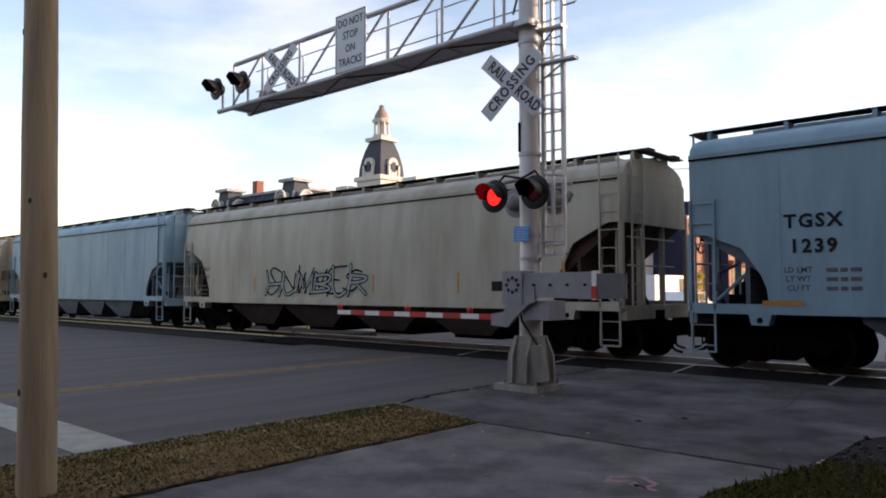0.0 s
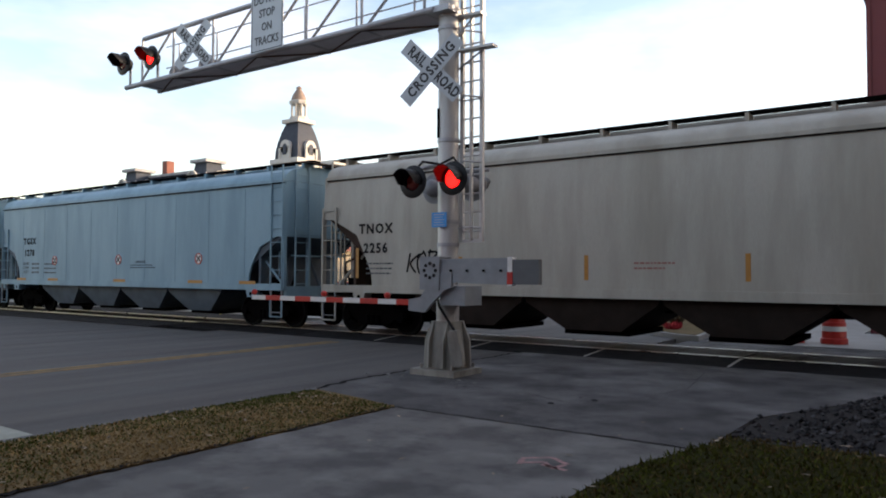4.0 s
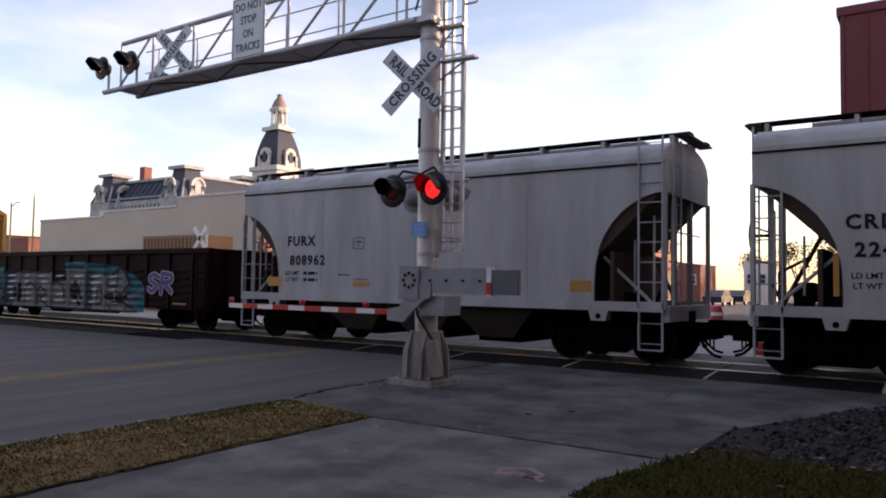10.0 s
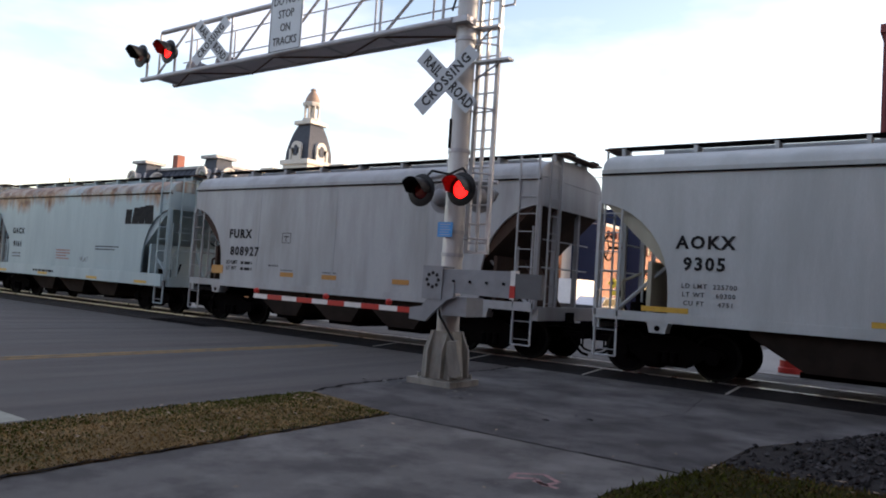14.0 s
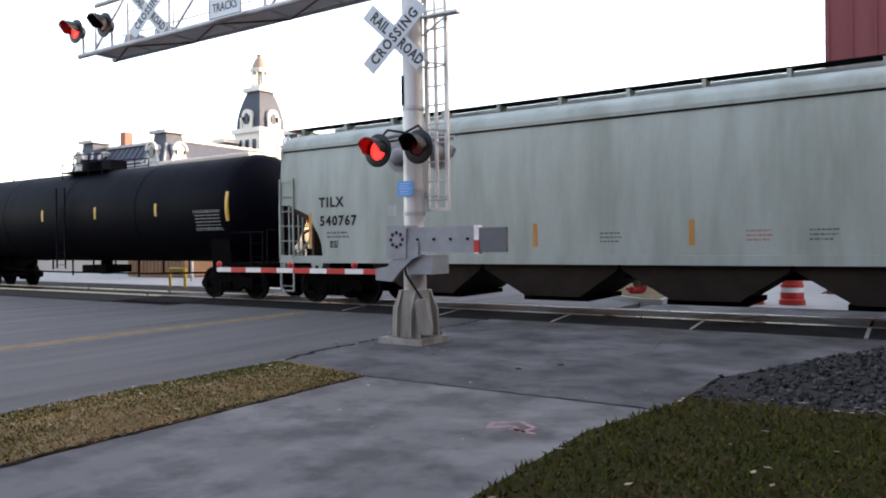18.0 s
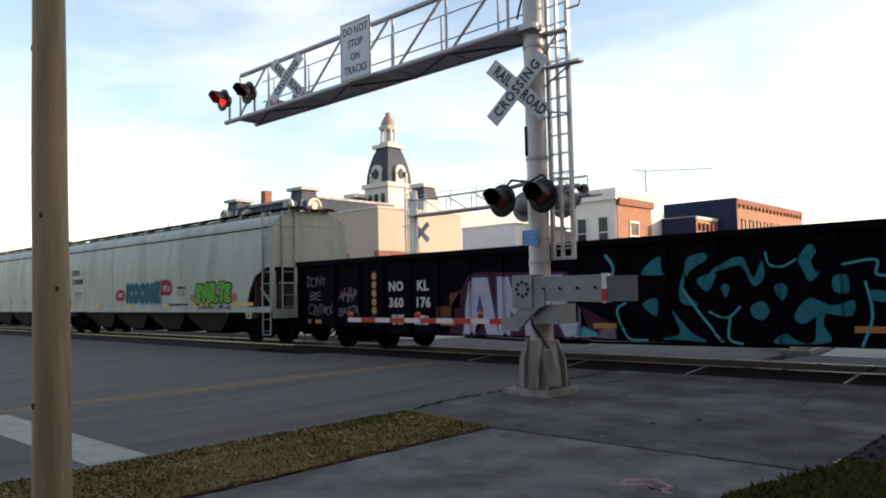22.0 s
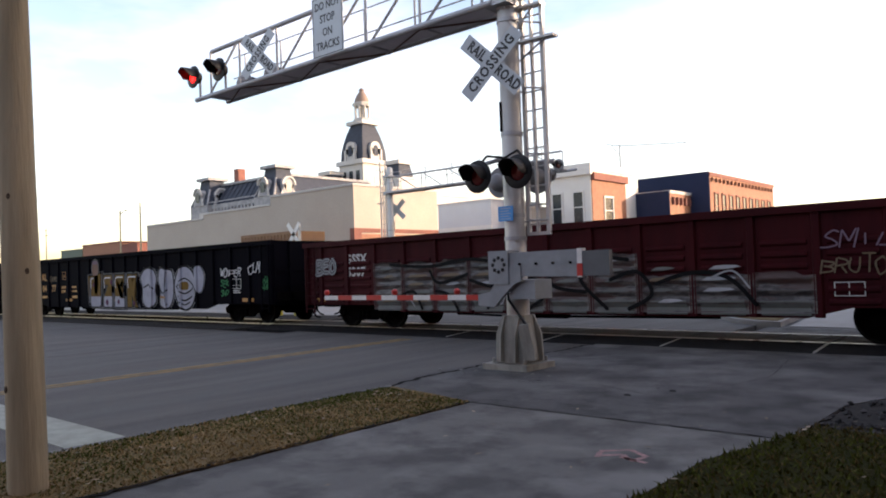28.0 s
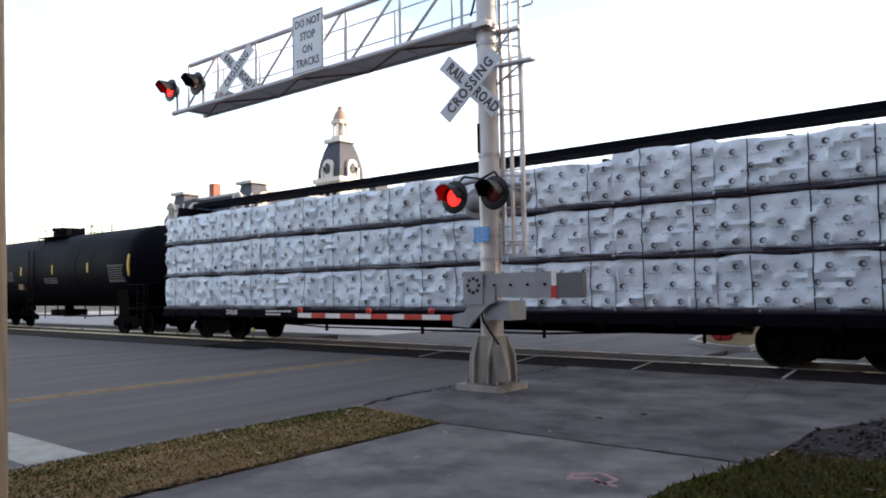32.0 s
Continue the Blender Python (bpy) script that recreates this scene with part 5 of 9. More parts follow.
# block letters drawn in a unit box
BLOCK = {
    "H": ((0, 0.98), (0, 0.42), (0.3, 0.4), (0.3, 0), (1, 0), (1, 1), (0.62, 1), (0.62, 0.62), (0.36, 0.62), (0.36, 1)),
    "A": ((0.24, 1), (0.76, 1), (1.06, 0), (0.7, 0), (0.62, 0.22), (0.4, 0.22), (0.32, 0), (-0.06, 0)),
    "L": ((0, 1), (0.42, 1), (0.42, 0.42), (1, 0.42), (1, 0), (0.08, 0)),
    "M": ((0, 0), (0, 1), (0.3, 1), (0.5, 0.5), (0.7, 1), (1, 1), (1.02, 0), (0.7, 0), (0.68, 0.45), (0.5, 0.08), (0.34, 0.45), (0.32, 0)),
    "R": ((0, 0), (0, 1), (0.7, 1), (1, 0.82), (1, 0.55), (0.75, 0.42), (1.45, 0.12), (1.45, 0), (0.75, 0), (0.42, 0.35), (0.36, 0)),
    "U": ((0, 1), (0.3, 1), (0.38, 0.42), (0.62, 0.42), (0.68, 1.04), (1, 1.08), (0.96, 0.08), (0.85, 0), (0.15, 0), (0.04, 0.1)),
    "Z": ((0, 1), (1, 1), (1, 0.72), (0.5, 0.38), (1, 0.38), (1, 0), (0, 0), (0, 0.3), (0.48, 0.7), (0, 0.7)),
    "E": ((0, 0), (0, 1), (1, 1), (1, 0.74), (0.45, 0.74), (0.45, 0.62), (0.85, 0.62), (0.85, 0.4), (0.45, 0.4), (0.45, 0.27), (1, 0.27), (1, 0)),
    "K": ((0, 0), (0, 1), (0.4, 1), (0.4, 0.62), (0.7, 1), (1.05, 1), (0.66, 0.5), (1.08, 0), (0.7, 0), (0.4, 0.4), (0.4, 0)),
}
COUNTER = {"A": ((0.5, 0.72), (0.4, 0.4), (0.62, 0.4)), "R": ((0.4, 0.82), (0.66, 0.78), (0.66, 0.62), (0.42, 0.58))}


def block_letter(car, ch, x0, x1, z0, z1, depth, cuts, fill, edge, inside, rim=0.05, halo=None, lower=None, gloss=None):
    """A hard-edged sprayed letter with an outline, a counter and, if wanted, a second colour low down."""
    put = lambda q: [(x0 + (x1 - x0) * u, z0 + (z1 - z0) * v) for u, v in q]
    pts = put(BLOCK[ch])
    base = None
    for i, (col, w) in enumerate(([(halo, rim * 3.4)] if halo else []) + [(edge, rim * 2)]):
        bm = B()
        for k, (a, b) in enumerate(zip(pts, pts[1:] + pts[:1])):
            stroke(bm, (a, b), w, lambda x, d=0.003 + 0.003 * i + 0.0003 * k: depth(x) - d)
        ob = part("graffiti_letter" if base is None else "letter_edge", bm, SPRAY[col], base or car)
        base = base or ob
    spray(base, pts, depth, cuts, 0.013, fill, name="letter_fill")
    if lower:
        spray(base, pts, depth, cuts, 0.0145, lower[0], below=lower[1], name="letter_fill")
    if ch in COUNTER:
        spray(base, put(COUNTER[ch]), depth, cuts, 0.016, inside, name="letter_counter")
    if gloss:
        bm = B()
        stroke(bm, put(((0.1, 0.6), (0.1, 0.88), (0.3, 0.92))) if ch == "U" else put(((0.08, 0.6), (0.08, 0.9), (0.8, 0.92))), 0.05, lambda x: depth(x) - 0.018)
        part("letter_gloss", bm, SPRAY[gloss], base)


def gondola(off, length, top, paintwork, label, posts, marks=(), lettering=None, bottom=0.76, truck_at=2.1, pitch=1.1, first=0.73, pressed=False):
    car = rolling("gondola_car", off, length, label, "gondola car", truck_at)
    H = 1.5
    for s in (-1, 1):
        part("side_sheet", box(B(), 0, length, s * H - 0.02, s * H + 0.02, bottom, top), paintwork, car)
        part("top_chord", bevel(box(B(), -0.02, length + 0.02, s * (H + 0.03) - 0.09, s * (H + 0.03) + 0.09, top - 0.1, top + 0.04), 0.02), paintwork, car)
        prof = ((0, bottom - 0.02), (3.2, bottom - 0.02), (3.9, bottom - 0.2), (length - 3.9, bottom - 0.2), (length - 3.2, bottom - 0.02), (length, bottom - 0.02), (length, bottom + 0.14), (0, bottom + 0.14))
        part("side_sill", prism(B(), prof, "y", s * (H - 0.03) - 0.045, s * (H - 0.03) + 0.045), paintwork, car)
    pw = pitch
    places = [0.1] + [first + k * pw for k in range(int((length - first - 0.4) / pw) + 1)] + [length - 0.1]
    for x in places:
        for s in (-1, 1):
            part("side_post", prism(B(), ((x - 0.09, s * (H + 0.01)), (x + 0.09, s * (H + 0.01)), (x + 0.06, s * (H + 0.08)), (x - 0.06, s * (H + 0.08))), "z", bottom - (0.02 if x < 3.6 or x > length - 3.6 else 0.19), top - 0.08), paintwork, car)
    if pressed:
        for a, b in zip(places, places[1:]):
            for k in range(4, 10):
                part("pressed_rib", prism(B(), ((-H - 0.018, k * 0.21 - 0.06), (-H - 0.062, k * 0.21 - 0.022), (-H - 0.062, k * 0.21 + 0.022), (-H - 0.018, k * 0.21 + 0.06)), "x", a + 0.16, b - 0.16), paintwork, car)
    for x in (0.0, length):
        part("end_sheet", box(B(), x - 0.04, x + 0.04, -H, H, bottom - 0.05, top + 0.02), paintwork, car)
        for q in (-0.9, 0.0, 0.9):
            part("end_post", box(B(), x - 0.1, x + 0.1, q - 0.06, q + 0.06, bottom, top - 0.02), paintwork, car)
        for z in (bottom + 0.5, bottom + 1.0):
            part("end_rib", box(B(), x - 0.08, x + 0.08, -H, H, z, z + 0.1), paintwork, car)
        s = 1 if x == 0 else -1
        ladder(car, x + s * 0.12, -H - 0.12, x + s * 0.5, -H - 0.12, 0.5, top - 0.1, paintwork)
        part("end_sill", box(B(), x - 0.1, x + 0.1, -1.45, 1.45, 0.8, 1.1), UNDER, car)
    part("floor", box(B(), 0.05, length - 0.05, -H + 0.03, H - 0.03, 1.0, 1.1), UNDER, car)
    part("centre_sill", box(B(), -0.1, length + 0.1, -0.2, 0.2, 0.7, 1.0), UNDER, car)
    for k in range(6):
        x = length * (k + 1) / 7
        part("cross_bearer", box(B(), x - 0.08, x + 0.08, -H, H, 0.72, 0.98), UNDER, car)
    part("brake_reservoir", tube(B(), (length * 0.42, -0.7, 0.6), (length * 0.42 + 1.0, -0.7, 0.6), 0.2, 12), UNDER, car)
    part("brake_rod", rail(B(), [(length * 0.3, -0.9, 0.5), (length * 0.4, -0.9, 0.46), (length * 0.68, -0.9, 0.5)], 0.03), UNDER, car)

    def y_at(x):
        r = (x - first) - round((x - first) / pw) * pw
        if abs(r) < 0.06:
            return -H - 0.082
        if abs(r) < 0.095:
            return -H - 0.082 + (abs(r) - 0.06) / 0.035 * 0.06
        return -H - 0.022
    for text, x, z, size in marks:
        letters(text, size, lettering or CHALK, car, pose(x, -H - 0.024, z, 90), bold=0.012, gap=1.08)
    for x in (0.5, length * 0.28, length * 0.5, length * 0.74, length - 1.7):
        part("reflector", box(B(), x, x + 0.62, -H - 0.03, -H - 0.01, bottom + 0.06, bottom + 0.17), GOLD, car)
    cuts = [p + q for p in places[1:-1] for q in (-0.095, -0.06, 0.06, 0.095)]
    return car, relief(y_at, pressed), cuts


def lumber_car(off, length, frame_paint, beam_paint, label, end_gap, seed, split, bulkheads=True, green=False):
    car = rolling("centre_beam_car", off, length, label, "lumber car", 2.35)
    deck, pitch = 1.06, 1.06 if bulkheads else 1.09
    rnd = random.Random(seed)
    part("deck", box(B(), 0, length, -1.45, 1.45, 0.94, deck), frame_paint, car)
    for s in (-1, 1):
        part("side_sill", bevel(box(B(), 0, length, s * 1.45 - 0.06, s * 1.45 + 0.06, 0.86, deck + 0.02), 0.01), frame_paint, car)
        n = 16
        for k in range(n):
            x = 0.7 + (length - 1.4) * k / (n - 1)
            part("stake_pocket", box(B(), x - 0.09, x + 0.09, s * 1.5 - 0.04, s * 1.5 + 0.04, 0.8, 0.98), UNDER if k % 3 else frame_paint, car)
    part("belly_sill", prism(B(), ((0.0, 0.98), (3.4, 0.98), (4.4, 0.6), (length - 4.4, 0.6), (length - 3.4, 0.98), (length, 0.98)), "y", -0.25, 0.25), UNDER, car)
    part("train_pipe", rail(B(), [(3.6, -1.2, 0.78), (8.0, -1.2, 0.6), (length - 8.0, -1.2, 0.6), (length - 3.6, -1.2, 0.78)], 0.025), UNDER, car)
    for k in range(5):
        x = 4.5 + (length - 9.0) * k / 4
        part("pipe_hanger", box(B(), x - 0.02, x + 0.02, -1.24, -1.16, 0.5, 0.9), UNDER, car)
    part("top_beam", bevel(box(B(), 0, length, -0.32, 0.32, 4.56 if bulkheads else 4.7, 4.7 if bulkheads else 4.85), 0.02), beam_paint, car)
    for s in (-1, 1):
        part("beam_lip", box(B(), 0, length, s * 0.33 - 0.03, s * 0.33 + 0.03, 4.52 if bulkheads else 4.68, 4.73 if bulkheads else 4.8), beam_paint, car)
    for k in range(18):
        x = 0.5 + (length - 1.0) * k / 17
        part("beam_post", box(B(), x - 0.06, x + 0.06, -0.12, 0.12, deck, 4.52), beam_paint, car)
    if bulkheads:
        for x, s in ((0.0, -1), (length, 1)):
            part("bulkhead", box(B(), x - 0.06, x + 0.06, -1.45, 1.45, deck, 4.48), frame_paint, car)
            for q in (-1.42, 0.0, 1.42):
                part("bulkhead_post", bevel(box(B(), x - 0.09 + s * 0.1, x + 0.09 + s * 0.1, q - 0.09, q + 0.09, 0.95, 4.52), 0.015), frame_paint, car)
            for k in range(6):
                z = 1.5 + k * 0.55
                part("bulkhead_rib", box(B(), x + min(0, s * 0.14), x + max(0, s * 0.14), -1.4, 1.4, z, z + 0.12), frame_paint, car)
            part("bulkhead_cap", bevel(prism(B(), ((-1.5, 4.46), (1.5, 4.46), (1.5, 4.54), (1.2, 4.72), (-1.2, 4.72), (-1.5, 4.54)), "x", x - 0.16, x + 0.16), 0.015), frame_paint, car)
            ladder(car, x + s * 0.22, -1.3, x + s * 0.22, -0.85, 1.0, 4.36, frame_paint)
    else:
        for x in (0.0, length):
            part("bulkhead", box(B(), x - 0.08, x + 0.08, -0.9, 0.9, deck, 4.66), beam_paint, car)
    for x in (0.06, length - 0.06):
        part("end_sill", box(B(), x - 0.08, x + 0.08, -1.4, 1.4, 0.8, 1.06), frame_paint, car)
    # wrapped packs of lumber, three tiers
    cuts = [0.0]
    while cuts[-1] < 0.999:
        cuts.append(min(1.0, cuts[-1] + split * rnd.choice((0.8, 1.0, 1.25))))
    x0, x1 = end_gap, length - end_gap
    if cuts[-1] - cuts[-2] < 0.05:
        cuts.pop(-2)
    for side in (-1, 1):
        for tier in range(3):
            zz0 = deck + 0.06 + tier * pitch
            for a, b in zip(cuts, cuts[1:]):
                xa, xb = x0 + (x1 - x0) * a + 0.005, x0 + (x1 - x0) * b - 0.005
                hh = pitch - 0.07 + (rnd.uniform(-0.09, 0.06) if tier == 2 else 0)
                bm = B()
                nx = max(6, int((xb - xa) / 0.08)) if side < 0 else 2
                nz = 12 if side < 0 else 1
                ph = rnd.uniform(0, 50)

                def wob(x, z, amp=0.06):
                    fold = 1 - abs(noise.noise((x * 1.6 + z * 2.2 + ph, z * 1.7 - x * 0.8, ph * 0.3)))
                    return amp * noise.noise((x * 1.9 + ph, z * 2.6, ph)) + amp * 0.6 * noise.noise((x * 5, z * 6 + ph, 3)) + 0.075 * max(0.0, fold - 0.86) / 0.14
                rings = []
                for i in range(nx + 1):
                    x = xa + (xb - xa) * i / nx
                    e = 0.016 if i in (0, nx) else 0.0
                    ring = []
                    for j in range(nz + 1):
                        z = zz0 + hh * j / nz
                        zq = 0.035 if j in (0, nz) else 0.0
                        ring.append((x, side * (1.43 - e - zq + (wob(x, z) if side < 0 else 0)), z - (0.02 if j == nz and e else 0) + (0.06 * noise.noise((x * 1.3, ph, 7)) if j == nz else 0)))
                    ring += [(x, side * 0.16, zz0 + hh), (x, side * 0.16, zz0)]
                    rings.append(ring)
                loft(bm, rings)
                pk = part("lumber_pack", bm, WRAP, car, "lumber pack in white printed wrap")
                if side < 0:
                    skin = lambda x, z, d: -(1.43 + wob(x, z)) - d
                    bm = B()
                    faint = B()
                    nn = max(2, int(round((xb - xa) / 0.5)))
                    for i in range(nn):
                        for j in range(3):
                            px = xa + (xb - xa) * (i + (0.32 if j % 2 else 0.7)) / nn + rnd.uniform(-0.03, 0.03)
                            pz = zz0 + hh * (0.2 + 0.3 * j) + rnd.uniform(-0.02, 0.02)
                            if px > xb - 0.1 or px < xa + 0.1:
                                continue
                            N = 12
                            out = [(px + 0.062 * math.cos(q * 6.283 / N), pz + 0.058 * math.sin(q * 6.283 / N)) for q in range(N)]
                            inn = [(px + 0.052 * math.cos(q * 6.283 / N), pz + 0.048 * math.sin(q * 6.283 / N)) for q in range(N)]
                            moon = [(px + 0.05 * math.cos(q * 6.283 / N), pz + 0.046 * math.sin(q * 6.283 / N)) for q in range(2, N // 2 + 5)]
                            moon += [(px + 0.02 * math.cos(q * 6.283 / N) + 0.01, pz + 0.03 * math.sin(q * 6.283 / N)) for q in range(N // 2 + 4, 1, -1)]
                            for w in range(4):
                                u0, v0 = px - 0.17 + 0.075 * w, pz - 0.105
                                faint.faces.new([faint.verts.new((u, skin(u, v, 0.028), v)) for u, v in ((u0, v0), (u0 + 0.05, v0), (u0 + 0.05, v0 + 0.024), (u0, v0 + 0.024))])
                            for q in range(N):
                                bm.faces.new([bm.verts.new((u, skin(u, v, 0.029), v)) for u, v in (out[q], out[(q + 1) % N], inn[(q + 1) % N], inn[q])])
                            h2 = len(moon) // 2
                            for q in range(h2 - 1):
                                bm.faces.new([bm.verts.new((u, skin(u, v, 0.031), v)) for u, v in (moon[q], moon[q + 1], moon[-2 - q], moon[-1 - q])])
                    m = 10
                    for lo, hi in ((0.0, 0.042), (0.055, 0.068), (0.085, 0.092)):
                        for i in range(m):
                            ua, ub = xa + 0.02 + (xb - xa - 0.04) * i / m, xa + 0.02 + (xb - xa - 0.04) * (i + 1) / m
                            bm.faces.new([bm.verts.new((u, skin(u, zz0 + v, 0.03), zz0 + v)) for u, v in ((ua, lo), (ub, lo), (ub, hi), (ua, hi))])
                    part("wrap_mark", bm, WRAP_PRINT, pk, kind="stuff")
                    part("wrap_print", faint, WRAP_FAINT, pk, kind="stuff")
                    bm = B()
                    ns = max(2, int(round((xb - xa) / 1.15)))
                    for i in range(ns):
                        px = xa + (xb - xa) * (i + 0.5) / ns + 0.12
                        for j in range(6):
                            za, zb2 = zz0 + hh * j / 6, zz0 + hh * (j + 1) / 6
                            bm.faces.new([bm.verts.new(p) for p in ((px - 0.011, skin(px, za, 0.034), za), (px + 0.011, skin(px, za, 0.034), za), (px + 0.011, skin(px, zb2, 0.034), zb2), (px - 0.011, skin(px, zb2, 0.034), zb2))])
                    part("strap", bm, STRAP, pk, kind="stuff")
                    if green and rnd.random() < 0.5:
                        bm = B()
                        for w in range(3):
                            px = xb - 0.32 + w * 0.1
                            for j in range(6):
                                za, zb2 = zz0 + hh * j / 6, zz0 + hh * (j + 1) / 6
                                bm.faces.new([bm.verts.new(p) for p in ((px - 0.03, -(1.438 + wob(px, za)), za), (px + 0.03, -(1.438 + wob(px, za)), za), (px + 0.03, -(1.438 + wob(px, zb2)), zb2), (px - 0.03, -(1.438 + wob(px, zb2)), zb2))])
                        part("green_print", bm, WRAP_GREEN, pk, kind="stuff")
                    bm = B()
                    m = 8
                    for i in range(m):
                        xa2, xb2 = xa + (xb - xa) * i / m, xa + (xb - xa) * (i + 1) / m
                        sg = lambda x: zz0 - 0.02 + 0.035 * noise.noise((x * 0.9, ph, 11))
                        for up, th in ((0.0, 0.017), (0.075, 0.007)):
                            bm.faces.new([bm.verts.new(p) for p in ((xa2, -1.51, sg(xa2) + up - th), (xb2, -1.51, sg(xb2) + up - th), (xb2, -1.51, sg(xb2) + up + th), (xa2, -1.51, sg(xa2) + up + th))])
                    part("tier_strap", bm, STRAP, pk, kind="stuff")
    return car


FADED_CHALK = mat("faded_white", (0.2, 0.2, 0.19), (0.12, 0.12, 0.115), 0.7, scale=9, bump=0, spec=0.1)


def tank_car(off, length, label, marks, ends, stencils):
    car = rolling("tank_car", off, length, label, "tank car", 2.1)
    a, b = ends
    zc, r = 2.69, 1.57
    prof = []
    for k in range(7):
        q = math.pi / 2 * k / 6
        prof.append((max(r * math.sin(q), 0.002), a + 0.78 * (1 - math.cos(q))))
    prof += [(r, a + (b - a) * k / 8) for k in range(1, 8)]
    prof += [(p, b - (h - a)) for p, h in prof[:7][::-1]]
    part("tank_shell", lathe(B(), prof, (0, 0, zc), 40, "x"), P_TANK, car)
    for k in range(5):
        x = a + 0.9 + (b - a - 1.8) * k / 4
        part("shell_seam", lathe(B(), ((r + 0.006, x - 0.02), (r + 0.012, x), (r + 0.006, x + 0.02), (r - 0.05, x + 0.02), (r - 0.05, x - 0.02)), (0, 0, zc), 40, "x"), P_TANK, car)
    for x in (2.1, length - 2.1):
        part("saddle", prism(B(), ((-1.2, 0.85), (1.2, 0.85), (1.3, 1.9), (0.9, 1.55), (0.0, 1.3), (-0.9, 1.55), (-1.3, 1.9)), "x", x - 0.4, x + 0.4), UNDER, car)
    for e, s in ((0.0, 1), (length, -1)):
        part("stub_sill", box(B(), min(e, e + s * 3.2), max(e, e + s * 3.2), -0.3, 0.3, 0.75, 1.15), UNDER, car)
        part("end_platform", box(B(), min(e, e + s * 1.5), max(e, e + s * 1.5), -1.45, 1.45, 1.05, 1.13), UNDER, car)
        part("hand_rail", rail(B(), [(e + s * 0.1, -1.4, 1.1), (e + s * 0.1, -1.4, 2.0), (e + s * 0.1, 1.4, 2.0), (e + s * 0.1, 1.4, 1.1)], 0.022), P_TANK, car)
        part("side_rail", rail(B(), [(e + s * 0.1, -1.48, 1.95), (e + s * 1.3, -1.52, 1.95)], 0.022), P_TANK, car)
        ladder(car, e + s * 0.15, -1.5, e + s * 0.6, -1.5, 0.4, 1.95, P_TANK)
    m = (a + b) / 2
    part("manway", lathe(B(), ((0.5, zc + r - 0.1), (0.5, zc + r + 0.3), (0.55, zc + r + 0.32), (0.55, zc + r + 0.4), (0.01, zc + r + 0.46)), (m - 0.5, 0, 0), 18), P_TANK, car)
    part("valve_box", bevel(box(B(), m + 0.3, m + 0.8, -0.3, 0.3, zc + r - 0.08, zc + r + 0.35), 0.05), P_TANK, car)
    part("platform", box(B(), m - 1.2, m + 1.2, -0.9, 0.9, zc + r - 0.08, zc + r - 0.03), UNDER, car)
    zt = zc + r
    for yy in (-0.88, 0.88):
        for h in (0.22, 0.46):
            part("platform_rail", rail(B(), [(m - 1.2, yy, zt + h), (m - 0.3, yy, zt + h + (0.06 if h > 0.4 else 0)), (m + 1.2, yy, zt + h)], 0.02), P_TANK, car)
        for xx in (-1.2, -0.5, 0.4, 1.2):
            part("platform_post", tube(B(), (m + xx, yy, zt - 0.3), (m + xx, yy, zt + 0.46), 0.02, 6), P_TANK, car)
    ladder(car, m - 0.25, -r - 0.08, m + 0.25, -r - 0.08, 0.9, zc + 0.9, P_TANK)
    for k in range(9):
        x = a + 3.6 + (b - a - 7.2) * k / 8
        part("rod_hanger", tube(B(), (x, -0.5, zc - r + 0.06), (x, -0.5, 0.6 + 0.1 * (k % 3)), 0.03, 6), UNDER, car)
    part("skid_plate", bevel(box(B(), m - 0.7, m + 0.7, -0.5, 0.5, 0.72, 0.98), 0.05), UNDER, car)
    part("bottom_outlet", tube(B(), (m, 0, zc - r + 0.1), (m, 0, 0.65), 0.2, 12), UNDER, car)
    part("brake_rod", rail(B(), [(3.2, -0.5, 0.8), (6.5, -0.5, 0.72), (length - 6.5, -0.5, 0.72), (length - 3.2, -0.5, 0.8)], 0.03), UNDER, car)
    for k in range(6):
        x = a + 1.2 + (b - a - 1.85) * k / 5
        hh = 0.26 if k in (0, 5) else 0.12
        bm = B()
        pts = [(-(r + 0.006) * math.cos(t), zc + (r + 0.006) * math.sin(t)) for t in (-hh, -hh / 2, 0.0, hh / 2, hh)]
        pts += [(-(r - 0.02) * math.cos(t), zc + (r - 0.02) * math.sin(t)) for t in (hh, -hh)]
        prism(bm, pts, "x", x - 0.05, x + 0.05)
        part("reflector", bm, YELLOW, car)
    for text, x, z, size, m2 in marks:
        dz = z - zc
        letters(text, size, m2, car, pose(x, -math.sqrt(r * r - dz * dz) - 0.008, z, 90 - math.degrees(math.asin(dz / r)) * 1.0), bold=0.004)
    # stencilled tables and remarks on the shell
    for x0, x1, z0, z1, framed in stencils:
        rnd = random.Random(int(x0 * 10))
        bm = B()
        skin = lambda z: -math.sqrt(r * r - (z - zc) ** 2) - 0.005
        n = int((z1 - z0) / 0.085)
        for k in range(n):
            z = z0 + (z1 - z0) * (k + 0.35) / n
            x = x0 + 0.05
            while x < x1 - 0.1:
                w = rnd.uniform(0.06, 0.22)
                box(bm, x, min(x + w, x1 - 0.05), skin(z) - 0.003, skin(z) + 0.003, z, z + 0.03)
                x += w + 0.035
        if framed:
            for z in (z0, z1):
                box(bm, x0, x1, skin(z) - 0.004, skin(z) + 0.003, z - 0.008, z + 0.008)
            for x in (x0, (x0 + x1) / 2, x1):
                tube(bm, (x, skin(z0), z0), (x, skin(z1), z1), 0.008, 4)
        part("stencil_bar", bm, FADED_CHALK, car, kind="stuff")
    return car



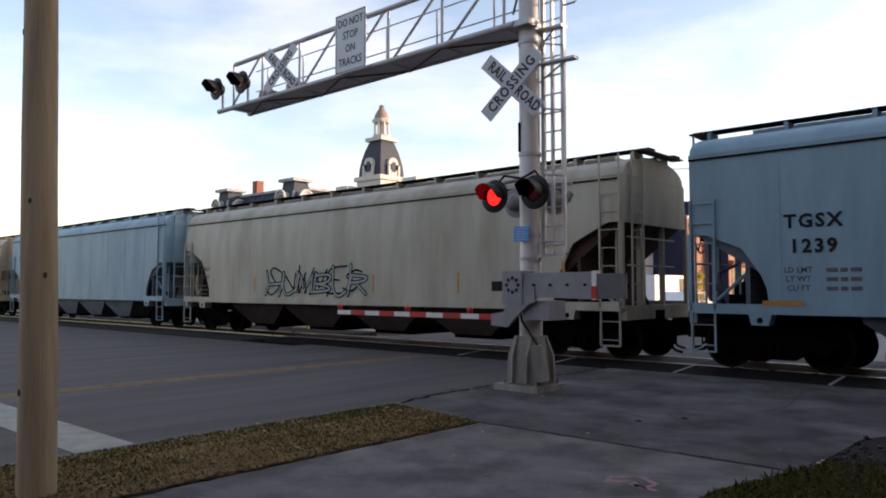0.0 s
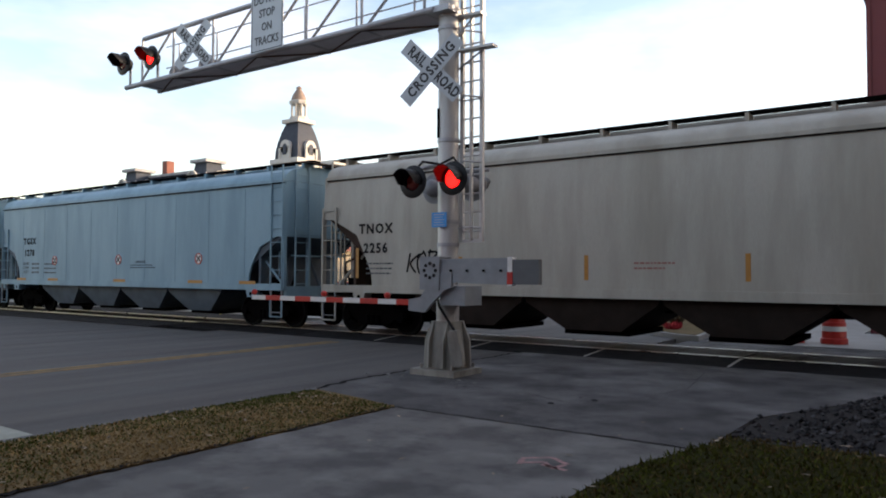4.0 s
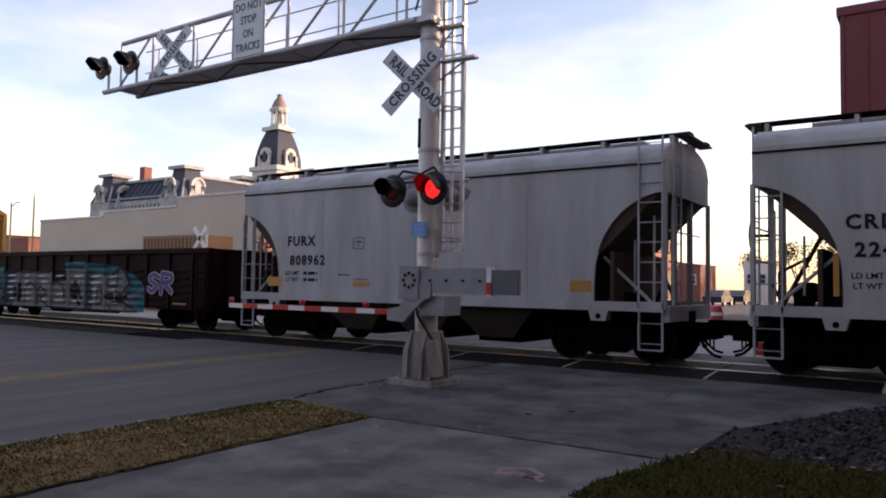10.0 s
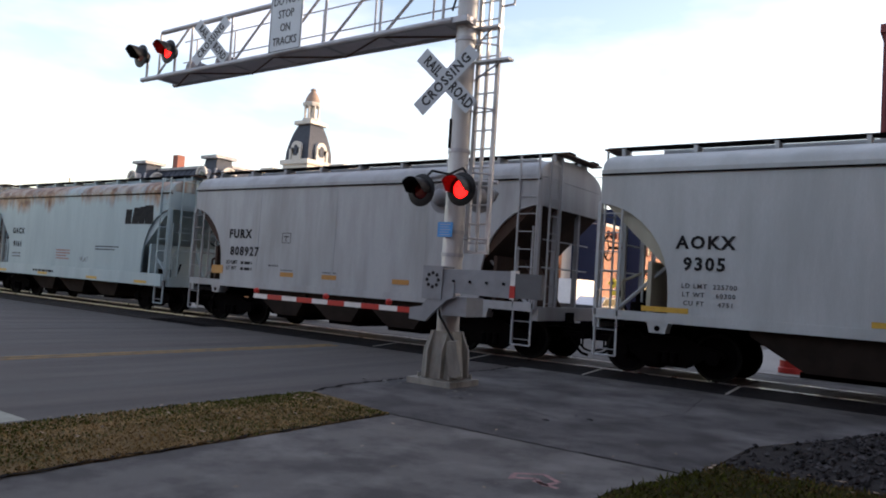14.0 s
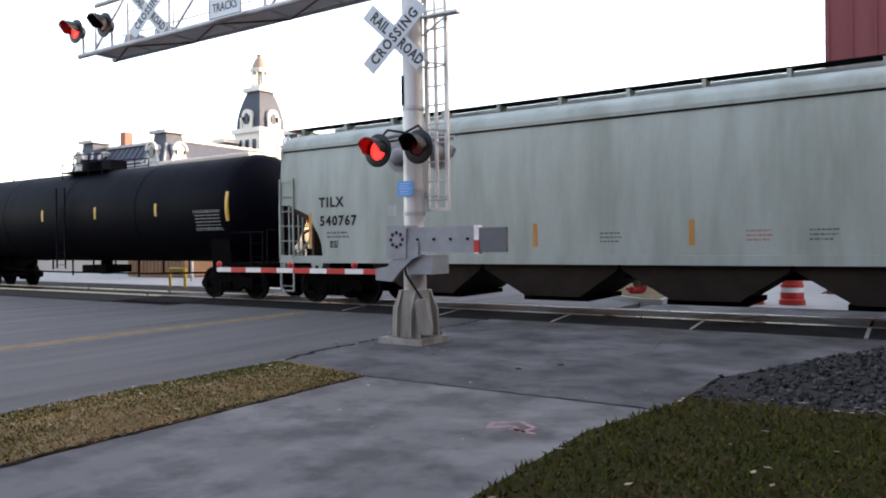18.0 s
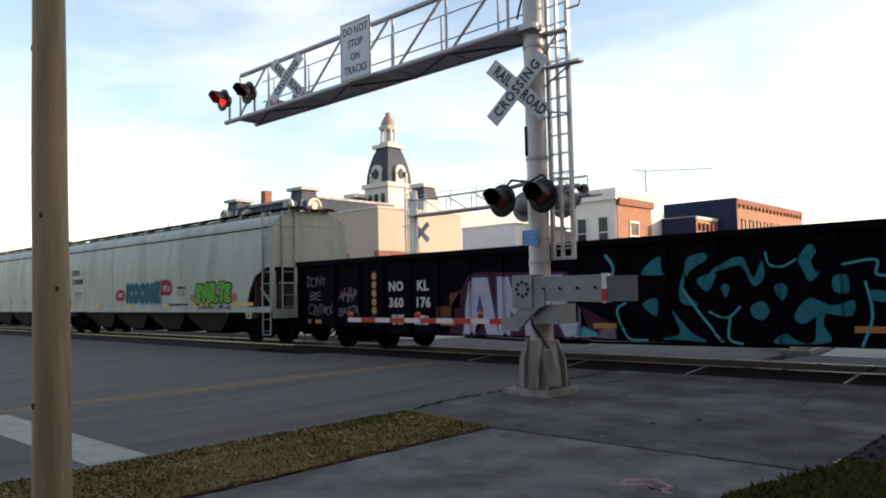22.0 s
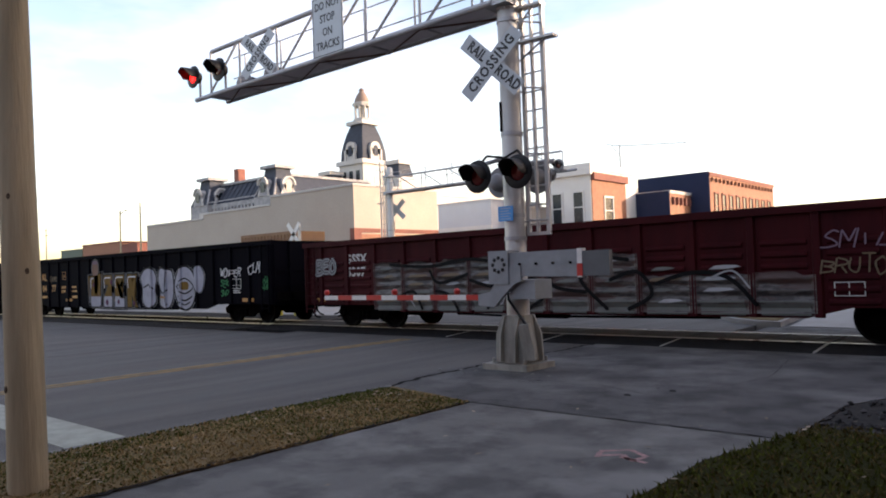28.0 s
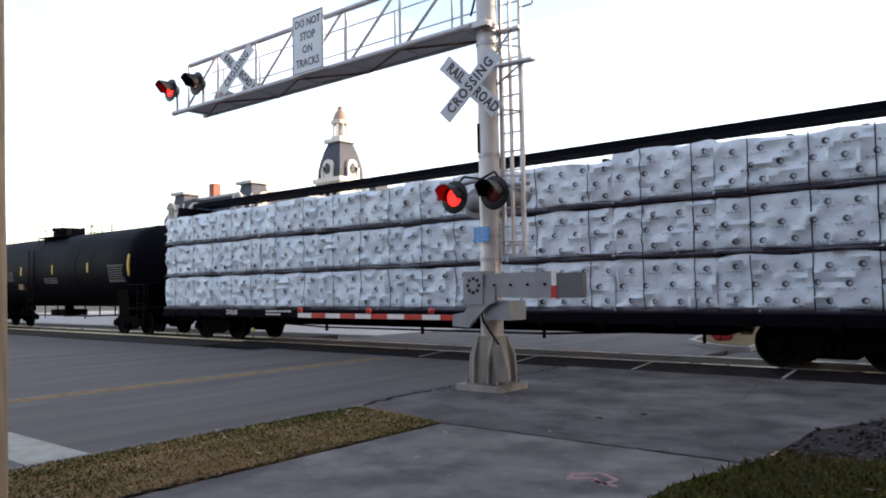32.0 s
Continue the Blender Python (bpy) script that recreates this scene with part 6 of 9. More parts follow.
def ids(a, b, x, za, zb, size=0.36):
    return ((a, x, za, size), (b, x + (len(b) - len(a)) * size * 0.3, zb, size))


def strips(c, xs, z=1.34, w=0.6, h=0.12, y=-1.588, m=None):
    for x in xs:
        part("reflector", box(B(), x, x + w, y, y + 0.008, z, z + h), m or YELLOW, c)


c = hopper(-62.9, 17.7, P_TAN, "tan covered hopper car with dirty sides, rolling on the rails", dark_end=P_TAN, bow=0.1)
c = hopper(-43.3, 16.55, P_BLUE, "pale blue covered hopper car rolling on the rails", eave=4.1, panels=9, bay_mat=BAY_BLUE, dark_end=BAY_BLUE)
c = hopper(-25.16, 17.7, P_CREAM, "cream covered hopper car with black and green graffiti, rolling", bow=0.1, open_top=3.0, cut=1.5, marks=(("FMLX", 1.45, 2.3, 0.2), ("2140", 1.45, 2.02, 0.2)), straps=((0.8, 1.5, 0.55, 0.07), (4.48, 1.5, 0.5, 0.07), (10.17, 1.5, 0.5, 0.07), (13.25, 1.5, 0.5, 0.07), (16.3, 1.6, 0.6, 0.07)))
bars(c, 0.95, 1.6, (1.4, 1.55, 1.7), -1.582, 0.04, FADED_INK)
piece(c, "HUMBUR", 5.1, 9.9, 1.38, 2.25, FLAT, (("pale_green", 0.3), ("black", 0.13), ("silver", 0.07)), "black outlined graffiti letters over pale green", 0.12, 0.2, 3, 0.95)
piece(c, "SNWMES", 5.1, 9.7, 1.42, 2.3, lambda x: FLAT(x) - 0.016, (("black", 0.05),), "", 0.12, 0.2, 4, 0.95)
part("placard", box(B(), 14.3, 14.7, -1.586, -1.58, 1.55, 1.78), INK, c)
for off, num in ((-5.98, "1239"), (11.85, "1278")):
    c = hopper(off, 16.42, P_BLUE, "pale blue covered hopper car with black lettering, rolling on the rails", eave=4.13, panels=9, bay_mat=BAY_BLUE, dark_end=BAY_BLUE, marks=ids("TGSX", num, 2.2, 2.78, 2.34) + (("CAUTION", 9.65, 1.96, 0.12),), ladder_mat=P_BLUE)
    for z, wd in ((1.93, "LD LMT"), (1.77, "LT WT"), (1.61, "CU FT")):
        letters(wd, 0.14, FADED_INK, c, pose(1.95, -1.584, z, 90), bold=0.003)
        bars(c, 2.4, 3.1, (z - 0.04,), -1.582, 0.07, FADED_INK)
        bars(c, 3.35, 4.2, (z - 0.04,), -1.582, 0.05, FADED_INK)
    bars(c, 9.05, 10.6, (1.84, 1.76), -1.582, 0.03, INK)
    for x in (3.85, 8.0, 12.4) if num == "1239" else (4.12, 8.35, 12.7):
        no_entry(c, x, 2.04)
    strips(c, (1.35, 3.75, 8.15, 12.25, 14.65), 1.3, 0.7, 0.09, -1.638, GOLD)
c = hopper(29.77, 17.72, P_IVORY, "ivory covered hopper car with a scrawled tag, rolling", eave=4.06, bow=0.1, open_top=3.0, cut=1.5, marks=ids("TNOX", "2256", 1.8, 2.71, 2.23), straps=((1.2, 1.5, 0.75, 0.09), (4.33, 1.5, 0.5, 0.09), (7.4, 1.5, 0.5, 0.09), (10.5, 1.5, 0.5, 0.09), (13.6, 1.5, 0.5, 0.09), (16.5, 1.5, 0.7, 0.09)))
bars(c, 1.5, 2.6, (1.6, 1.72, 1.84), -1.582, 0.04, FADED_INK)
tag(c, "KOR", 2.8, 3.6, 1.62, 2.32, FLAT, "black", 0.05, 8, 0.2)
bars(c, 8.4, 9.2, (1.72, 1.82), -1.582, 0.035, FADED_RED)

c = lumber_car(49.36, 23.25, P_YELLOW, P_BROWN, "yellow centre-beam car loaded with white-wrapped lumber packs, rolling", 0.18, 11, 0.108, True, True)

STKX, y_at, cuts = gondola(74.18, 16.95, 2.52, P_MAROON, "maroon gondola car with silver and black graffiti, rolling", 13, (("STKX", 2.27, 1.75, 0.3), ("5081", 2.28, 1.47, 0.28)), truck_at=2.0, pressed=True)
for pts in (((2.95, 0.6), (3.05, 1.6), (3.6, 2.0), (4.1, 1.9), (5.1, 2.05), (5.1, 0.6)), ((9.3, 1.7), (9.3, 2.15), (10.0, 2.2), (11.4, 1.95), (12.4, 2.05), (13.3, 1.75), (13.9, 1.4), (13.9, 0.6), (13.2, 0.6), (12.8, 1.8))):
    spray(STKX, pts, y_at, cuts, 0.003, "teal", "dark teal sprayed surround")
for x0, x1, z1, col in ((4.98, 5.82, 1.76, "slate"), (5.82, 8.5, 1.82, "dull_silver"), (8.45, 9.4, 1.5, "dull_silver"), (9.4, 10.58, 1.95, "dull_silver"), (10.58, 11.15, 1.88, "slate")):
    spray(STKX, ((x0, 0.6), (x0, z1 - 0.05), (x0 + 0.2, z1), (x1, z1 + 0.03), (x1, 0.62)), y_at, cuts, 0.005, col, "grey sprayed block over the ribs")
spray(STKX, ((3.02, 0.6), (3.05, 0.95), (3.32, 1.35), (3.22, 1.55), (3.74, 1.86), (4.2, 1.74), (4.62, 1.48), (4.78, 1.2), (5.3, 1.05), (4.88, 0.9), (4.8, 0.62)), y_at, cuts, 0.008, "dull_silver", "silver letter with a stepped edge")
spray(STKX, ((11.0, 0.62), (11.0, 1.6), (11.3, 1.75), (12.2, 1.72), (12.68, 1.94), (13.12, 1.48), (12.85, 1.05), (13.28, 0.66), (13.26, 0.6)), y_at, cuts, 0.008, "dull_silver", "silver letters with a pointed end")
spray(STKX, ((13.0, 1.08), (13.66, 1.3), (13.64, 1.14), (13.1, 1.0)), y_at, cuts, 0.008, "dull_silver", "silver spike")
spray(STKX, ((13.05, 0.95), (13.5, 0.86), (13.5, 0.72), (13.1, 0.85)), y_at, cuts, 0.008, "dull_silver", "silver spike")
for x, z, w, h in ((5.94, 1.1, 0.1, 0.25), (6.25, 1.1, 0.16, 0.36), (10.2, 0.8, 0.11, 0.1), (10.33, 0.98, 0.07, 0.1), (12.0, 1.05, 0.28, 0.12), (12.6, 1.0, 0.3, 0.16), (3.45, 1.28, 0.2, 0.16)):
    spray(STKX, [(x + w * math.cos(i * 0.5236), z + h * math.sin(i * 0.5236)) for i in range(12)], y_at, cuts, 0.014, "black", "black patch in the graffiti")
spray(STKX, ((9.86, 1.55), (10.1, 1.55), (10.1, 1.36), (10.3, 1.36), (10.3, 1.08), (10.1, 1.08), (10.1, 0.9), (9.86, 0.9), (9.86, 1.08), (9.66, 1.08), (9.66, 1.36), (9.86, 1.36)), y_at, cuts, 0.014, "black", "black cross")
for k, (w, pts) in enumerate((
        (0.05, ((3.0, 0.6), (3.03, 0.98), (3.3, 1.35))), (0.05, ((3.2, 1.56), (3.74, 1.88), (4.2, 1.76), (4.64, 1.5), (4.8, 1.18))), (0.05, ((3.75, 1.2), (3.78, 1.42), (4.2, 1.42))),
        (0.07, ((4.75, 1.4), (5.1, 1.08), (5.9, 0.96), (5.2, 0.92), (4.85, 0.66))), (0.06, ((3.9, 0.86), (4.1, 1.02), (4.3, 0.95), (4.32, 0.7), (4.45, 1.02), (4.62, 0.95), (4.7, 0.72))),
        (0.05, ((4.98, 0.62), (4.98, 1.2))), (0.05, ((4.98, 1.5), (5.0, 1.78), (6.6, 1.84), (8.4, 1.84))), (0.05, ((6.7, 0.64), (6.75, 1.2), (7.1, 1.45), (7.5, 1.2), (7.5, 0.7))),
        (0.06, ((7.6, 0.7), (7.7, 1.3), (8.2, 1.1), (7.8, 0.9), (8.3, 0.66))), (0.06, ((8.5, 1.46), (8.95, 1.5), (9.25, 1.3), (9.35, 0.95))), (0.045, ((8.4, 0.62), (10.55, 0.6), (13.6, 0.6))),
        (0.05, ((9.4, 1.7), (9.4, 2.0), (10.5, 1.97))), (0.05, ((11.3, 0.78), (11.38, 1.35), (11.6, 1.2), (11.62, 0.9), (11.35, 0.78))), (0.05, ((11.95, 1.62), (11.95, 1.38), (12.5, 1.4))),
        (0.05, ((12.5, 1.65), (12.4, 1.3), (12.7, 1.15), (13.1, 1.48))), (0.06, ((12.2, 1.75), (12.68, 1.97), (13.15, 1.5))), (0.05, ((12.1, 0.65), (12.1, 0.86), (12.8, 0.88), (13.28, 0.68))))):
    bm = B()
    stroke(bm, pts, w, lambda x, d=0.02 + 0.001 * (k % 4): y_at(x) - d)
    part("graffiti_line", bm, SPRAY["black"], STKX)
rib_paint(STKX, 3.2, 13.1, y_at, cuts, 0.73, 1.1, ("silver", "silver", "chrome", "pale_green"), 5)
piece(STKX, "SR", 14.0, 15.3, 1.2, 1.9, y_at, (("silver", 0.2), ("violet", 0.12)), "pale bubble tag", 0.08, 0.05, 23, 0.8)
tag(STKX, "WASEU", 1.85, 3.0, 0.98, 1.3, y_at, "grey", 0.03, 24)
tag(STKX, "KLY", 0.9, 1.35, 1.1, 1.3, y_at, "silver", 0.025, 25)

HOP = dict(bays=3, cut=1.2, truck_at=1.35)
for off, num, ln in ((92.57, "808962", 11.65), (132.66, "808927", 11.9)):
    c = hopper(off, ln, P_GREY_B, "pale grey covered hopper car with black lettering, rolling", eave=4.02, panels=3, marks=ids("FURX", num, 2.2, 2.66, 2.16, 0.38), **HOP)
    strips(c, (1.0,), 1.5, 0.52, 0.24, m=GOLD)
    strips(c, (4.0, 5.6, 8.0), 1.52, 0.52, 0.12, m=GOLD)
    strips(c, (ln - 1.9,), 1.5, 0.45, 0.22, m=GOLD)
    for z, wd in ((1.84, "LD LMT"), (1.67, "LT WT")):
        letters(wd, 0.15, INK, c, pose(1.9, -1.584, z, 90), bold=0.003)
        bars(c, 2.3, 2.9, (z - 0.04,), -1.582, 0.08, INK)
    for x in (4.0, 5.62):
        bars(c, x, x + 0.65, (1.6, 1.68), -1.582, 0.03, FADED_INK)
    bars(c, 3.5, 4.0, (1.78,), -1.582, 0.05, FADED_INK)
    bm = B()
    for a in ((3.98, 4.32, 2.44, 2.455), (3.98, 4.32, 2.705, 2.72), (3.98, 3.995, 2.455, 2.705), (4.305, 4.32, 2.455, 2.705)):
        box(bm, a[0], a[1], -1.584, -1.58, a[2], a[3])
    box(bm, 4.06, 4.24, -1.584, -1.58, 2.6, 2.63)
    part("stencil_frame", bm, INK, c, "thin black stencilled frame")
    letters("C", 0.13, INK, c, pose(4.15, -1.584, 2.53, 90))
c = hopper(105.78, 11.92, P_GREY, "pale grey covered hopper car with black tags, rolling", eave=4.05, marks=ids("CRDX", "22499", 1.95, 2.72, 2.26), straps=((1.3, 1.5, 0.7, 0.09), (4.7, 1.5, 0.5, 0.09), (7.0, 1.5, 0.5, 0.09), (10.45, 1.5, 0.7, 0.09)), **HOP)
for z, wd in ((1.84, "LD LMT"), (1.67, "LT WT")):
    letters(wd, 0.14, INK, c, pose(1.75, -1.584, z, 90), bold=0.002)
    bars(c, 2.15, 2.65, (z - 0.04,), -1.582, 0.07, FADED_INK)
no_entry(c, 7.35, 2.66)
bars(c, 9.7, 10.2, (1.55, 1.63, 1.71), -1.582, 0.03, FADED_INK)
tag(c, "CAVE", 10.7, 11.6, 3.42, 3.7, FLAT, "black", 0.06, 31, 0.3)
tag(c, "MAN", 10.85, 11.5, 3.12, 3.38, FLAT, "black", 0.055, 33, 0.3)
bars(c, 5.4, 7.4, (1.2,), -1.64, 0.06, INK)
for x in (8.72, 8.96):
    part("placard", box(B(), x, x + 0.21, -1.586, -1.58, 1.5, 1.72), INK, c)
bm = B()
for a in ((4.0, 4.34, 2.44, 2.455), (4.0, 4.34, 2.705, 2.72), (4.0, 4.015, 2.455, 2.705), (4.325, 4.34, 2.455, 2.705)):
    box(bm, a[0], a[1], -1.584, -1.58, a[2], a[3])
part("stencil_frame", bm, INK, c, "thin black stencilled frame")
letters("C", 0.13, INK, c, pose(4.17, -1.584, 2.53, 90))

c = hopper(119.15, 12.17, P_RUSTWHITE, "pale blue-white covered hopper car with rust runs, rolling", eave=3.98, marks=ids("GACX", "9161", 2.1, 2.62, 2.10, 0.33), dark_end=P_RUSTWHITE, side_mat=P_RUSTSIDE, **HOP)
bars(c, 1.7, 2.5, (1.6, 1.72), -1.582, 0.05, FADED_INK)
bars(c, 7.9, 9.4, (2.02, 2.12), -1.582, 0.04, INK)
bars(c, 5.2, 6.2, (1.62, 1.72, 1.82, 1.92), -1.582, 0.05, FADED_RED)
tag(c, "VLAI", 6.9, 7.5, 1.58, 1.76, FLAT, "grey", 0.025, 35)
# the owner's emblem as plain slanted shapes
bm = B()
for x0, x1, top, skew in ((9.65, 10.0, 3.42, 0.03), (10.03, 10.4, 3.48, 0.12), (10.43, 10.78, 3.51, 0.05), (10.82, 11.29, 3.55, -0.05)):
    prism(bm, ((x0, 2.93), (x1, 2.93), (x1 + skew, top), (x0 + skew, top)), "y", -1.588, -1.58)
part("painted_emblem", bm, INK, c, "bold black painted emblem")
part("skirt", box(B(), 0.1, 12.07, -1.66, -1.6, 0.95, 1.34), P_RUSTWHITE, c)
strips(c, (0.8, 4.1, 7.6, 10.6), 1.0, 0.7, 0.09, -1.668)
bars(c, 3.7, 5.4, (1.1,), -1.662, 0.08, INK)

c = hopper(145.96, 15.16, P_SILVER, "silver-grey covered hopper car with black lettering, rolling", eave=4.05, bays=3, marks=ids("AOKX", "9305", 2.1, 2.66, 2.26) + (("LD LMT  225700", 2.2, 1.86, 0.13), ("LT WT    60300", 2.2, 1.7, 0.13), ("CU FT     4751", 2.2, 1.54, 0.13)), dark_end=P_CREAM)
strips(c, (0.95, 4.8, 8.6, 12.0), 1.34, 0.9, 0.1)

c = tank_car(162.1, 18.9, "glossy black tank car with amber markings, rolling on the rails", (("GTLX 072", 3.7, 2.2, 0.32, GOLD),), (0.6, 18.05), ((16.0, 17.15, 2.05, 2.6, True),))

c = hopper(181.6, 18.05, P_GREEN, "grey-green covered hopper car with amber strips, rolling", eave=4.05, bow=0.1, marks=ids("TILX", "540767", 1.75, 2.63, 2.17), straps=((1.05, 1.5, 0.9, 0.1), (4.24, 1.5, 0.48, 0.1), (7.3, 1.5, 0.48, 0.1), (10.46, 1.5, 0.48, 0.1), (13.56, 1.5, 0.48, 0.1), (16.69, 1.5, 0.7, 0.1)))
bars(c, 1.6, 2.3, (1.76, 1.86), -1.582, 0.05, FADED_INK)
bars(c, 1.7, 2.0, (1.52, 1.58, 1.64), -1.582, 0.045, INK)
for x, m in ((8.7, FADED_INK), (11.4, FADED_RED), (12.4, FADED_INK), (14.4, FADED_INK)):
    bars(c, x, x + 0.45, (1.58, 1.66, 1.74), -1.582, 0.03, m)
part("stencil_frame", box(B(), 3.5, 3.75, -1.584, -1.58, 2.25, 2.5), P_GREY, c)

c = hopper(201.15, 17.98, P_GREEN, "grey-green covered hopper car with turquoise and green graffiti, rolling", eave=3.98, panels=5, bow=0.1, marks=ids("CEFX", "320380", 2.0, 2.94, 2.53) + (("LD LMT 223200", 2.3, 2.0, 0.11), ("LT WT   62800", 2.3, 1.86, 0.11), ("CU FT    5652", 2.3, 1.72, 0.11)))
strips(c, (1.4, 4.2, 7.4, 10.6), 1.36, 0.5, 0.1)
strips(c, (13.0, 15.6), 1.36, 1.3, 0.12)
piece(c, "@", 6.35, 7.3, 1.6, 2.1, FLAT, (("red", 0.46),), "red bubble", 0.05, 0, 40)
piece(c, "@", 10.3, 11.2, 1.85, 2.3, FLAT, (("red", 0.6),), "red bubble", 0.05, 0, 42, 1.0)
tag(c, "MSC", 6.6, 7.1, 1.75, 1.97, lambda x: FLAT(x) - 0.006, "white", 0.025, 44)
tag(c, "NOS", 10.6, 11.2, 1.95, 2.2, lambda x: FLAT(x) - 0.006, "white", 0.025, 45)
piece(c, "KOONE", 7.4, 10.4, 1.62, 2.2, lambda x: FLAT(x) - 0.007, (("pale_turquoise", 0.4), ("teal", 0.31)), "turquoise bubble letters", 0.03, 0.03, 41, 0.7)
bars(c, 11.7, 12.4, (1.76, 1.84, 1.92), -1.582, 0.03, FADED_INK)
letters("WARNING", 0.13, INK, c, pose(12.05, -1.59, 2.06, 90), bold=0.003)
letters("DO NOT HAMMER ON CAR", 0.12, INK, c, pose(11.8, -1.59, 1.42, 90), bold=0.003)
piece(c, "-", 12.75, 15.9, 1.4, 1.9, FLAT, (("orange", 0.3),), "orange glow", 0.02, 0, 46, 0.95)
piece(c, "SVULTE", 13.1, 15.55, 1.55, 2.1, lambda x: FLAT(x) - 0.007, (("black", 0.32), ("green", 0.21), ("deep_green", 0.05)), "green bubble letters with black outline", 0.04, 0.02, 43, 0.66)
tag(c, "DERK SUK", 13.4, 15.7, 1.25, 1.4, lambda x: -1.645, "black", 0.03, 47)

NO = lambda a, b, x0, x1, z0=1.84, z1=1.40, sz=0.36: (("NO", x0, z0, sz), ("KL", x1, z0, sz), (a, x0, z1, sz), (b, x1, z1, sz))
NA, y_at, cuts = gondola(220.5, 21.0, 2.66, P_BLACKCAR, "black gondola car with lilac and teal graffiti, rolling", 15, NO("360", "176", 4.39, 5.4) + (("LD LMT", 4.45, 1.03, 0.13), ("LT WT", 4.45, 0.87, 0.13)), truck_at=2.3, pitch=1.04, first=0.75)
bars(NA, 5.1, 5.6, (0.83, 0.99), -1.525, 0.08, CHALK)
for a, b, z in ((5.95, 6.5, 1.15), (6.35, 6.7, 1.45)):
    panel(NA, a, b, z - 0.18, z + 0.18, y_at, SPRAY["rust"], "faded red patch", 3)
tag(NA, "DONT", 0.45, 1.35, 1.9, 2.25, y_at, "dusty_pink", 0.035, 50)
tag(NA, "BE", 0.6, 1.1, 1.5, 1.8, y_at, "dusty_pink", 0.035, 51)
tag(NA, "CONTROL", 0.45, 1.75, 1.05, 1.4, y_at, "dusty_pink", 0.03, 52)
tag(NA, "AHAR", 1.95, 2.8, 1.45, 1.9, y_at, "dusty_pink", 0.035, 53)
tag(NA, "BASTA", 1.95, 2.9, 1.05, 1.35, y_at, "dusty_pink", 0.035, 55)
piece(NA, "-", 1.95, 2.9, 1.55, 1.75, y_at, (("pink", 0.05),), "", 0.02)
st = part("amber_stencil", box(B(), 3.42, 3.6, -1.526, -1.52, 1.05, 2.3), BLACK, NA)
for k in range(5):
    part("amber_disc", lathe(B(), ((0.1, 0.0), (0.1, 0.004), (0.001, 0.006)), (3.51, -1.532, 1.2 + 0.24 * k), 12, "y"), GOLD, NA)
spray(NA, ((6.3, 0.6), (6.5, 1.0), (6.45, 1.4), (7.0, 2.0), (7.2, 2.14), (9.9, 2.04), (10.15, 1.7), (10.1, 1.35), (11.1, 0.85), (11.1, 0.6)), y_at, cuts, 0.003, "wine", "wine-coloured sprayed surround")
for ch, a, b in (("A", 6.85, 7.85), ("M", 7.9, 9.05), ("R", 9.15, 10.0)):
    block_letter(NA, ch, a, b, 0.62, 2.0, y_at, cuts, "lilac", "black", "violet", 0.03, "violet")
spray(NA, ((8.28, 1.15), (8.45, 0.8), (8.62, 1.15), (8.5, 1.1)), y_at, cuts, 0.016, "pink", "pink wedge")
spray(NA, ((10.1, 0.64), (10.6, 0.64), (10.6, 0.72), (10.15, 0.9)), y_at, cuts, 0.016, "turquoise", "turquoise fade")
spray(NA, ((10.6, 0.62), (11.05, 0.6), (11.02, 0.84), (10.7, 0.8)), y_at, cuts, 0.016, "dusty_pink", "dusty pink patch")
for pts in (((11.66, 1.94), (11.84, 2.16), (12.11, 2.28), (12.07, 2.03), (12.2, 1.92), (11.95, 1.9)), ((12.58, 1.95), (12.66, 2.22), (13.0, 2.3), (13.03, 2.16), (12.74, 2.0), (12.58, 1.75), (12.6, 1.55), (12.84, 1.3), (12.5, 1.35), (12.48, 1.7)),
            ((11.67, 1.32), (11.98, 1.44), (11.96, 1.08)), ((12.83, 1.8), (13.24, 1.9), (13.03, 1.56)), ((13.3, 1.62), (13.37, 1.7), (13.46, 1.62), (13.38, 1.44)),
            ((13.05, 1.88), (13.44, 2.13), (13.73, 2.18), (13.9, 1.8), (14.07, 2.11), (14.1, 1.8), (13.9, 1.65), (13.7, 2.02), (13.4, 1.98)), ((14.29, 1.62), (14.42, 1.68), (14.5, 1.55), (14.39, 1.36)),
            ((13.85, 1.28), (14.06, 1.36), (14.17, 1.19), (14.04, 1.02), (13.86, 1.1)), ((14.59, 1.1), (14.84, 1.41), (15.23, 1.28), (15.55, 1.37), (15.5, 1.1), (15.07, 1.14), (14.73, 0.96)),
            ((14.7, 2.1), (14.88, 2.36), (15.0, 2.22), (14.9, 2.03), (15.03, 1.85), (14.87, 1.7), (14.77, 1.9)), ((15.26, 1.76), (15.46, 1.8), (15.48, 1.5), (15.27, 1.53)), ((15.79, 1.53), (16.05, 1.5), (16.04, 1.34), (15.8, 1.38)),
            ((14.24, 0.62), (14.42, 0.78), (14.67, 0.64), (14.9, 0.66), (14.96, 1.1), (15.1, 1.12), (15.06, 0.95), (15.17, 0.66), (14.6, 0.6)), ((12.29, 1.2), (12.5, 0.98), (12.7, 0.76), (12.98, 0.6), (12.5, 0.62), (12.1, 0.64), (12.45, 0.76))):
    spray(NA, pts, y_at, cuts, 0.006, "sea_green", "teal sprayed flame", True)
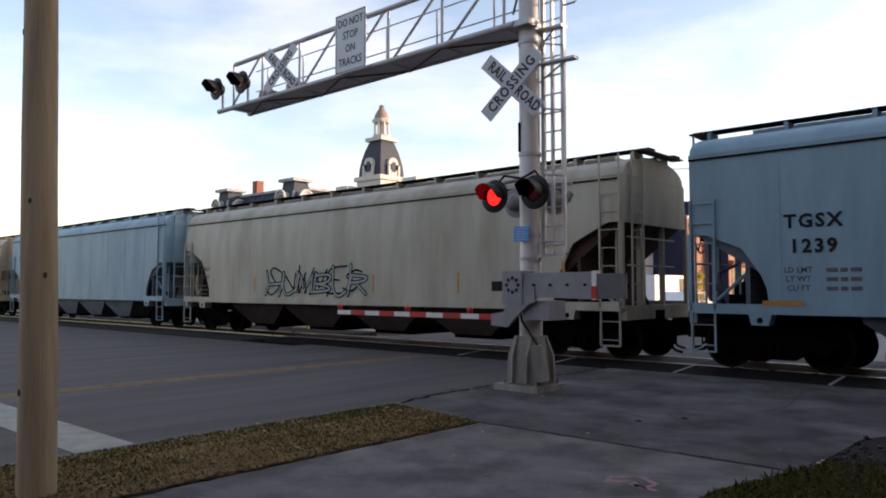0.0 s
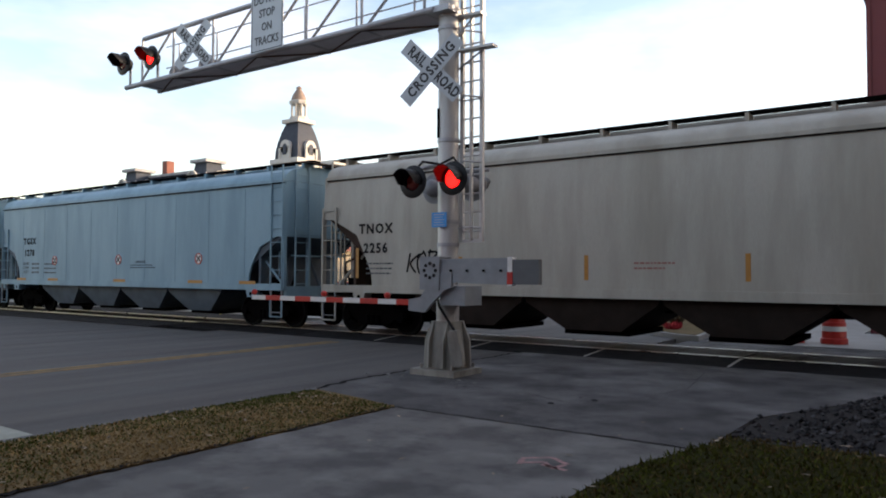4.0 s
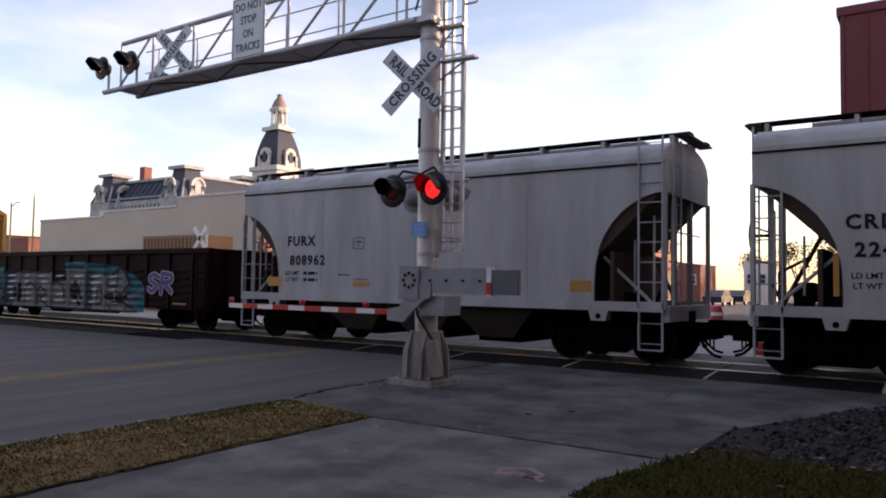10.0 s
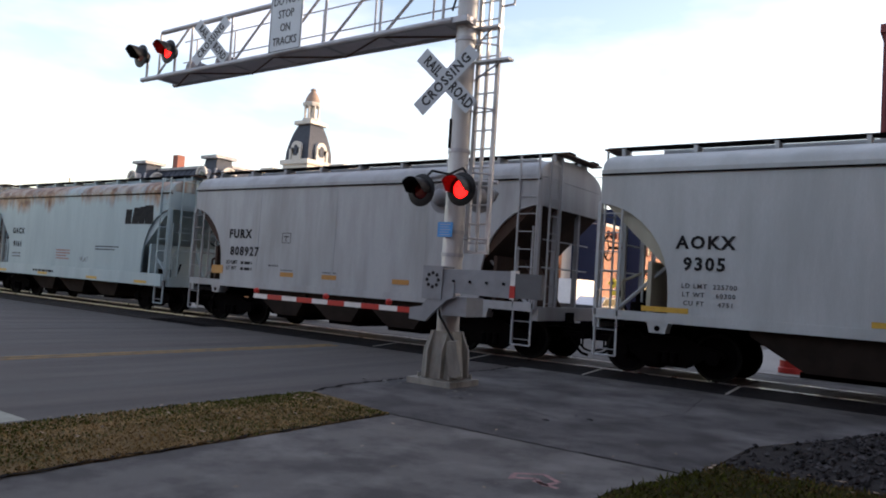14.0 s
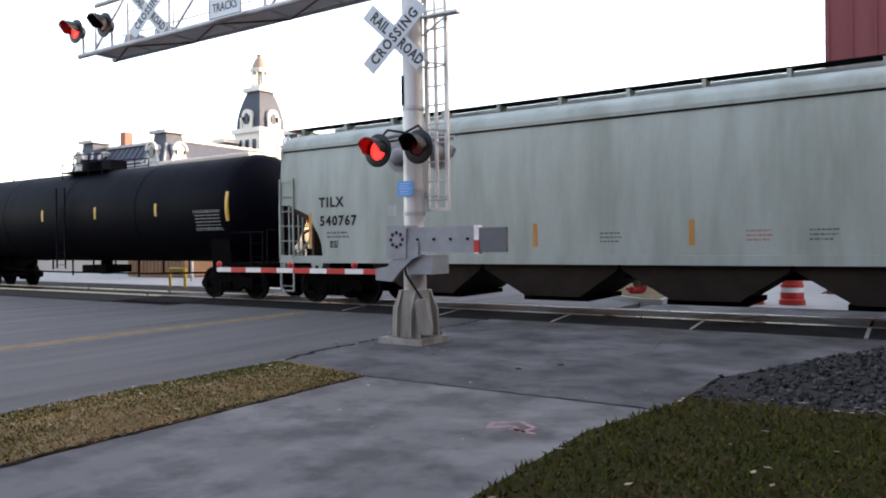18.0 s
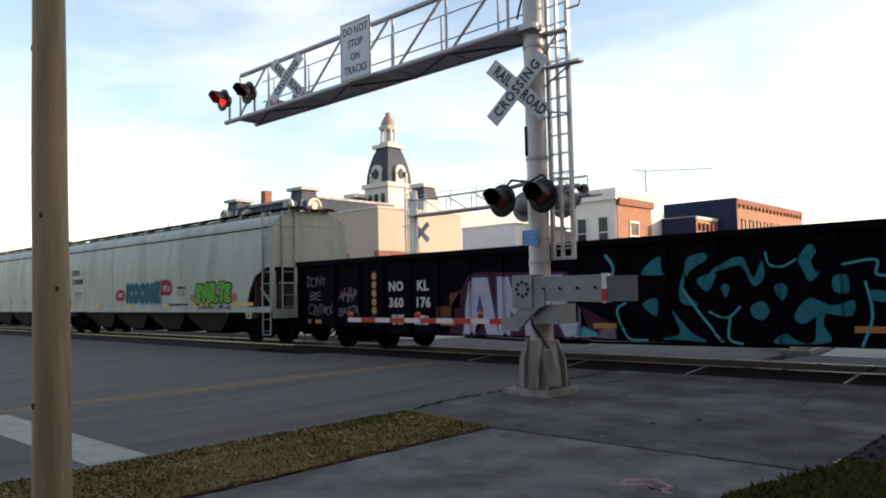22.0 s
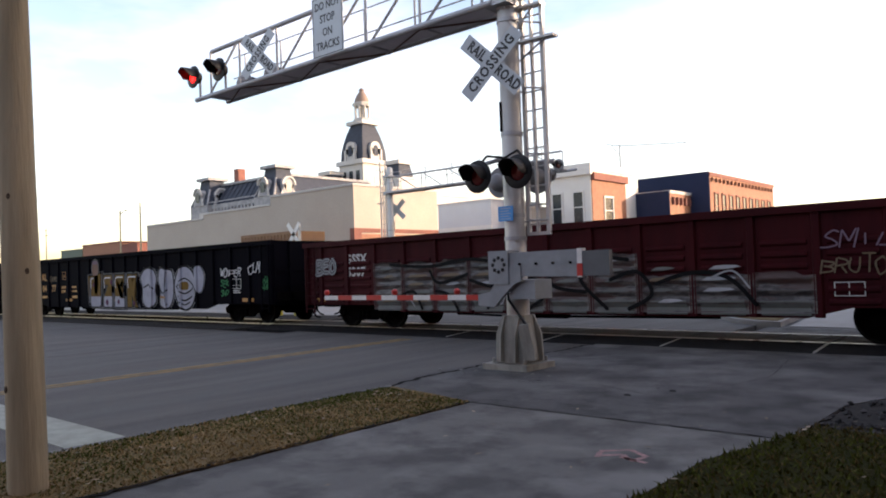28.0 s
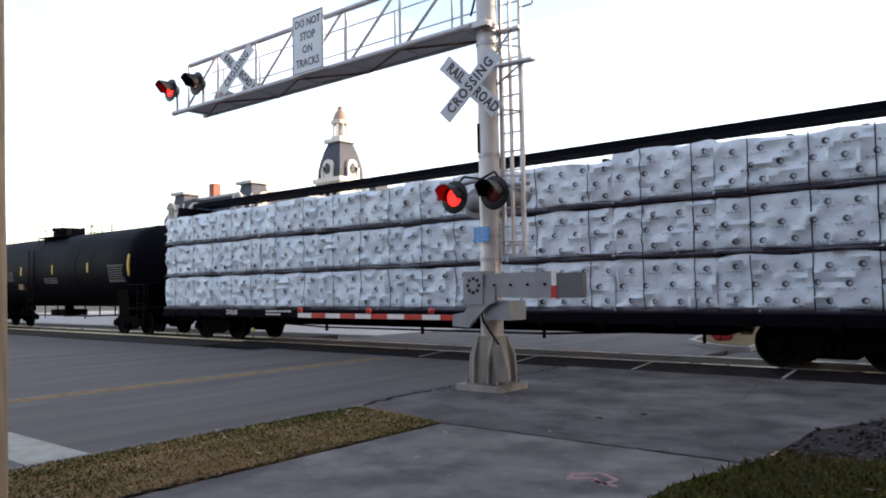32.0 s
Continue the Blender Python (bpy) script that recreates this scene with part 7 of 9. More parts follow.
for k, (w, pts) in enumerate(((0.07, ((10.86, 2.35), (11.03, 2.07), (10.92, 1.7), (11.3, 1.62), (11.5, 1.45))), (0.045, ((11.28, 1.35), (11.12, 1.2), (11.2, 0.9), (11.35, 0.62), (11.75, 0.6))), (0.045, ((13.06, 1.17), (13.4, 1.06), (13.64, 1.26))),
                              (0.05, ((13.45, 1.05), (13.42, 0.67), (13.66, 0.58))), (0.04, ((14.14, 2.25), (14.2, 2.04), (14.42, 1.98), (14.66, 2.1))), (0.045, ((15.41, 1.98), (15.91, 2.04), (15.91, 1.8), (16.2, 1.76))), (0.045, ((15.74, 1.67), (15.82, 1.11), (15.65, 0.6))),
                              (0.05, ((12.55, 1.6), (12.9, 1.1), (13.3, 0.62))), (0.05, ((16.2, 2.1), (16.5, 1.8), (16.35, 1.4), (16.7, 1.1))), (0.05, ((16.6, 1.9), (17.0, 1.6), (16.8, 1.1), (17.4, 0.8))), (0.045, ((17.0, 2.0), (17.4, 1.5), (17.8, 1.3))))):
    bm = B()
    stroke(bm, pts, w, lambda x, d=0.008 + 0.001 * (k % 4): y_at(x) - d)
    part("graffiti_line", bm, SPRAY["turquoise"], NA)
tag(NA, "SMSW", 18.2, 19.1, 1.7, 2.1, y_at, "pale_turquoise", 0.03, 59)
bars(NA, 17.9, 18.3, (1.1, 1.25), -1.525, 0.06, CHALK)
bm = B()
for a in ((18.35, 19.0, 1.17, 1.19), (18.35, 19.0, 1.24, 1.25), (18.35, 19.0, 1.49, 1.51), (18.35, 18.37, 1.19, 1.49), (18.98, 19.0, 1.19, 1.49), (18.66, 18.68, 1.25, 1.49)):
    box(bm, a[0], a[1], -1.527, -1.522, a[2], a[3])
part("stencil_frame", bm, CHALK, NA, "white stencilled frame")
tag(NA, "TAL", 19.55, 20.3, 1.85, 2.25, y_at, "green", 0.06, 60)
spray(NA, ((19.5, 0.8), (19.55, 1.5), (20.9, 1.58), (20.92, 0.78)), y_at, cuts, 0.004, "lilac", "pale sprayed throw-up")
piece(NA, "SDIN", 19.55, 20.9, 0.85, 1.5, lambda q: y_at(q) - 0.006, (("black", 0.07),), "black lines of the throw-up", 0.08, 0.0, 92, 0.8)
for z in (2.15, 1.75, 1.34, 1.08):
    part("end_disc", lathe(B(), ((0.11, 0.0), (0.11, 0.004), (0.001, 0.006)), (20.72 if z > 1.5 else 20.8, -1.532, z), 12, "y"), SPRAY["rust"], NA, "faded red disc")

NB, y_at, cuts = gondola(242.95, 21.4, 2.72, P_BLACKCAR, "black gondola car with big silver letters and gold graffiti, rolling", 15, NO("360", "156", 4.4, 5.44, 1.82, 1.37, 0.36), truck_at=2.3, pitch=1.055, first=0.71)
for x0, x1 in ((0.25, 0.62), (2.9, 3.95)):
    spray(NB, ((x0, 0.74), (x0, 2.05), (x1, 2.08), (x1, 0.74)), y_at, cuts, 0.003, "moss", "dark green sprayed brickwork")
bm = B()
for z in (0.98, 1.2, 1.42, 1.64, 1.86):
    box(bm, 2.98, 3.9, -1.531, -1.527, z, z + 0.016)
part("brick_lines", bm, SPRAY["black"], NB)
for ch, a, b in (("H", 0.55, 1.38), ("A", 1.4, 2.32), ("L", 2.4, 3.32)):
    block_letter(NB, ch, a, b, 0.72, 2.1, y_at, cuts, "chrome", "black", "black", 0.035, "tarnish")
tag(NB, "RUSK", 0.2, 0.75, 0.82, 1.15, lambda q: y_at(q) - 0.02, "pale_turquoise", 0.035, 93)
tag(NB, "BOKE", 3.45, 3.95, 1.45, 1.65, lambda q: y_at(q) - 0.01, "pale_turquoise", 0.025, 94)
spray(NB, ((5.92, 0.7), (5.95, 1.9), (6.5, 1.75), (7.1, 2.0), (8.2, 1.9), (9.2, 2.05), (10.0, 1.95), (10.7, 2.1), (11.1, 1.9), (11.15, 0.62), (8.4, 0.6)), y_at, cuts, 0.003, "mustard", "mustard sprayed ground")
spray(NB, ((6.6, 1.5), (7.02, 1.52), (7.02, 0.66), (6.2, 0.7), (6.2, 1.15)), y_at, cuts, 0.006, "teal", "dark teal patch")
for word, a, b, sd in (("SPS", 6.0, 8.7, 62), ("DPRN", 8.5, 11.1, 63)):
    piece(NB, word, a, b, 0.85, 1.85, lambda q: y_at(q) - 0.006, (("pale_gold", 0.37), ("wine_black", 0.31), ("wine", 0.06)), "dark wine letters with a pale edge", 0.12, 0.06, sd, 0.86)
for k, pts in enumerate((((6.05, 2.02), (6.25, 1.85), (6.7, 1.82), (6.95, 1.95), (7.0, 2.15)), ((7.15, 1.9), (7.35, 2.15), (7.45, 1.88), (7.9, 1.95)), ((8.3, 2.12), (8.5, 1.95), (8.7, 2.1), (8.8, 1.9)), ((9.2, 2.2), (9.2, 1.9), (9.6, 1.85), (9.7, 2.1)), ((10.2, 2.1), (10.6, 1.85), (11.0, 2.15)))):
    bm = B()
    stroke(bm, pts, 0.05, lambda x: y_at(x) - 0.04)
    part("graffiti_line", bm, SPRAY["silver"], NB)
letters("NICE", 0.2, SPRAY["white"], NB, pose(6.42, -1.575, 1.0, 90), "lettering", 0.9, 0.004)
letters("TRY!", 0.2, SPRAY["white"], NB, pose(6.45, -1.575, 0.8, 90), "lettering", 0.9, 0.004)
tag(NB, "2022", 10.2, 11.0, 0.68, 0.84, lambda q: y_at(q) - 0.04, "pale_turquoise", 0.03, 67)
tag(NB, "YTR", 4.98, 5.55, 1.08, 1.24, y_at, "white", 0.025, 95)
bars(NB, 5.1, 5.55, (0.9, 1.02), -1.525, 0.06, CHALK)
tag(NB, "AL-S", 11.3, 12.1, 1.75, 2.1, y_at, "silver", 0.035, 68)
spray(NB, ((11.35, 0.58), (11.6, 0.8), (12.0, 1.15), (12.3, 1.3), (12.5, 1.7), (15.5, 1.75), (16.9, 1.55), (17.2, 1.0), (17.45, 0.6)), y_at, cuts, 0.003, "teal", "dark teal sprayed base")
spray(NB, ((13.4, 1.72), (13.6, 2.0), (14.4, 1.88), (15.1, 1.98), (15.2, 1.7)), y_at, cuts, 0.005, "rust", "rust-red sprayed arch")
for q in (12.35, 15.6):
    spray(NB, ((q, 1.5), (q + 0.1, 1.85), (q + 0.5, 2.08), (q + 0.95, 2.02), (q + 1.15, 1.65), (q + 0.6, 1.55)), y_at, cuts, 0.008, "olive", "dull green dome shape", True)
    bm = B()
    stroke(bm, ((q, 1.48), (q + 0.08, 1.86), (q + 0.5, 2.1), (q + 0.95, 2.04), (q + 1.2, 1.7), (q + 1.9, 1.72), (q + 2.3, 1.8)), 0.06, lambda x: y_at(x) - 0.012)
    part("graffiti_line", bm, SPRAY["silver"], NB)
for k, (x, z, w, h) in enumerate(((12.75, 1.18, 0.42, 0.4), (13.32, 1.1, 0.24, 0.32), (13.85, 1.24, 0.36, 0.4), (14.5, 1.16, 0.36, 0.42), (15.15, 1.08, 0.34, 0.32), (15.7, 1.3, 0.36, 0.44), (16.45, 1.12, 0.5, 0.42))):
    for i, (col, g) in enumerate((("mustard", 1.2), ("magenta", 1.0), ("dusty_pink", 0.45))):
        spray(NB, [(x + (0.08 * g if i == 2 else 0) + w * g * math.cos(a) * (1 + 0.12 * math.sin(3 * a + k)), z + (0.1 if i == 2 else 0) + h * g * math.sin(a) * (1 + 0.1 * math.cos(2 * a + k))) for a in [j * 0.6283 for j in range(10)]], y_at, cuts, 0.014 + 0.003 * i + 0.0008 * (k % 3), col, "pink sprayed bubble letter" if i == 1 else "", True)
    bm = B()
    for j, line in enumerate(GLYPH["CUIOYLS"[k]]):
        stroke(bm, [(x + w * 1.1 * (u - 0.5), z + h * 1.2 * (v - 0.5)) for u, v in line], 0.075, lambda q, d=0.026 + 0.001 * j: y_at(q) - d)
    part("graffiti_line", bm, SPRAY["wine"], NB)
piece(NB, "~", 11.4, 12.3, 0.7, 1.3, lambda q: y_at(q) - 0.008, (("olive", 0.14),), "dull green cloud edge", 0.1, 0.0, 96)
tag(NB, "THE", 16.8, 17.6, 1.7, 2.1, y_at, "silver", 0.035, 72)
tag(NB, "MOO", 16.8, 17.7, 1.15, 1.6, y_at, "grey", 0.04, 73)
bm = B()
for a in ((18.5, 19.2, 1.28, 1.3), (18.5, 19.2, 1.6, 1.62), (18.5, 18.52, 1.3, 1.6), (19.18, 19.2, 1.3, 1.6)):
    box(bm, a[0], a[1], -1.527, -1.522, a[2], a[3])
part("stencil_frame", bm, CHALK, NB, "white stencilled frame")

NC, y_at, cuts = gondola(265.81, 21.3, 2.70, P_BLACKCAR, "black gondola car with amber lettering and white graffiti, rolling", 15, (("NO", 2.5, 1.9, 0.42), ("KL", 3.58, 1.9, 0.42), ("36", 2.56, 1.38, 0.42), ("04", 3.58, 1.38, 0.42), ("77", 4.64, 1.38, 0.42), ("LD LMT", 5.72, 1.43, 0.13), ("LT WY", 5.7, 1.25, 0.13), ("C", 5.77, 1.92, 0.12)), GOLD, truck_at=2.3, pitch=1.06, first=0.95)
tag(NC, "CMYK", 4.2, 5.0, 1.66, 2.0, y_at, "tarnish", 0.035, 70)
tag(NC, "WONDER", 1.8, 2.75, 0.98, 1.18, y_at, "white", 0.04, 71)
piece(NC, "-", 1.75, 3.0, 0.78, 0.9, y_at, (("white", 0.035),), "white underline")
tag(NC, "HEKSE", 0.15, 0.9, 1.1, 1.35, y_at, "white", 0.045, 72)
tag(NC, "AL", 0.2, 0.7, 0.85, 1.05, y_at, "white", 0.04, 73)
bm = B()
for a in ((5.6, 5.95, 1.78, 1.795), (5.6, 5.95, 2.115, 2.13), (5.6, 5.615, 1.795, 2.115), (5.935, 5.95, 1.795, 2.115)):
    box(bm, a[0], a[1], -1.527, -1.522, a[2], a[3])
part("stencil_frame", bm, GOLD, NC, "amber stencilled frame")
bars(NC, 6.6, 7.15, (1.22, 1.4), -1.525, 0.08, GOLD)
part("reflector", box(B(), 6.6, 7.2, -1.53, -1.52, 0.96, 1.06), GOLD, NC)
part("reflector", box(B(), 3.35, 3.8, -1.53, -1.52, 0.98, 1.06), GOLD, NC)
bars(NC, 3.3, 4.0, (0.95, 1.02), -1.525, 0.04, GOLD)
for ch, a, b in (("U", 8.4, 9.6), ("Z", 9.72, 10.55), ("E", 10.7, 11.6), ("K", 11.75, 12.62)):
    block_letter(NC, ch, a, b, 0.6, 1.88, y_at, cuts, "mustard", "black", "black", 0.05, "grey", ("chrome", 1.02), "white")
for x, z, r in ((8.75, 1.5, 0.09), (9.3, 1.05, 0.1), (10.0, 0.78, 0.12), (10.5, 1.6, 0.1), (11.0, 0.8, 0.1), (12.3, 0.75, 0.09)):
    spray(NC, [(x + r * math.cos(i * 0.7854), z + r * math.sin(i * 0.7854)) for i in range(8)], y_at, cuts, 0.02, "magenta", "pink sprayed spot", True)
spray(NC, [(8.92 + 0.36 * math.cos(i * 0.5236), 2.2 + 0.4 * math.sin(i * 0.5236)) for i in range(12)], y_at, cuts, 0.006, "grey", "plain round sprayed shape", True)
spray(NC, [(8.92 + 0.29 * math.cos(i * 0.5236), 2.14 + 0.31 * math.sin(i * 0.5236)) for i in range(12)], y_at, cuts, 0.01, "skin_tan", "plain tan sprayed disc", True)
spray(NC, ((8.62, 2.36), (8.75, 2.5), (9.1, 2.5), (9.22, 2.36)), y_at, cuts, 0.014, "dusty_pink", "dusty pink band")
# pale bubble shapes with dark outlines
for k, pts in enumerate((((13.0, 0.75), (12.98, 1.3), (12.85, 1.75), (13.2, 2.05), (13.75, 2.05), (14.05, 1.7), (13.95, 1.25), (14.0, 0.8), (13.5, 0.55)), ((14.2, 1.7), (14.35, 2.05), (14.75, 2.0), (15.2, 1.9), (15.3, 1.2), (15.1, 0.7), (14.7, 0.55), (14.3, 0.7), (14.35, 1.2)),
                         ((15.35, 1.35), (15.6, 1.9), (16.1, 2.08), (16.6, 1.85), (16.78, 1.35), (16.6, 0.75), (16.1, 0.52), (15.6, 0.75)), ((16.75, 1.4), (16.7, 1.9), (17.05, 2.08), (17.35, 1.75), (17.25, 1.3), (17.0, 1.1)))):
    cx, cz = sum(p[0] for p in pts) / len(pts), sum(p[1] for p in pts) / len(pts)
    for i, (col, g) in enumerate((("silver", 1.13), ("black", 1.07), ("chrome", 0.96))):
        spray(NC, [(cx + (x - cx) * g, cz + (z - cz) * min(g, 1.06)) for x, z in pts], y_at, cuts, 0.004 + 0.004 * i + 0.0009 * k, col, "pale bubble shape with a black edge" if i == 2 else "", True)
for k, (col, w, pts) in enumerate((("black", 0.06, ((13.1, 1.35), (13.5, 1.45), (13.8, 1.3))), ("black", 0.05, ((14.3, 1.25), (14.6, 1.1), (14.85, 1.25))), ("black", 0.05, ((14.8, 1.9), (14.75, 1.2), (14.8, 0.7))), ("black", 0.05, ((15.5, 1.35), (16.05, 1.65), (16.65, 1.35), (16.05, 1.1), (15.5, 1.35))),
                                   ("black", 0.06, ((15.6, 1.0), (16.05, 0.85), (16.55, 1.0))), ("black", 0.05, ((15.75, 0.8), (16.05, 0.7), (16.4, 0.8))), ("orange", 0.09, ((14.35, 0.98), (14.75, 0.98))), ("mustard", 0.3, ((15.95, 1.38), (16.2, 1.38))))):
    bm = B()
    stroke(bm, pts, w, lambda x, d=0.018 + 0.002 * (k % 4): y_at(x) - d)
    part("graffiti_line", bm, SPRAY[col], NC)
tag(NC, "WONPER", 18.35, 19.55, 1.62, 1.95, y_at, "white", 0.035, 77)
tag(NC, "CLM", 20.0, 20.6, 1.7, 2.1, y_at, "white", 0.035, 97)
tag(NC, "SEK", 18.35, 18.85, 1.3, 1.55, y_at, "deep_green", 0.035, 78)
tag(NC, "SNO", 18.35, 18.8, 1.0, 1.25, y_at, "deep_green", 0.035, 79)
tag(NC, "SBKE", 20.7, 21.15, 1.2, 1.65, y_at, "deep_green", 0.03, 98)
bm = B()
for a in ((19.03, 19.54, 1.24, 1.26), (19.03, 19.54, 1.55, 1.57), (19.03, 19.05, 1.26, 1.55), (19.52, 19.54, 1.26, 1.55), (19.27, 19.29, 1.26, 1.55), (19.05, 19.52, 1.35, 1.36)):
    box(bm, a[0], a[1], -1.527, -1.522, a[2], a[3])
part("stencil_frame", bm, CHALK, NC, "white stencilled frame")
bars(NC, 19.1, 19.5, (1.1, 1.16), -1.525, 0.04, CHALK)

GS, y_at, cuts = gondola(288.7, 17.63, 2.50, P_RED, "oxide-red gondola car with faded silver graffiti, rolling", 13, (("GSSX", 2.2, 2.0, 0.34), ("5307", 2.2, 1.64, 0.34)), truck_at=2.0, pressed=True)
piece(GS, "BEO", 0.55, 1.4, 1.6, 2.05, y_at, (("silver", 0.12), ("grey", 0.04)), "faded silver tag", 0.1, 0.1, 80)
for k in range(2, 12):
    panel(GS, 0.73 + k * 1.1 + 0.02, 0.73 + (k + 1) * 1.1 - 0.02, 0.62 + 0.02 * (k % 2), 1.86 if k < 9 else 1.35, y_at, SCRAP, "faded silver graffiti", 4 + k)
    spray(GS, ((0.73 + k * 1.1 + 0.15, 0.6), (0.73 + k * 1.1 + 0.12, 0.86), (0.73 + k * 1.1 + 0.95, 0.88), (0.73 + k * 1.1 + 0.98, 0.6)), y_at, cuts, 0.006, "dull_silver", "pale silver foot of the graffiti")
for k, pts in enumerate((((3.6, 1.8), (5.0, 1.72), (6.2, 1.86), (7.4, 1.75), (9.0, 1.86), (10.4, 1.7)), ((3.8, 0.9), (4.4, 1.1), (4.7, 0.66)), ((5.2, 1.1), (5.6, 1.0), (5.9, 0.62)), ((6.3, 1.35), (6.9, 1.2), (7.2, 1.3), (6.8, 0.7)), ((7.5, 1.15), (8.1, 1.35), (8.4, 1.0), (7.9, 0.66)),
                         ((8.5, 1.75), (8.6, 1.2), (9.4, 1.05)), ((9.5, 1.7), (9.3, 1.3), (9.9, 0.7)), ((10.0, 1.3), (10.6, 1.45), (10.9, 1.0), (10.4, 0.7)), ((11.0, 1.2), (11.7, 1.4), (12.4, 1.3), (12.9, 0.8)), ((5.0, 1.6), (5.3, 1.3), (6.2, 1.5)))):
    bm = B()
    stroke(bm, pts, 0.08, lambda x, d=0.012 + 0.001 * (k % 4): y_at(x) - d)
    part("graffiti_line", bm, SPRAY["black"], GS)
for k, pts in enumerate((((7.05, 1.1), (7.2, 0.78), (7.35, 1.1)), ((4.2, 1.02), (4.45, 0.72)), ((12.1, 1.3), (12.5, 1.42), (12.8, 1.1)))):
    bm = B()
    stroke(bm, pts, 0.035, lambda x: y_at(x) - 0.02)
    part("graffiti_line", bm, SPRAY["silver"], GS)
rib_paint(GS, 3.0, 13.2, y_at, cuts, 0.73, 1.1, ("silver", "dull_silver", "tarnish", "dull_silver"), 6)
tag(GS, "SMILE", 14.0, 15.4, 1.75, 2.1, y_at, "dusty_pink", 0.03, 82)
tag(GS, "BRUTO", 14.0, 15.0, 1.3, 1.65, y_at, "tarnish", 0.03, 83)
tag(GS, "AMT", 15.7, 16.4, 1.25, 1.5, y_at, "pale_turquoise", 0.03, 84)
tag(GS, "RANSA", 16.1, 16.8, 0.66, 0.85, y_at, "silver", 0.03, 85)
bm = B()
for a in ((14.18, 14.65, 0.94, 0.955), (14.18, 14.65, 1.17, 1.185), (14.18, 14.195, 0.955, 1.17), (14.635, 14.65, 0.955, 1.17), (14.4, 14.415, 0.955, 1.17)):
    box(bm, a[0], a[1], -1.556, -1.55, a[2], a[3])
part("stencil_frame", bm, CHALK, GS, "white stencilled frame")
part("reflector", box(B(), 16.98, 17.06, -1.6, -1.5, 0.76, 1.68), GOLD, GS, "upright amber strip")

c = tank_car(306.9, 18.3, "black tank car with white lettering, rolling on the rails", (("SHQX", 2.2, 1.98, 0.3, CHALK), ("9220", 3.55, 1.98, 0.3, CHALK)), (0.2, 17.72), ((15.55, 16.75, 2.1, 2.72, True), (5.65, 6.85, 2.25, 2.72, False), (9.9, 11.2, 2.1, 2.36, False)))
part("stain", prism(B(), ((7.3, 1.9), (7.8, 1.88), (7.75, 2.12), (7.28, 2.14)), "y", -1.5, -1.3), P_BROWN, c, "brown primer patch")
c = lumber_car(326.33, 23.2, P_BLACKCAR, P_BLACKCAR, "black centre-beam car loaded with white-wrapped lumber packs, rolling", 0.05, 29, 0.112, False)
letters("374245", 0.2, CHALK, c, pose(4.0, -1.514, 0.99, 90), bold=0.006)
bars(c, 5.7, 6.9, (0.93, 1.02), -1.512, 0.05, CHALK)

# ---- the town beyond the rails ----
BEIGE = mat("beige_render", (0.40, 0.345, 0.29), (0.34, 0.29, 0.245), 0.9, scale=0.4, bump=0.15, fine=8)
WHITE_WALL = mat("white_wall", (0.62, 0.60, 0.57), (0.5, 0.48, 0.46), 0.8, scale=0.5, bump=0.1)
GREY_WALL = mat("grey_wall", (0.50, 0.52, 0.55), (0.43, 0.45, 0.48), 0.8, scale=0.5, bump=0.1)
STONE = mat("pale_stone", (0.50, 0.48, 0.455), (0.38, 0.365, 0.345), 0.85, scale=0.6, bump=0.2)
# STONE copy darkened and blued: the hall front's shade is in the colour.
HALL_STONE = mat("shaded_hall_stone", (0.34, 0.335, 0.345), (0.2, 0.2, 0.215), 0.9, scale=1.2, mix=0.9, bump=0.4, fine=6)
SLATE = mat("slate_roof", (0.045, 0.053, 0.072), (0.03, 0.035, 0.048), 0.7, spec=0.2, scale=1.5, bump=0.3)
COPPER = mat("dull_gold_dome", (0.26, 0.185, 0.145), (0.16, 0.12, 0.1), 0.6, 0.1, scale=2)
BRICK_O = mat("orange_brick", (0.30, 0.14, 0.085), (0.22, 0.10, 0.065), 0.9, scale=3, mix=0.8, bump=0.3, fine=25)
BRICK_R = mat("red_brick", (0.21, 0.078, 0.058), (0.15, 0.058, 0.045), 0.9, scale=3, bump=0.3, fine=25)
# Shade on the brick buildings' faces towards the rails, put into navy.
NAVY = mat("navy_shade_wall", (0.022, 0.031, 0.066), (0.017, 0.023, 0.05), 0.9, spec=0.1, scale=0.6, bump=0.1)
DEEP_RED = mat("deep_red_cladding", (0.13, 0.022, 0.026), (0.10, 0.018, 0.022), 0.7, scale=0.4, stretch=(1, 1, 0.1), bump=0.1)
GLASS = mat("window_glass", (0.02, 0.025, 0.03), (0.03, 0.035, 0.04), 0.25, bump=0, spec=0.25)
ROOF_FELT = mat("roof_felt", (0.12, 0.115, 0.11), (0.08, 0.08, 0.08), 0.9, scale=0.5)


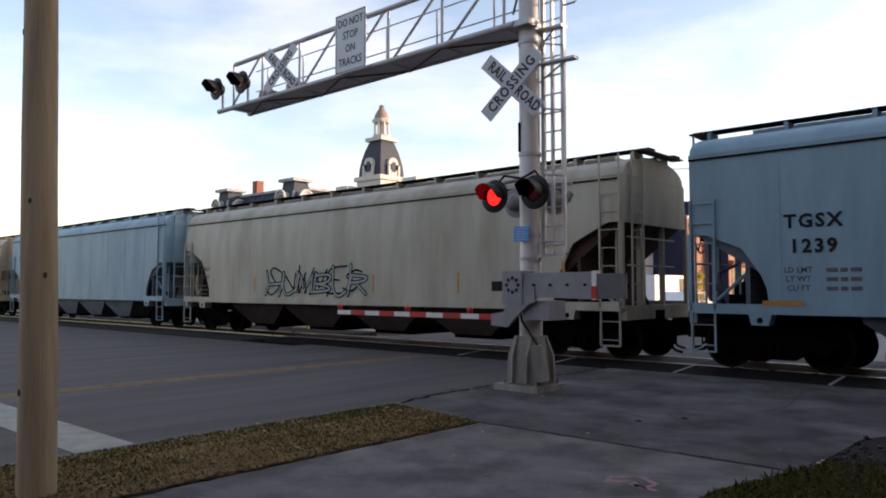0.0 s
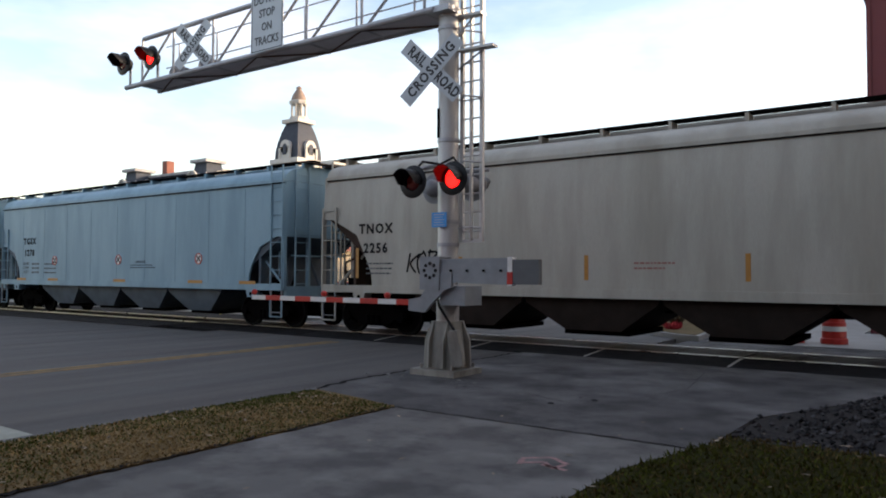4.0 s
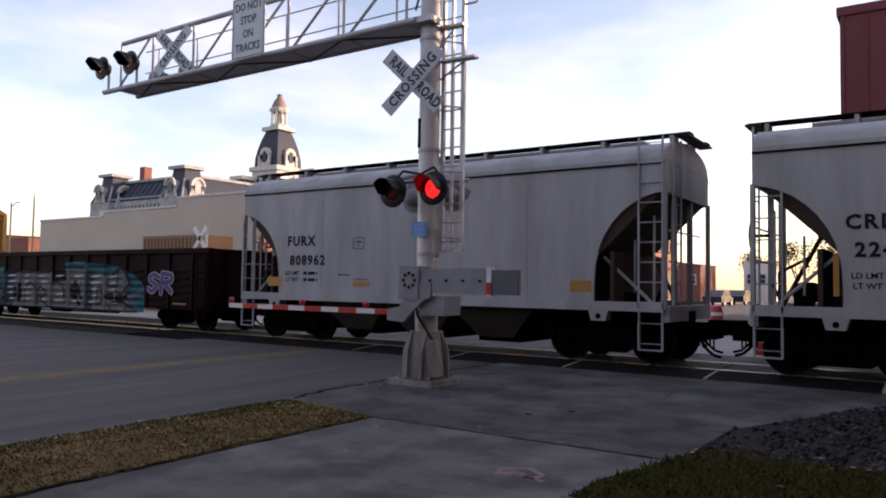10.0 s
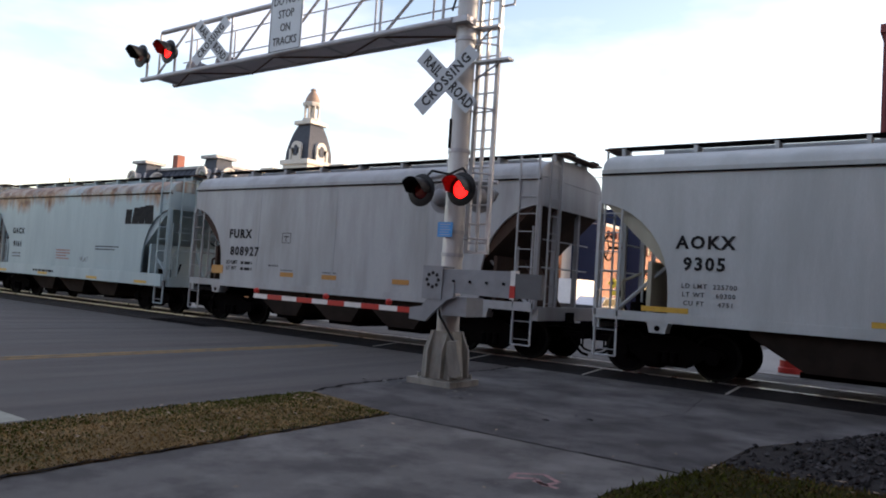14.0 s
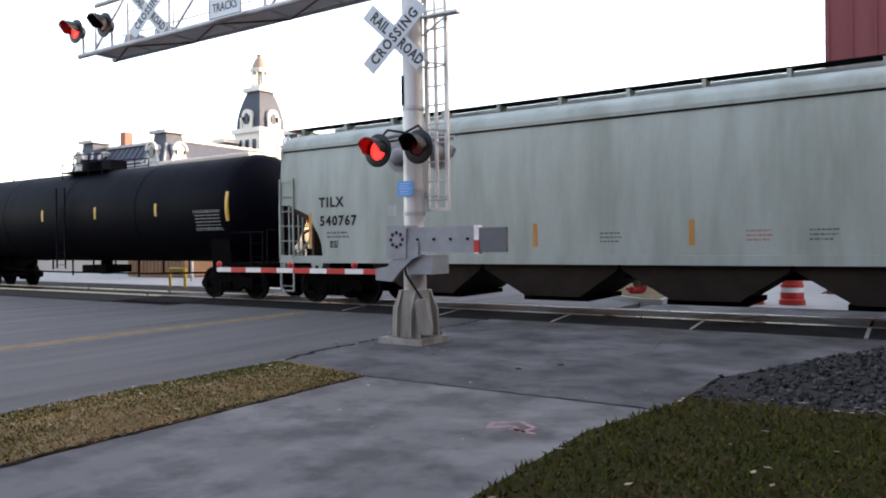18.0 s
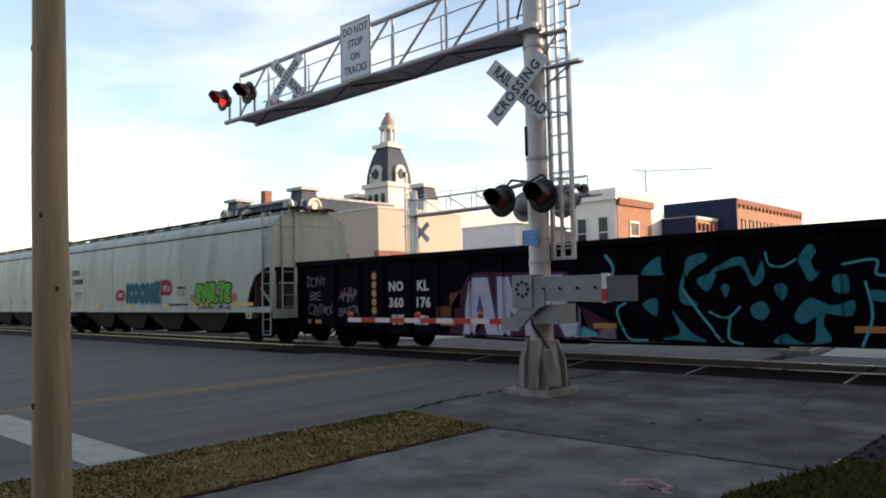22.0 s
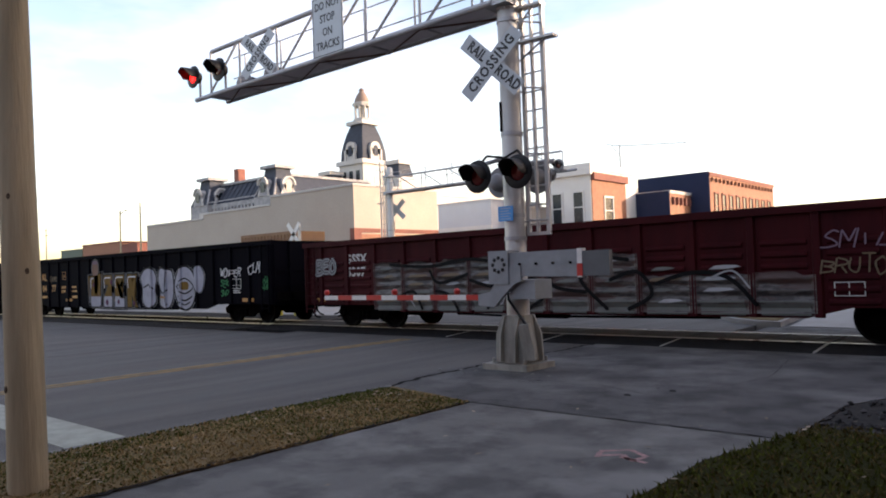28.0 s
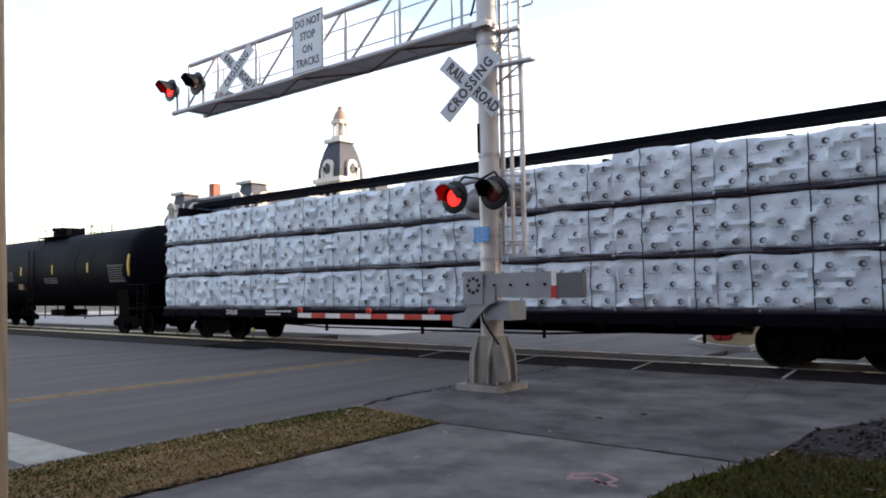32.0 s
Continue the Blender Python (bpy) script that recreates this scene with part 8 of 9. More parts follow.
def window(house, x, y, z, w, h, face, frame, arched=False):
    """A sash window in a wall that faces 'y' (towards -Y) or 'x' (towards +X)."""
    def put(bm, a, b, c, d, lo, hi):
        if face == "y":
            return box(bm, a, b, y - hi, y - lo, c, d)
        return box(bm, x + lo, x + hi, a, b, c, d)
    u = x if face == "y" else y
    bm = B()
    put(bm, u - w / 2 - 0.1, u - w / 2, z, z + h, 0, 0.08)
    put(bm, u + w / 2, u + w / 2 + 0.1, z, z + h, 0, 0.08)
    put(bm, u - w / 2 - 0.1, u + w / 2 + 0.1, z + h, z + h + 0.14, 0, 0.1)
    put(bm, u - w / 2, u + w / 2, z + h / 2 - 0.04, z + h / 2 + 0.04, 0, 0.06)
    fr = part("window_frame", bm, frame, house)
    part("pane", put(B(), u - w / 2, u + w / 2, z, z + h / 2, 0.005, 0.02), GLASS, fr)
    part("pane", put(B(), u - w / 2, u + w / 2, z + h / 2, z + h, 0.005, 0.02), GLASS, fr)
    part("sill", put(B(), u - w / 2 - 0.15, u + w / 2 + 0.15, z - 0.12, z, 0, 0.16), frame, fr)


def block(name, x0, x1, y0, y1, h, wall, label, cornice=None, parapet=0.35):
    th = thing(name, pose(0, 0, 0), label, "building", "town buildings")
    part("wall", box(B(), x0, x1, y0, y1, -0.2, h), wall, th)
    part("roof", box(B(), x0 + 0.25, x1 - 0.25, y0 + 0.25, y1 - 0.25, h, h + 0.06), ROOF_FELT, th)
    bm = B()
    for a, b, c, d in ((x0 - 0.08, x1 + 0.08, y0 - 0.08, y0 + 0.25), (x0 - 0.08, x1 + 0.08, y1 - 0.25, y1 + 0.08), (x0 - 0.08, x0 + 0.25, y0 + 0.25, y1 - 0.25), (x1 - 0.25, x1 + 0.08, y0 + 0.25, y1 - 0.25)):
        box(bm, a, b, c, d, h, h + parapet)
    part("parapet", bm, cornice or wall, th)
    return th


# beige store with stepped side wall
th = thing("store_building", pose(0, 0, 0), "beige rendered store with a stepped side wall", "building", "town buildings")
part("wall", prism(B(), ((-58.3, -0.2), (-33.0, -0.2), (-33.0, 6.95), (-41.3, 6.95), (-41.3, 6.4), (-49.7, 6.4), (-49.7, 6.05), (-58.3, 6.05)), "y", 30.0, 37.6), BEIGE, th)
for a, b, z in ((-41.3, -32.95, 6.95), (-49.7, -41.3, 6.4), (-58.3, -49.7, 6.05)):
    part("coping", box(B(), a, b, 29.93, 30.2, z, z + 0.12), STONE, th)
part("coping", box(B(), -33.2, -32.93, 30.2, 37.6, 6.95, 7.07), STONE, th)
part("brick_band", box(B(), -33.05, -32.93, 30.0, 37.6, 4.1, 4.35), BRICK_R, th)
part("fascia_board", box(B(), -33.05, -32.95, 30.0, 37.6, 3.6, 4.0), BRICK_O, th)
part("brick_pier", box(B(), -33.3, -32.9, 29.9, 30.5, 0, 4.35), BRICK_R, th)
for k in range(3):
    y = 31.4 + k * 2.4
    part("shop_window", box(B(), -32.99, -32.95, y, y + 1.9, 0.6, 3.4), GLASS, th)
    part("awning", prism(B(), ((-33.0, 3.5), (-32.2, 3.1), (-32.2, 3.05), (-33.0, 3.35)), "y", y - 0.1, y + 2.0), BRICK_R, th)
part("roof_vent", bevel(box(B(), -53.6, -52.0, 32, 33.4, 6.05, 6.85), 0.05), STONE, th)

# mansard hall behind
th = thing("mansard_hall", pose(0, 0, 0), "old stone hall with slate mansard roof and dormers", "building", "town buildings")
part("wall", box(B(), -100.5, -79.9, 60, 80, -0.2, 11.8), HALL_STONE, th)
part("cornice", box(B(), -101.0, -79.4, 59.5, 80.5, 11.8, 12.4), HALL_STONE, th)
part("mansard_roof", loft(B(), [[(-100.4, 60.2, 12.4), (-80.2, 60.2, 12.4), (-80.2, 79.8, 12.4), (-100.4, 79.8, 12.4)], [(-98.2, 62.2, 15.4), (-82.2, 62.2, 15.4), (-82.2, 78, 15.4), (-98.2, 78, 15.4)]]), SLATE, th)
part("roof_curb", box(B(), -98.5, -82.0, 61.9, 78.2, 15.4, 15.75), HALL_STONE, th)
part("eaves_rail", rail(B(), [(-96.4, 59.3, 12.75), (-84.8, 59.3, 12.75)], 0.1), HALL_STONE, th)
for k in range(9):
    part("roof_batten", tube(B(), (-95.6 + k * 1.25, 60.2, 12.45), (-95.3 + k * 1.2, 62.1, 15.4), 0.05, 5), SLATE, th)
for x0 in (-101.0, -84.8):
    tw = part("corner_pavilion", box(B(), x0, x0 + 4.6, 58.9, 63.5, -0.2, 12.4), HALL_STONE, th)
    part("pavilion_roof", loft(B(), [[(x0, 58.9, 12.4), (x0 + 4.6, 58.9, 12.4), (x0 + 4.6, 63.5, 12.4), (x0, 63.5, 12.4)], [(x0 + 0.9, 59.9, 14.8), (x0 + 3.7, 59.9, 14.8), (x0 + 3.7, 62.6, 14.8), (x0 + 0.9, 62.6, 14.8)], [(x0 + 1.1, 60.1, 16.2), (x0 + 3.5, 60.1, 16.2), (x0 + 3.5, 62.4, 16.2), (x0 + 1.1, 62.4, 16.2)]]), SLATE, tw)
    part("pavilion_cap", box(B(), x0 + 0.6, x0 + 4.0, 59.6, 62.9, 16.2, 16.6), HALL_STONE, tw)
    for turn in (0, 90):
        dm = pose(x0 + 2.3, 61.2, 12.4, 0, 0, turn)
        bm = box(B(), -0.85, 0.85, -2.45, -1.2, 0.0, 1.5)
        lathe(bm, ((0.85, -2.45), (0.85, -1.2)), (0, 0, 1.5), 18, "y")
        d = part("dormer", bm, HALL_STONE, tw)
        d.matrix_basis = dm
        part("dormer_hood", prism(B(), [(g * math.cos(q * math.pi / 10), 1.5 + g * math.sin(q * math.pi / 10)) for g, span in ((1.14, range(11)), (0.9, range(10, -1, -1))) for q in span], "y", -2.62, -2.38), STONE, d)
        part("dormer_pane", prism(B(), [(0.45 * math.cos(q * math.pi / 8), 1.5 + 0.45 * math.sin(q * math.pi / 8)) for q in range(9)] + [(-0.45, 0.5), (0.45, 0.5)], "y", -2.5, -2.44), GLASS, d)
        for q in (-1.0, 1.0):
            part("dormer_scroll", prism(B(), ((q * 0.85, 0.0), (q * 1.3, 0.0), (q * 0.85, 1.1)), "y", -2.4, -2.2), STONE, d)
    part("corner_rib", rail(B(), [(x0 + 0.05, 58.95, 12.4), (x0 + 0.95, 59.95, 14.8)], 0.14), HALL_STONE, tw)
    part("corner_rib", rail(B(), [(x0 + 4.55, 58.95, 12.4), (x0 + 3.65, 59.95, 14.8)], 0.14), HALL_STONE, tw)
part("chimney", bevel(box(B(), -97.1, -95.9, 64, 65.2, 14.4, 18.1), 0.06), BRICK_R, th)
bm = B()
for k in range(26):
    box(bm, -100.6 + k * 0.85, -100.2 + k * 0.85, 59.3, 59.6, 11.2, 11.8)
part("brackets", bm, HALL_STONE, th)
block("mansard_annex", -78.2, -60.0, 62, 80, 10.9, STONE, "pale stone annex behind the store", STONE, 0.4)
block("annex_wing", -66, -54, 55, 61.8, 9.7, STONE, "pale rendered wing with a dark shaft", STONE, 0.3)
th = block("hall_back_wing", -74.5, -72.9, 62.5, 64.0, 12.6, SLATE, "dark shaft on the hall roof", SLATE, 0.2)

# courthouse with its clock tower
TX, TY, TW = -121.5, 113.9, 3.9
th = thing("courthouse_tower", pose(TX, TY, 1.7), "stone courthouse clock tower with slate roof and gilded lantern", "tower")
part("shaft", box(B(), -TW, TW, -TW, TW, -1.9, 24.6), STONE, th)
part("cornice", bevel(box(B(), -TW - 0.5, TW + 0.5, -TW - 0.5, TW + 0.5, 24.0, 25.0), 0.15), STONE, th)
for s in (-2.2, 0.0, 2.2):
    part("belfry_opening", box(B(), s - 0.6, s + 0.6, -TW - 0.06, -TW, 18.8, 22.6), GLASS, th)
    part("belfry_opening", box(B(), TW, TW + 0.06, s - 0.6, s + 0.6, 18.8, 22.6), GLASS, th)
rings = []
for a, z in ((TW - 0.3, 25.0), (TW - 0.4, 27.0), (TW - 0.75, 29.0), (TW - 1.25, 31.0), (TW - 1.75, 32.5), (TW - 2.1, 33.4)):
    rings.append([(-a, -a, z), (a, -a, z), (a, a, z), (-a, a, z)])
part("slate_roof", loft(B(), rings), SLATE, th)
for k in range(4):
    rot = Matrix.Rotation(k * math.pi / 2, 4, "Z")
    bm = B()
    box(bm, -1.55, 1.55, -TW - 0.1, -TW + 1.4, 25.0, 27.6)
    lathe(bm, ((1.55, -TW - 0.1), (1.55, -TW + 1.6), (0.01, -TW + 1.6)), (0, 0, 27.6), 20, "y")
    d = part("clock_dormer", bm, STONE, th)
    d.matrix_basis = rot
    bm = B()
    prism(bm, [(0.62 * math.cos(a), 27.7 + 0.62 * math.sin(a)) for a in [math.pi * i / 10 for i in range(11)]] + [(-0.62, 25.9), (0.62, 25.9)], "y", -TW - 0.14, -TW - 0.1)
    part("arched_window", bm, SLATE, d)
    for sx in (-1.5, 1.5):
        part("pilaster", box(B(), sx - 0.25, sx + 0.25, -TW - 0.35, -TW, 25.0, 27.4), STONE, d)
part("deck", bevel(box(B(), -2.6, 2.6, -2.6, 2.6, 33.2, 34.0), 0.1), STONE, th)
part("lantern_base", lathe(B(), ((2.0, 34.0), (2.0, 34.7), (1.7, 34.8)), (0, 0, 0), 8), STONE, th)
for k in range(8):
    a = math.pi / 8 + k * math.pi / 4
    part("lantern_column", tube(B(), (1.6 * math.cos(a), 1.6 * math.sin(a), 34.7), (1.6 * math.cos(a), 1.6 * math.sin(a), 37.6), 0.24, 8), STONE, th)
part("lantern_core", lathe(B(), ((0.6, 34.7), (0.6, 37.6)), (0, 0, 0), 8), STONE, th)
part("lantern_cornice", lathe(B(), ((1.9, 37.5), (2.15, 37.9), (2.15, 38.3), (1.6, 38.5)), (0, 0, 0), 8), STONE, th)
part("dome", lathe(B(), ((1.75, 38.4), (1.6, 39.2), (1.1, 40.2), (0.6, 40.9), (0.5, 41.2), (0.7, 41.3), (0.4, 41.6), (0.05, 41.8)), (0, 0, 0), 12), COPPER, th)
th = block("courthouse", -140, -103, 106, 140, 18.6, STONE, "pale stone courthouse with corner turrets below the tower", STONE, 0.8)
for x, y in ((-124.8, 107), (-104.4, 107.5), (-134, 110)):
    tr = part("turret", box(B(), x - 2.2, x + 2.2, y - 2.2, y + 2.2, 18, 20.8), STONE, th)
    part("turret_roof", loft(B(), [[(x - 2.1, y - 2.1, 20.8), (x + 2.1, y - 2.1, 20.8), (x + 2.1, y + 2.1, 20.8), (x - 2.1, y + 2.1, 20.8)], [(x - 1.6, y - 1.6, 23.4), (x + 1.6, y - 1.6, 23.4), (x + 1.6, y + 1.6, 23.4), (x - 1.6, y + 1.6, 23.4)]]), SLATE, tr)
    part("turret_cap", box(B(), x - 2.0, x + 2.0, y - 2.0, y + 2.0, 23.4, 24.2), STONE, tr)

# row of shops along the far street
th = block("white_shed", -39.4, -34.0, 45, 52, 6.9, GREY_WALL, "grey-white shed wall behind the signal", GREY_WALL, 0.1)
part("white_band", box(B(), -39.4, -34.0, 44.94, 45.0, 3.0, 5.0), WHITE_WALL, th)
block("low_link", -34.0, -32.2, 47, 55, 6.2, BEIGE, "low beige link building", BEIGE, 0.2)
th = block("white_shop", -32.1, -28.2, 50, 58, 9.0, WHITE_WALL, "white painted two-storey shop with tall windows", WHITE_WALL, 0.5)
for x in (-31.2, -29.3):
    window(th, x, 50, 5.0, 0.8, 2.3, "y", WHITE_WALL)
part("cornice", bevel(box(B(), -32.3, -28.0, 49.7, 50.0, 8.6, 9.0), 0.08), WHITE_WALL, th)
part("brick_side", box(B(), -28.2, -28.13, 50.1, 55.6, -0.1, 8.6), BRICK_O, th)
part("brick_cornice", box(B(), -28.2, -27.9, 50.1, 55.7, 8.2, 8.75), BRICK_R, th)
window(th, -28.13, 52.6, 4.9, 1.3, 2.0, "x", WHITE_WALL)
th = block("two_storey_brick_building", -31.4, -23.6, 62, 79, 8.9, BRICK_O, "two-storey brick building, the shade on its side coloured in navy", BRICK_R, 0.3)
# Sheet over the brick that carries the shade of this face.
part("navy_side", box(B(), -31.45, -23.62, 61.9, 61.985, -0.1, 9.25), NAVY, th)
for k in range(9):
    y = 63.3 + k * 1.75
    window(th, -23.6, y, 5.3, 0.75, 2.1, "x", BRICK_R)
    part("shop_window", box(B(), -23.6, -23.56, y - 0.7, y + 0.7, 0.5, 3.2), GLASS, th)
bm = B()
for k in range(18):
    part("dentil", box(B(), -23.6, -23.4, 62.3 + k * 0.93, 62.5 + k * 0.93, 8.4, 8.75), BRICK_O, th)
part("shop_cornice", box(B(), -23.6, -23.2, 62, 79, 3.6, 4.0), BRICK_R, th)
th = block("low_brick_shop", -29.4, -25.25, 57.6, 61.8, 7.3, BRICK_O, "low brick shop, the shade on its side coloured in navy", STONE, 0.25)
# Same kind of sheet: this face's shade as a navy colour.
part("navy_side", box(B(), -29.45, -25.27, 57.5, 57.585, -0.1, 7.5), NAVY, th)
for k in range(5):
    part("corbel", box(B(), -25.25, -25.05, 58.0 + k * 0.8, 58.2 + k * 0.8, 6.4, 7.0), BRICK_R, th)

# tall red building close to the rails
th = block("red_building", -2.35, 26.0, 24.0, 44.0, 9.6, DEEP_RED, "tall dark red metal-clad building beside the tracks", DEEP_RED, 0.25)
for k in range(14):
    part("cladding_rib", box(B(), -2.3 + k * 0.6, -2.24 + k * 0.6, 23.95, 24.0, 0, 9.6), DEEP_RED, th)


def far_pole(x, y, h, arms, label):
    th = thing("utility_pole", pose(x, y, 0), label, "utility pole", "utility poles")
    part("pole", tube(B(), (0, 0, -0.2), (0, 0, h), 0.16, 8, 0.1), WOOD_POLE, th)
    for z, w in arms:
        part("cross_arm", box(B(), -w, w, -0.06, 0.06, z - 0.06, z + 0.06), WOOD_POLE, th)
    return th


th = far_pole(-105, 50, 11.9, (), "thin pole with a lamp arm far down the line")
part("lamp_arm", rail(B(), [(0, 0, 11.3), (1.3, 0, 11.8), (2.3, 0, 11.8)], 0.08), WOOD_POLE, th)
block("far_orange_shop", -160, -143.2, 68, 80, 9.3, BRICK_O, "low orange brick shop far down the line", BRICK_R, 0.3)
block("far_green_shed", -171, -160.2, 68, 80, 8.7, mat("green_shed", (0.1, 0.13, 0.1), (0.08, 0.1, 0.08), 0.8), "low green shed far down the line", None, 0.2)
block("far_red_shop", -143, -136, 68, 80, 8.6, BRICK_R, "low red brick shop far down the line", BRICK_R, 0.3)
far_pole(-99, 50, 12.6, (), "tall thin pole behind the store")
far_pole(-158, 60, 13.2, ((12.4, 1.2), (11.4, 1.2)), "wooden utility pole with cross arms far off")
# Antenna mast on a roof; it carries no lamp.
th = thing("rooftop_mast", pose(-28.2, 55, 8.2), "slim rooftop mast with a long wire", "antenna")
part("mast", tube(B(), (0, 0, 0), (0, 0, 3.2), 0.06, 6), GALV, th)
part("wire", rail(B(), [(-1.2, 0, 3.4), (0, 0, 3.1), (5.6, 0, 2.6)], 0.035), GALV, th)
part("brace", tube(B(), (-0.7, 0, 3.2), (0, 0, 2.3), 0.03, 5), GALV, th)


def pole_sign(x, y):
    """Crossbuck on a post, seen from behind."""
    th = thing("crossbuck_sign", pose(x, y, 0), "white crossbuck on a post, seen from behind", "railway sign")
    part("post", box(B(), 0.12, 0.26, -0.05, 0.05, 0, 4.1), ALU, th)
    for ang in (50, -50):
        b = part("blade", box(B(), -0.68, 0.68, -0.01, 0.01, -0.11, 0.11), WHITE_PAINT, th)
        b.matrix_basis = pose(-0.15, -0.08, 3.55, 0, ang, 0)


pole_sign(-28.0, 21.8)


def drum(x, y):
    th = thing("traffic_drum", pose(x, y, 0), "orange traffic drum with white bands", "traffic drum", "traffic drums")
    part("body", lathe(B(), ((0.3, 0.0), (0.3, 0.12), (0.27, 0.14), (0.26, 0.5), (0.24, 0.52), (0.22, 0.9), (0.16, 1.0), (0.02, 1.01)), (0, 0, 0), 16), RED_PAINT, th)
    for z in (0.3, 0.65):
        part("band", lathe(B(), ((0.272, z), (0.262, z + 0.12)), (0, 0, 0), 16), WHITE_PAINT, th)


for x, y in ((-3.6, 19.6), (-2.7, 19.8), (-6.6, 27.0)):
    drum(x, y)

# what shows in the gaps between the cars
SIGN_YELLOW = mat("sign_yellow", (0.55, 0.42, 0.02), (0.45, 0.33, 0.02), 0.5, bump=0)
th = thing("warning_sign", pose(-21.1, 50, 0), "yellow diamond warning sign on a thin post", "road sign")
part("post", box(B(), -0.03, 0.03, 0.0, 0.06, 0, 2.7), GALV, th)
sgn = part("diamond", prism(B(), ((0, 2.05), (0.42, 2.45), (0, 2.85), (-0.42, 2.45)), "y", -0.02, 0.0), SIGN_YELLOW, th)
part("plate", box(B(), -0.25, 0.25, -0.02, 0.0, 1.6, 1.95), SIGN_YELLOW, th)
part("symbol", prism(B(), ((-0.12, 2.3), (0.12, 2.45), (-0.05, 2.6)), "y", -0.026, -0.02), BLACK, sgn)


def parked_car(x, y, turn, col, label, high=1.45, van=False):
    th = thing("parked_car", pose(x, y, -0.02, 0, 0, turn), label, "car", "parked cars")
    prof = ((-2.2, 0.35), (2.2, 0.35), (2.25, 0.75), (1.2, 0.92), (0.6, high), (-1.2, high), (-1.9, 0.98), (-2.25, 0.9)) if not van else ((-2.6, 0.45), (2.5, 0.45), (2.55, 1.1), (2.2, 1.35), (1.7, high), (-2.6, high))
    part("body", bevel(prism(B(), prof, "y", -0.85, 0.85), 0.08), col, th)
    for s in (-1, 1):
        part("side_window", prism(B(), ((1.0, 0.95), (0.5, high - 0.1), (-1.1, high - 0.1), (-1.6, 0.98)) if not van else ((2.1, 1.3), (1.7, high - 0.2), (0.9, high - 0.2), (0.9, 1.3)), "y", s * 0.86 - 0.005, s * 0.86 + 0.005), GLASS, th)
        for q in (-1.35, 1.35):
            w = part("wheel", lathe(B(), ((0.05, -0.1), (0.3, -0.1), (0.32, -0.06), (0.32, 0.06), (0.3, 0.1), (0.05, 0.1)), (q, s * 0.8, 0.32), 16, "y"), BLACK, th)
            part("rim", lathe(B(), ((0.2, s * 0.1), (0.2, s * 0.12), (0.01, s * 0.12)), (q, s * 0.8, 0.32), 12, "y"), GALV, w)
    part("lamp", box(B(), 2.2, 2.27, -0.75, -0.4, 0.62, 0.76), SIGN_WHITE, th)
    part("lamp", box(B(), 2.2, 2.27, 0.4, 0.75, 0.62, 0.76), SIGN_WHITE, th)


DARK_CAR = mat("dark_car_paint", (0.02, 0.022, 0.03), None, 0.3, bump=0)
WHITE_CAR = mat("white_car_paint", (0.7, 0.7, 0.7), None, 0.3, bump=0)
parked_car(-21.8, 45.5, 90, WHITE_CAR, "white delivery van parked beside the far street", 2.5, True)
parked_car(-18.5, 42.0, 90, WHITE_CAR, "white car parked beside the far street")
parked_car(-17.4, 72.0, 90, DARK_CAR, "dark car parked along the far street")
parked_car(-17.2, 80.0, 90, DARK_CAR, "dark car parked along the far street")
th = block("small_brick_house", -31.0, -26.4, 100, 108, 4.6, BRICK_R, "small dark red brick house far down the street", BRICK_R, 0.2)
window(th, -27.4, 100, 2.2, 0.7, 1.1, "y", WHITE_WALL)
th = block("pale_house", -23.5, -20.0, 112, 122, 5.4, WHITE_WALL, "pale house far down the street", WHITE_WALL, 0.2)
window(th, -22.6, 112, 2.4, 0.8, 1.3, "y", GREY_WALL)
window(th, -21.0, 112, 2.4, 0.8, 1.3, "y", GREY_WALL)
TWIG = mat("bare_crown", (0.05, 0.045, 0.03), (0.03, 0.03, 0.02), 0.9, bump=0, island=0.4, spec=0.1)
BARK = mat("bark", (0.06, 0.045, 0.035), (0.04, 0.03, 0.025), 0.95, scale=6, bump=0.5)


def tree(x, y, h, seed):
    rnd = random.Random(seed)
    th = thing("tree", pose(x, y, 0), "dark leafless-looking tree at the end of the street", "tree", "far trees")
    part("trunk", tube(B(), (0, 0, -0.2), (0.1, 0, h * 0.45), 0.22, 8, 0.12), BARK, th)
    V, F = [], []
    for k in range(7):
        a, z = rnd.uniform(0, 6.28), h * rnd.uniform(0.6, 0.95)
        r = h * rnd.uniform(0.15, 0.34)
        e = (r * math.cos(a), r * math.sin(a), z)
        part("limb", tube(B(), (0.05, 0, h * rnd.uniform(0.3, 0.45)), e, 0.08, 6, 0.03), BARK, th)
        for _ in range(130):
            p = [e[i] * rnd.uniform(0.5, 1.1) + rnd.gauss(0, h * 0.075) if i < 2 else e[2] + rnd.gauss(-0.02 * h, h * 0.085) for i in range(3)]
            s, b, n = rnd.uniform(0.1, 0.22), rnd.uniform(0, 6.28), len(V)
            V += [(p[0] - s * math.cos(b), p[1] - s * math.sin(b), p[2]), (p[0] + s * math.cos(b), p[1] + s * math.sin(b), p[2] + 0.06), (p[0] + rnd.uniform(-s, s), p[1], p[2] + s * 1.2)]
            F.append((n, n + 1, n + 2))
    me = bpy.data.meshes.new("crown")
    me.from_pydata(V, [], F)
    me.materials.append(TWIG)
    ob = new("crown", me)
    ob.parent = th
    tagged(ob, kind="stuff")


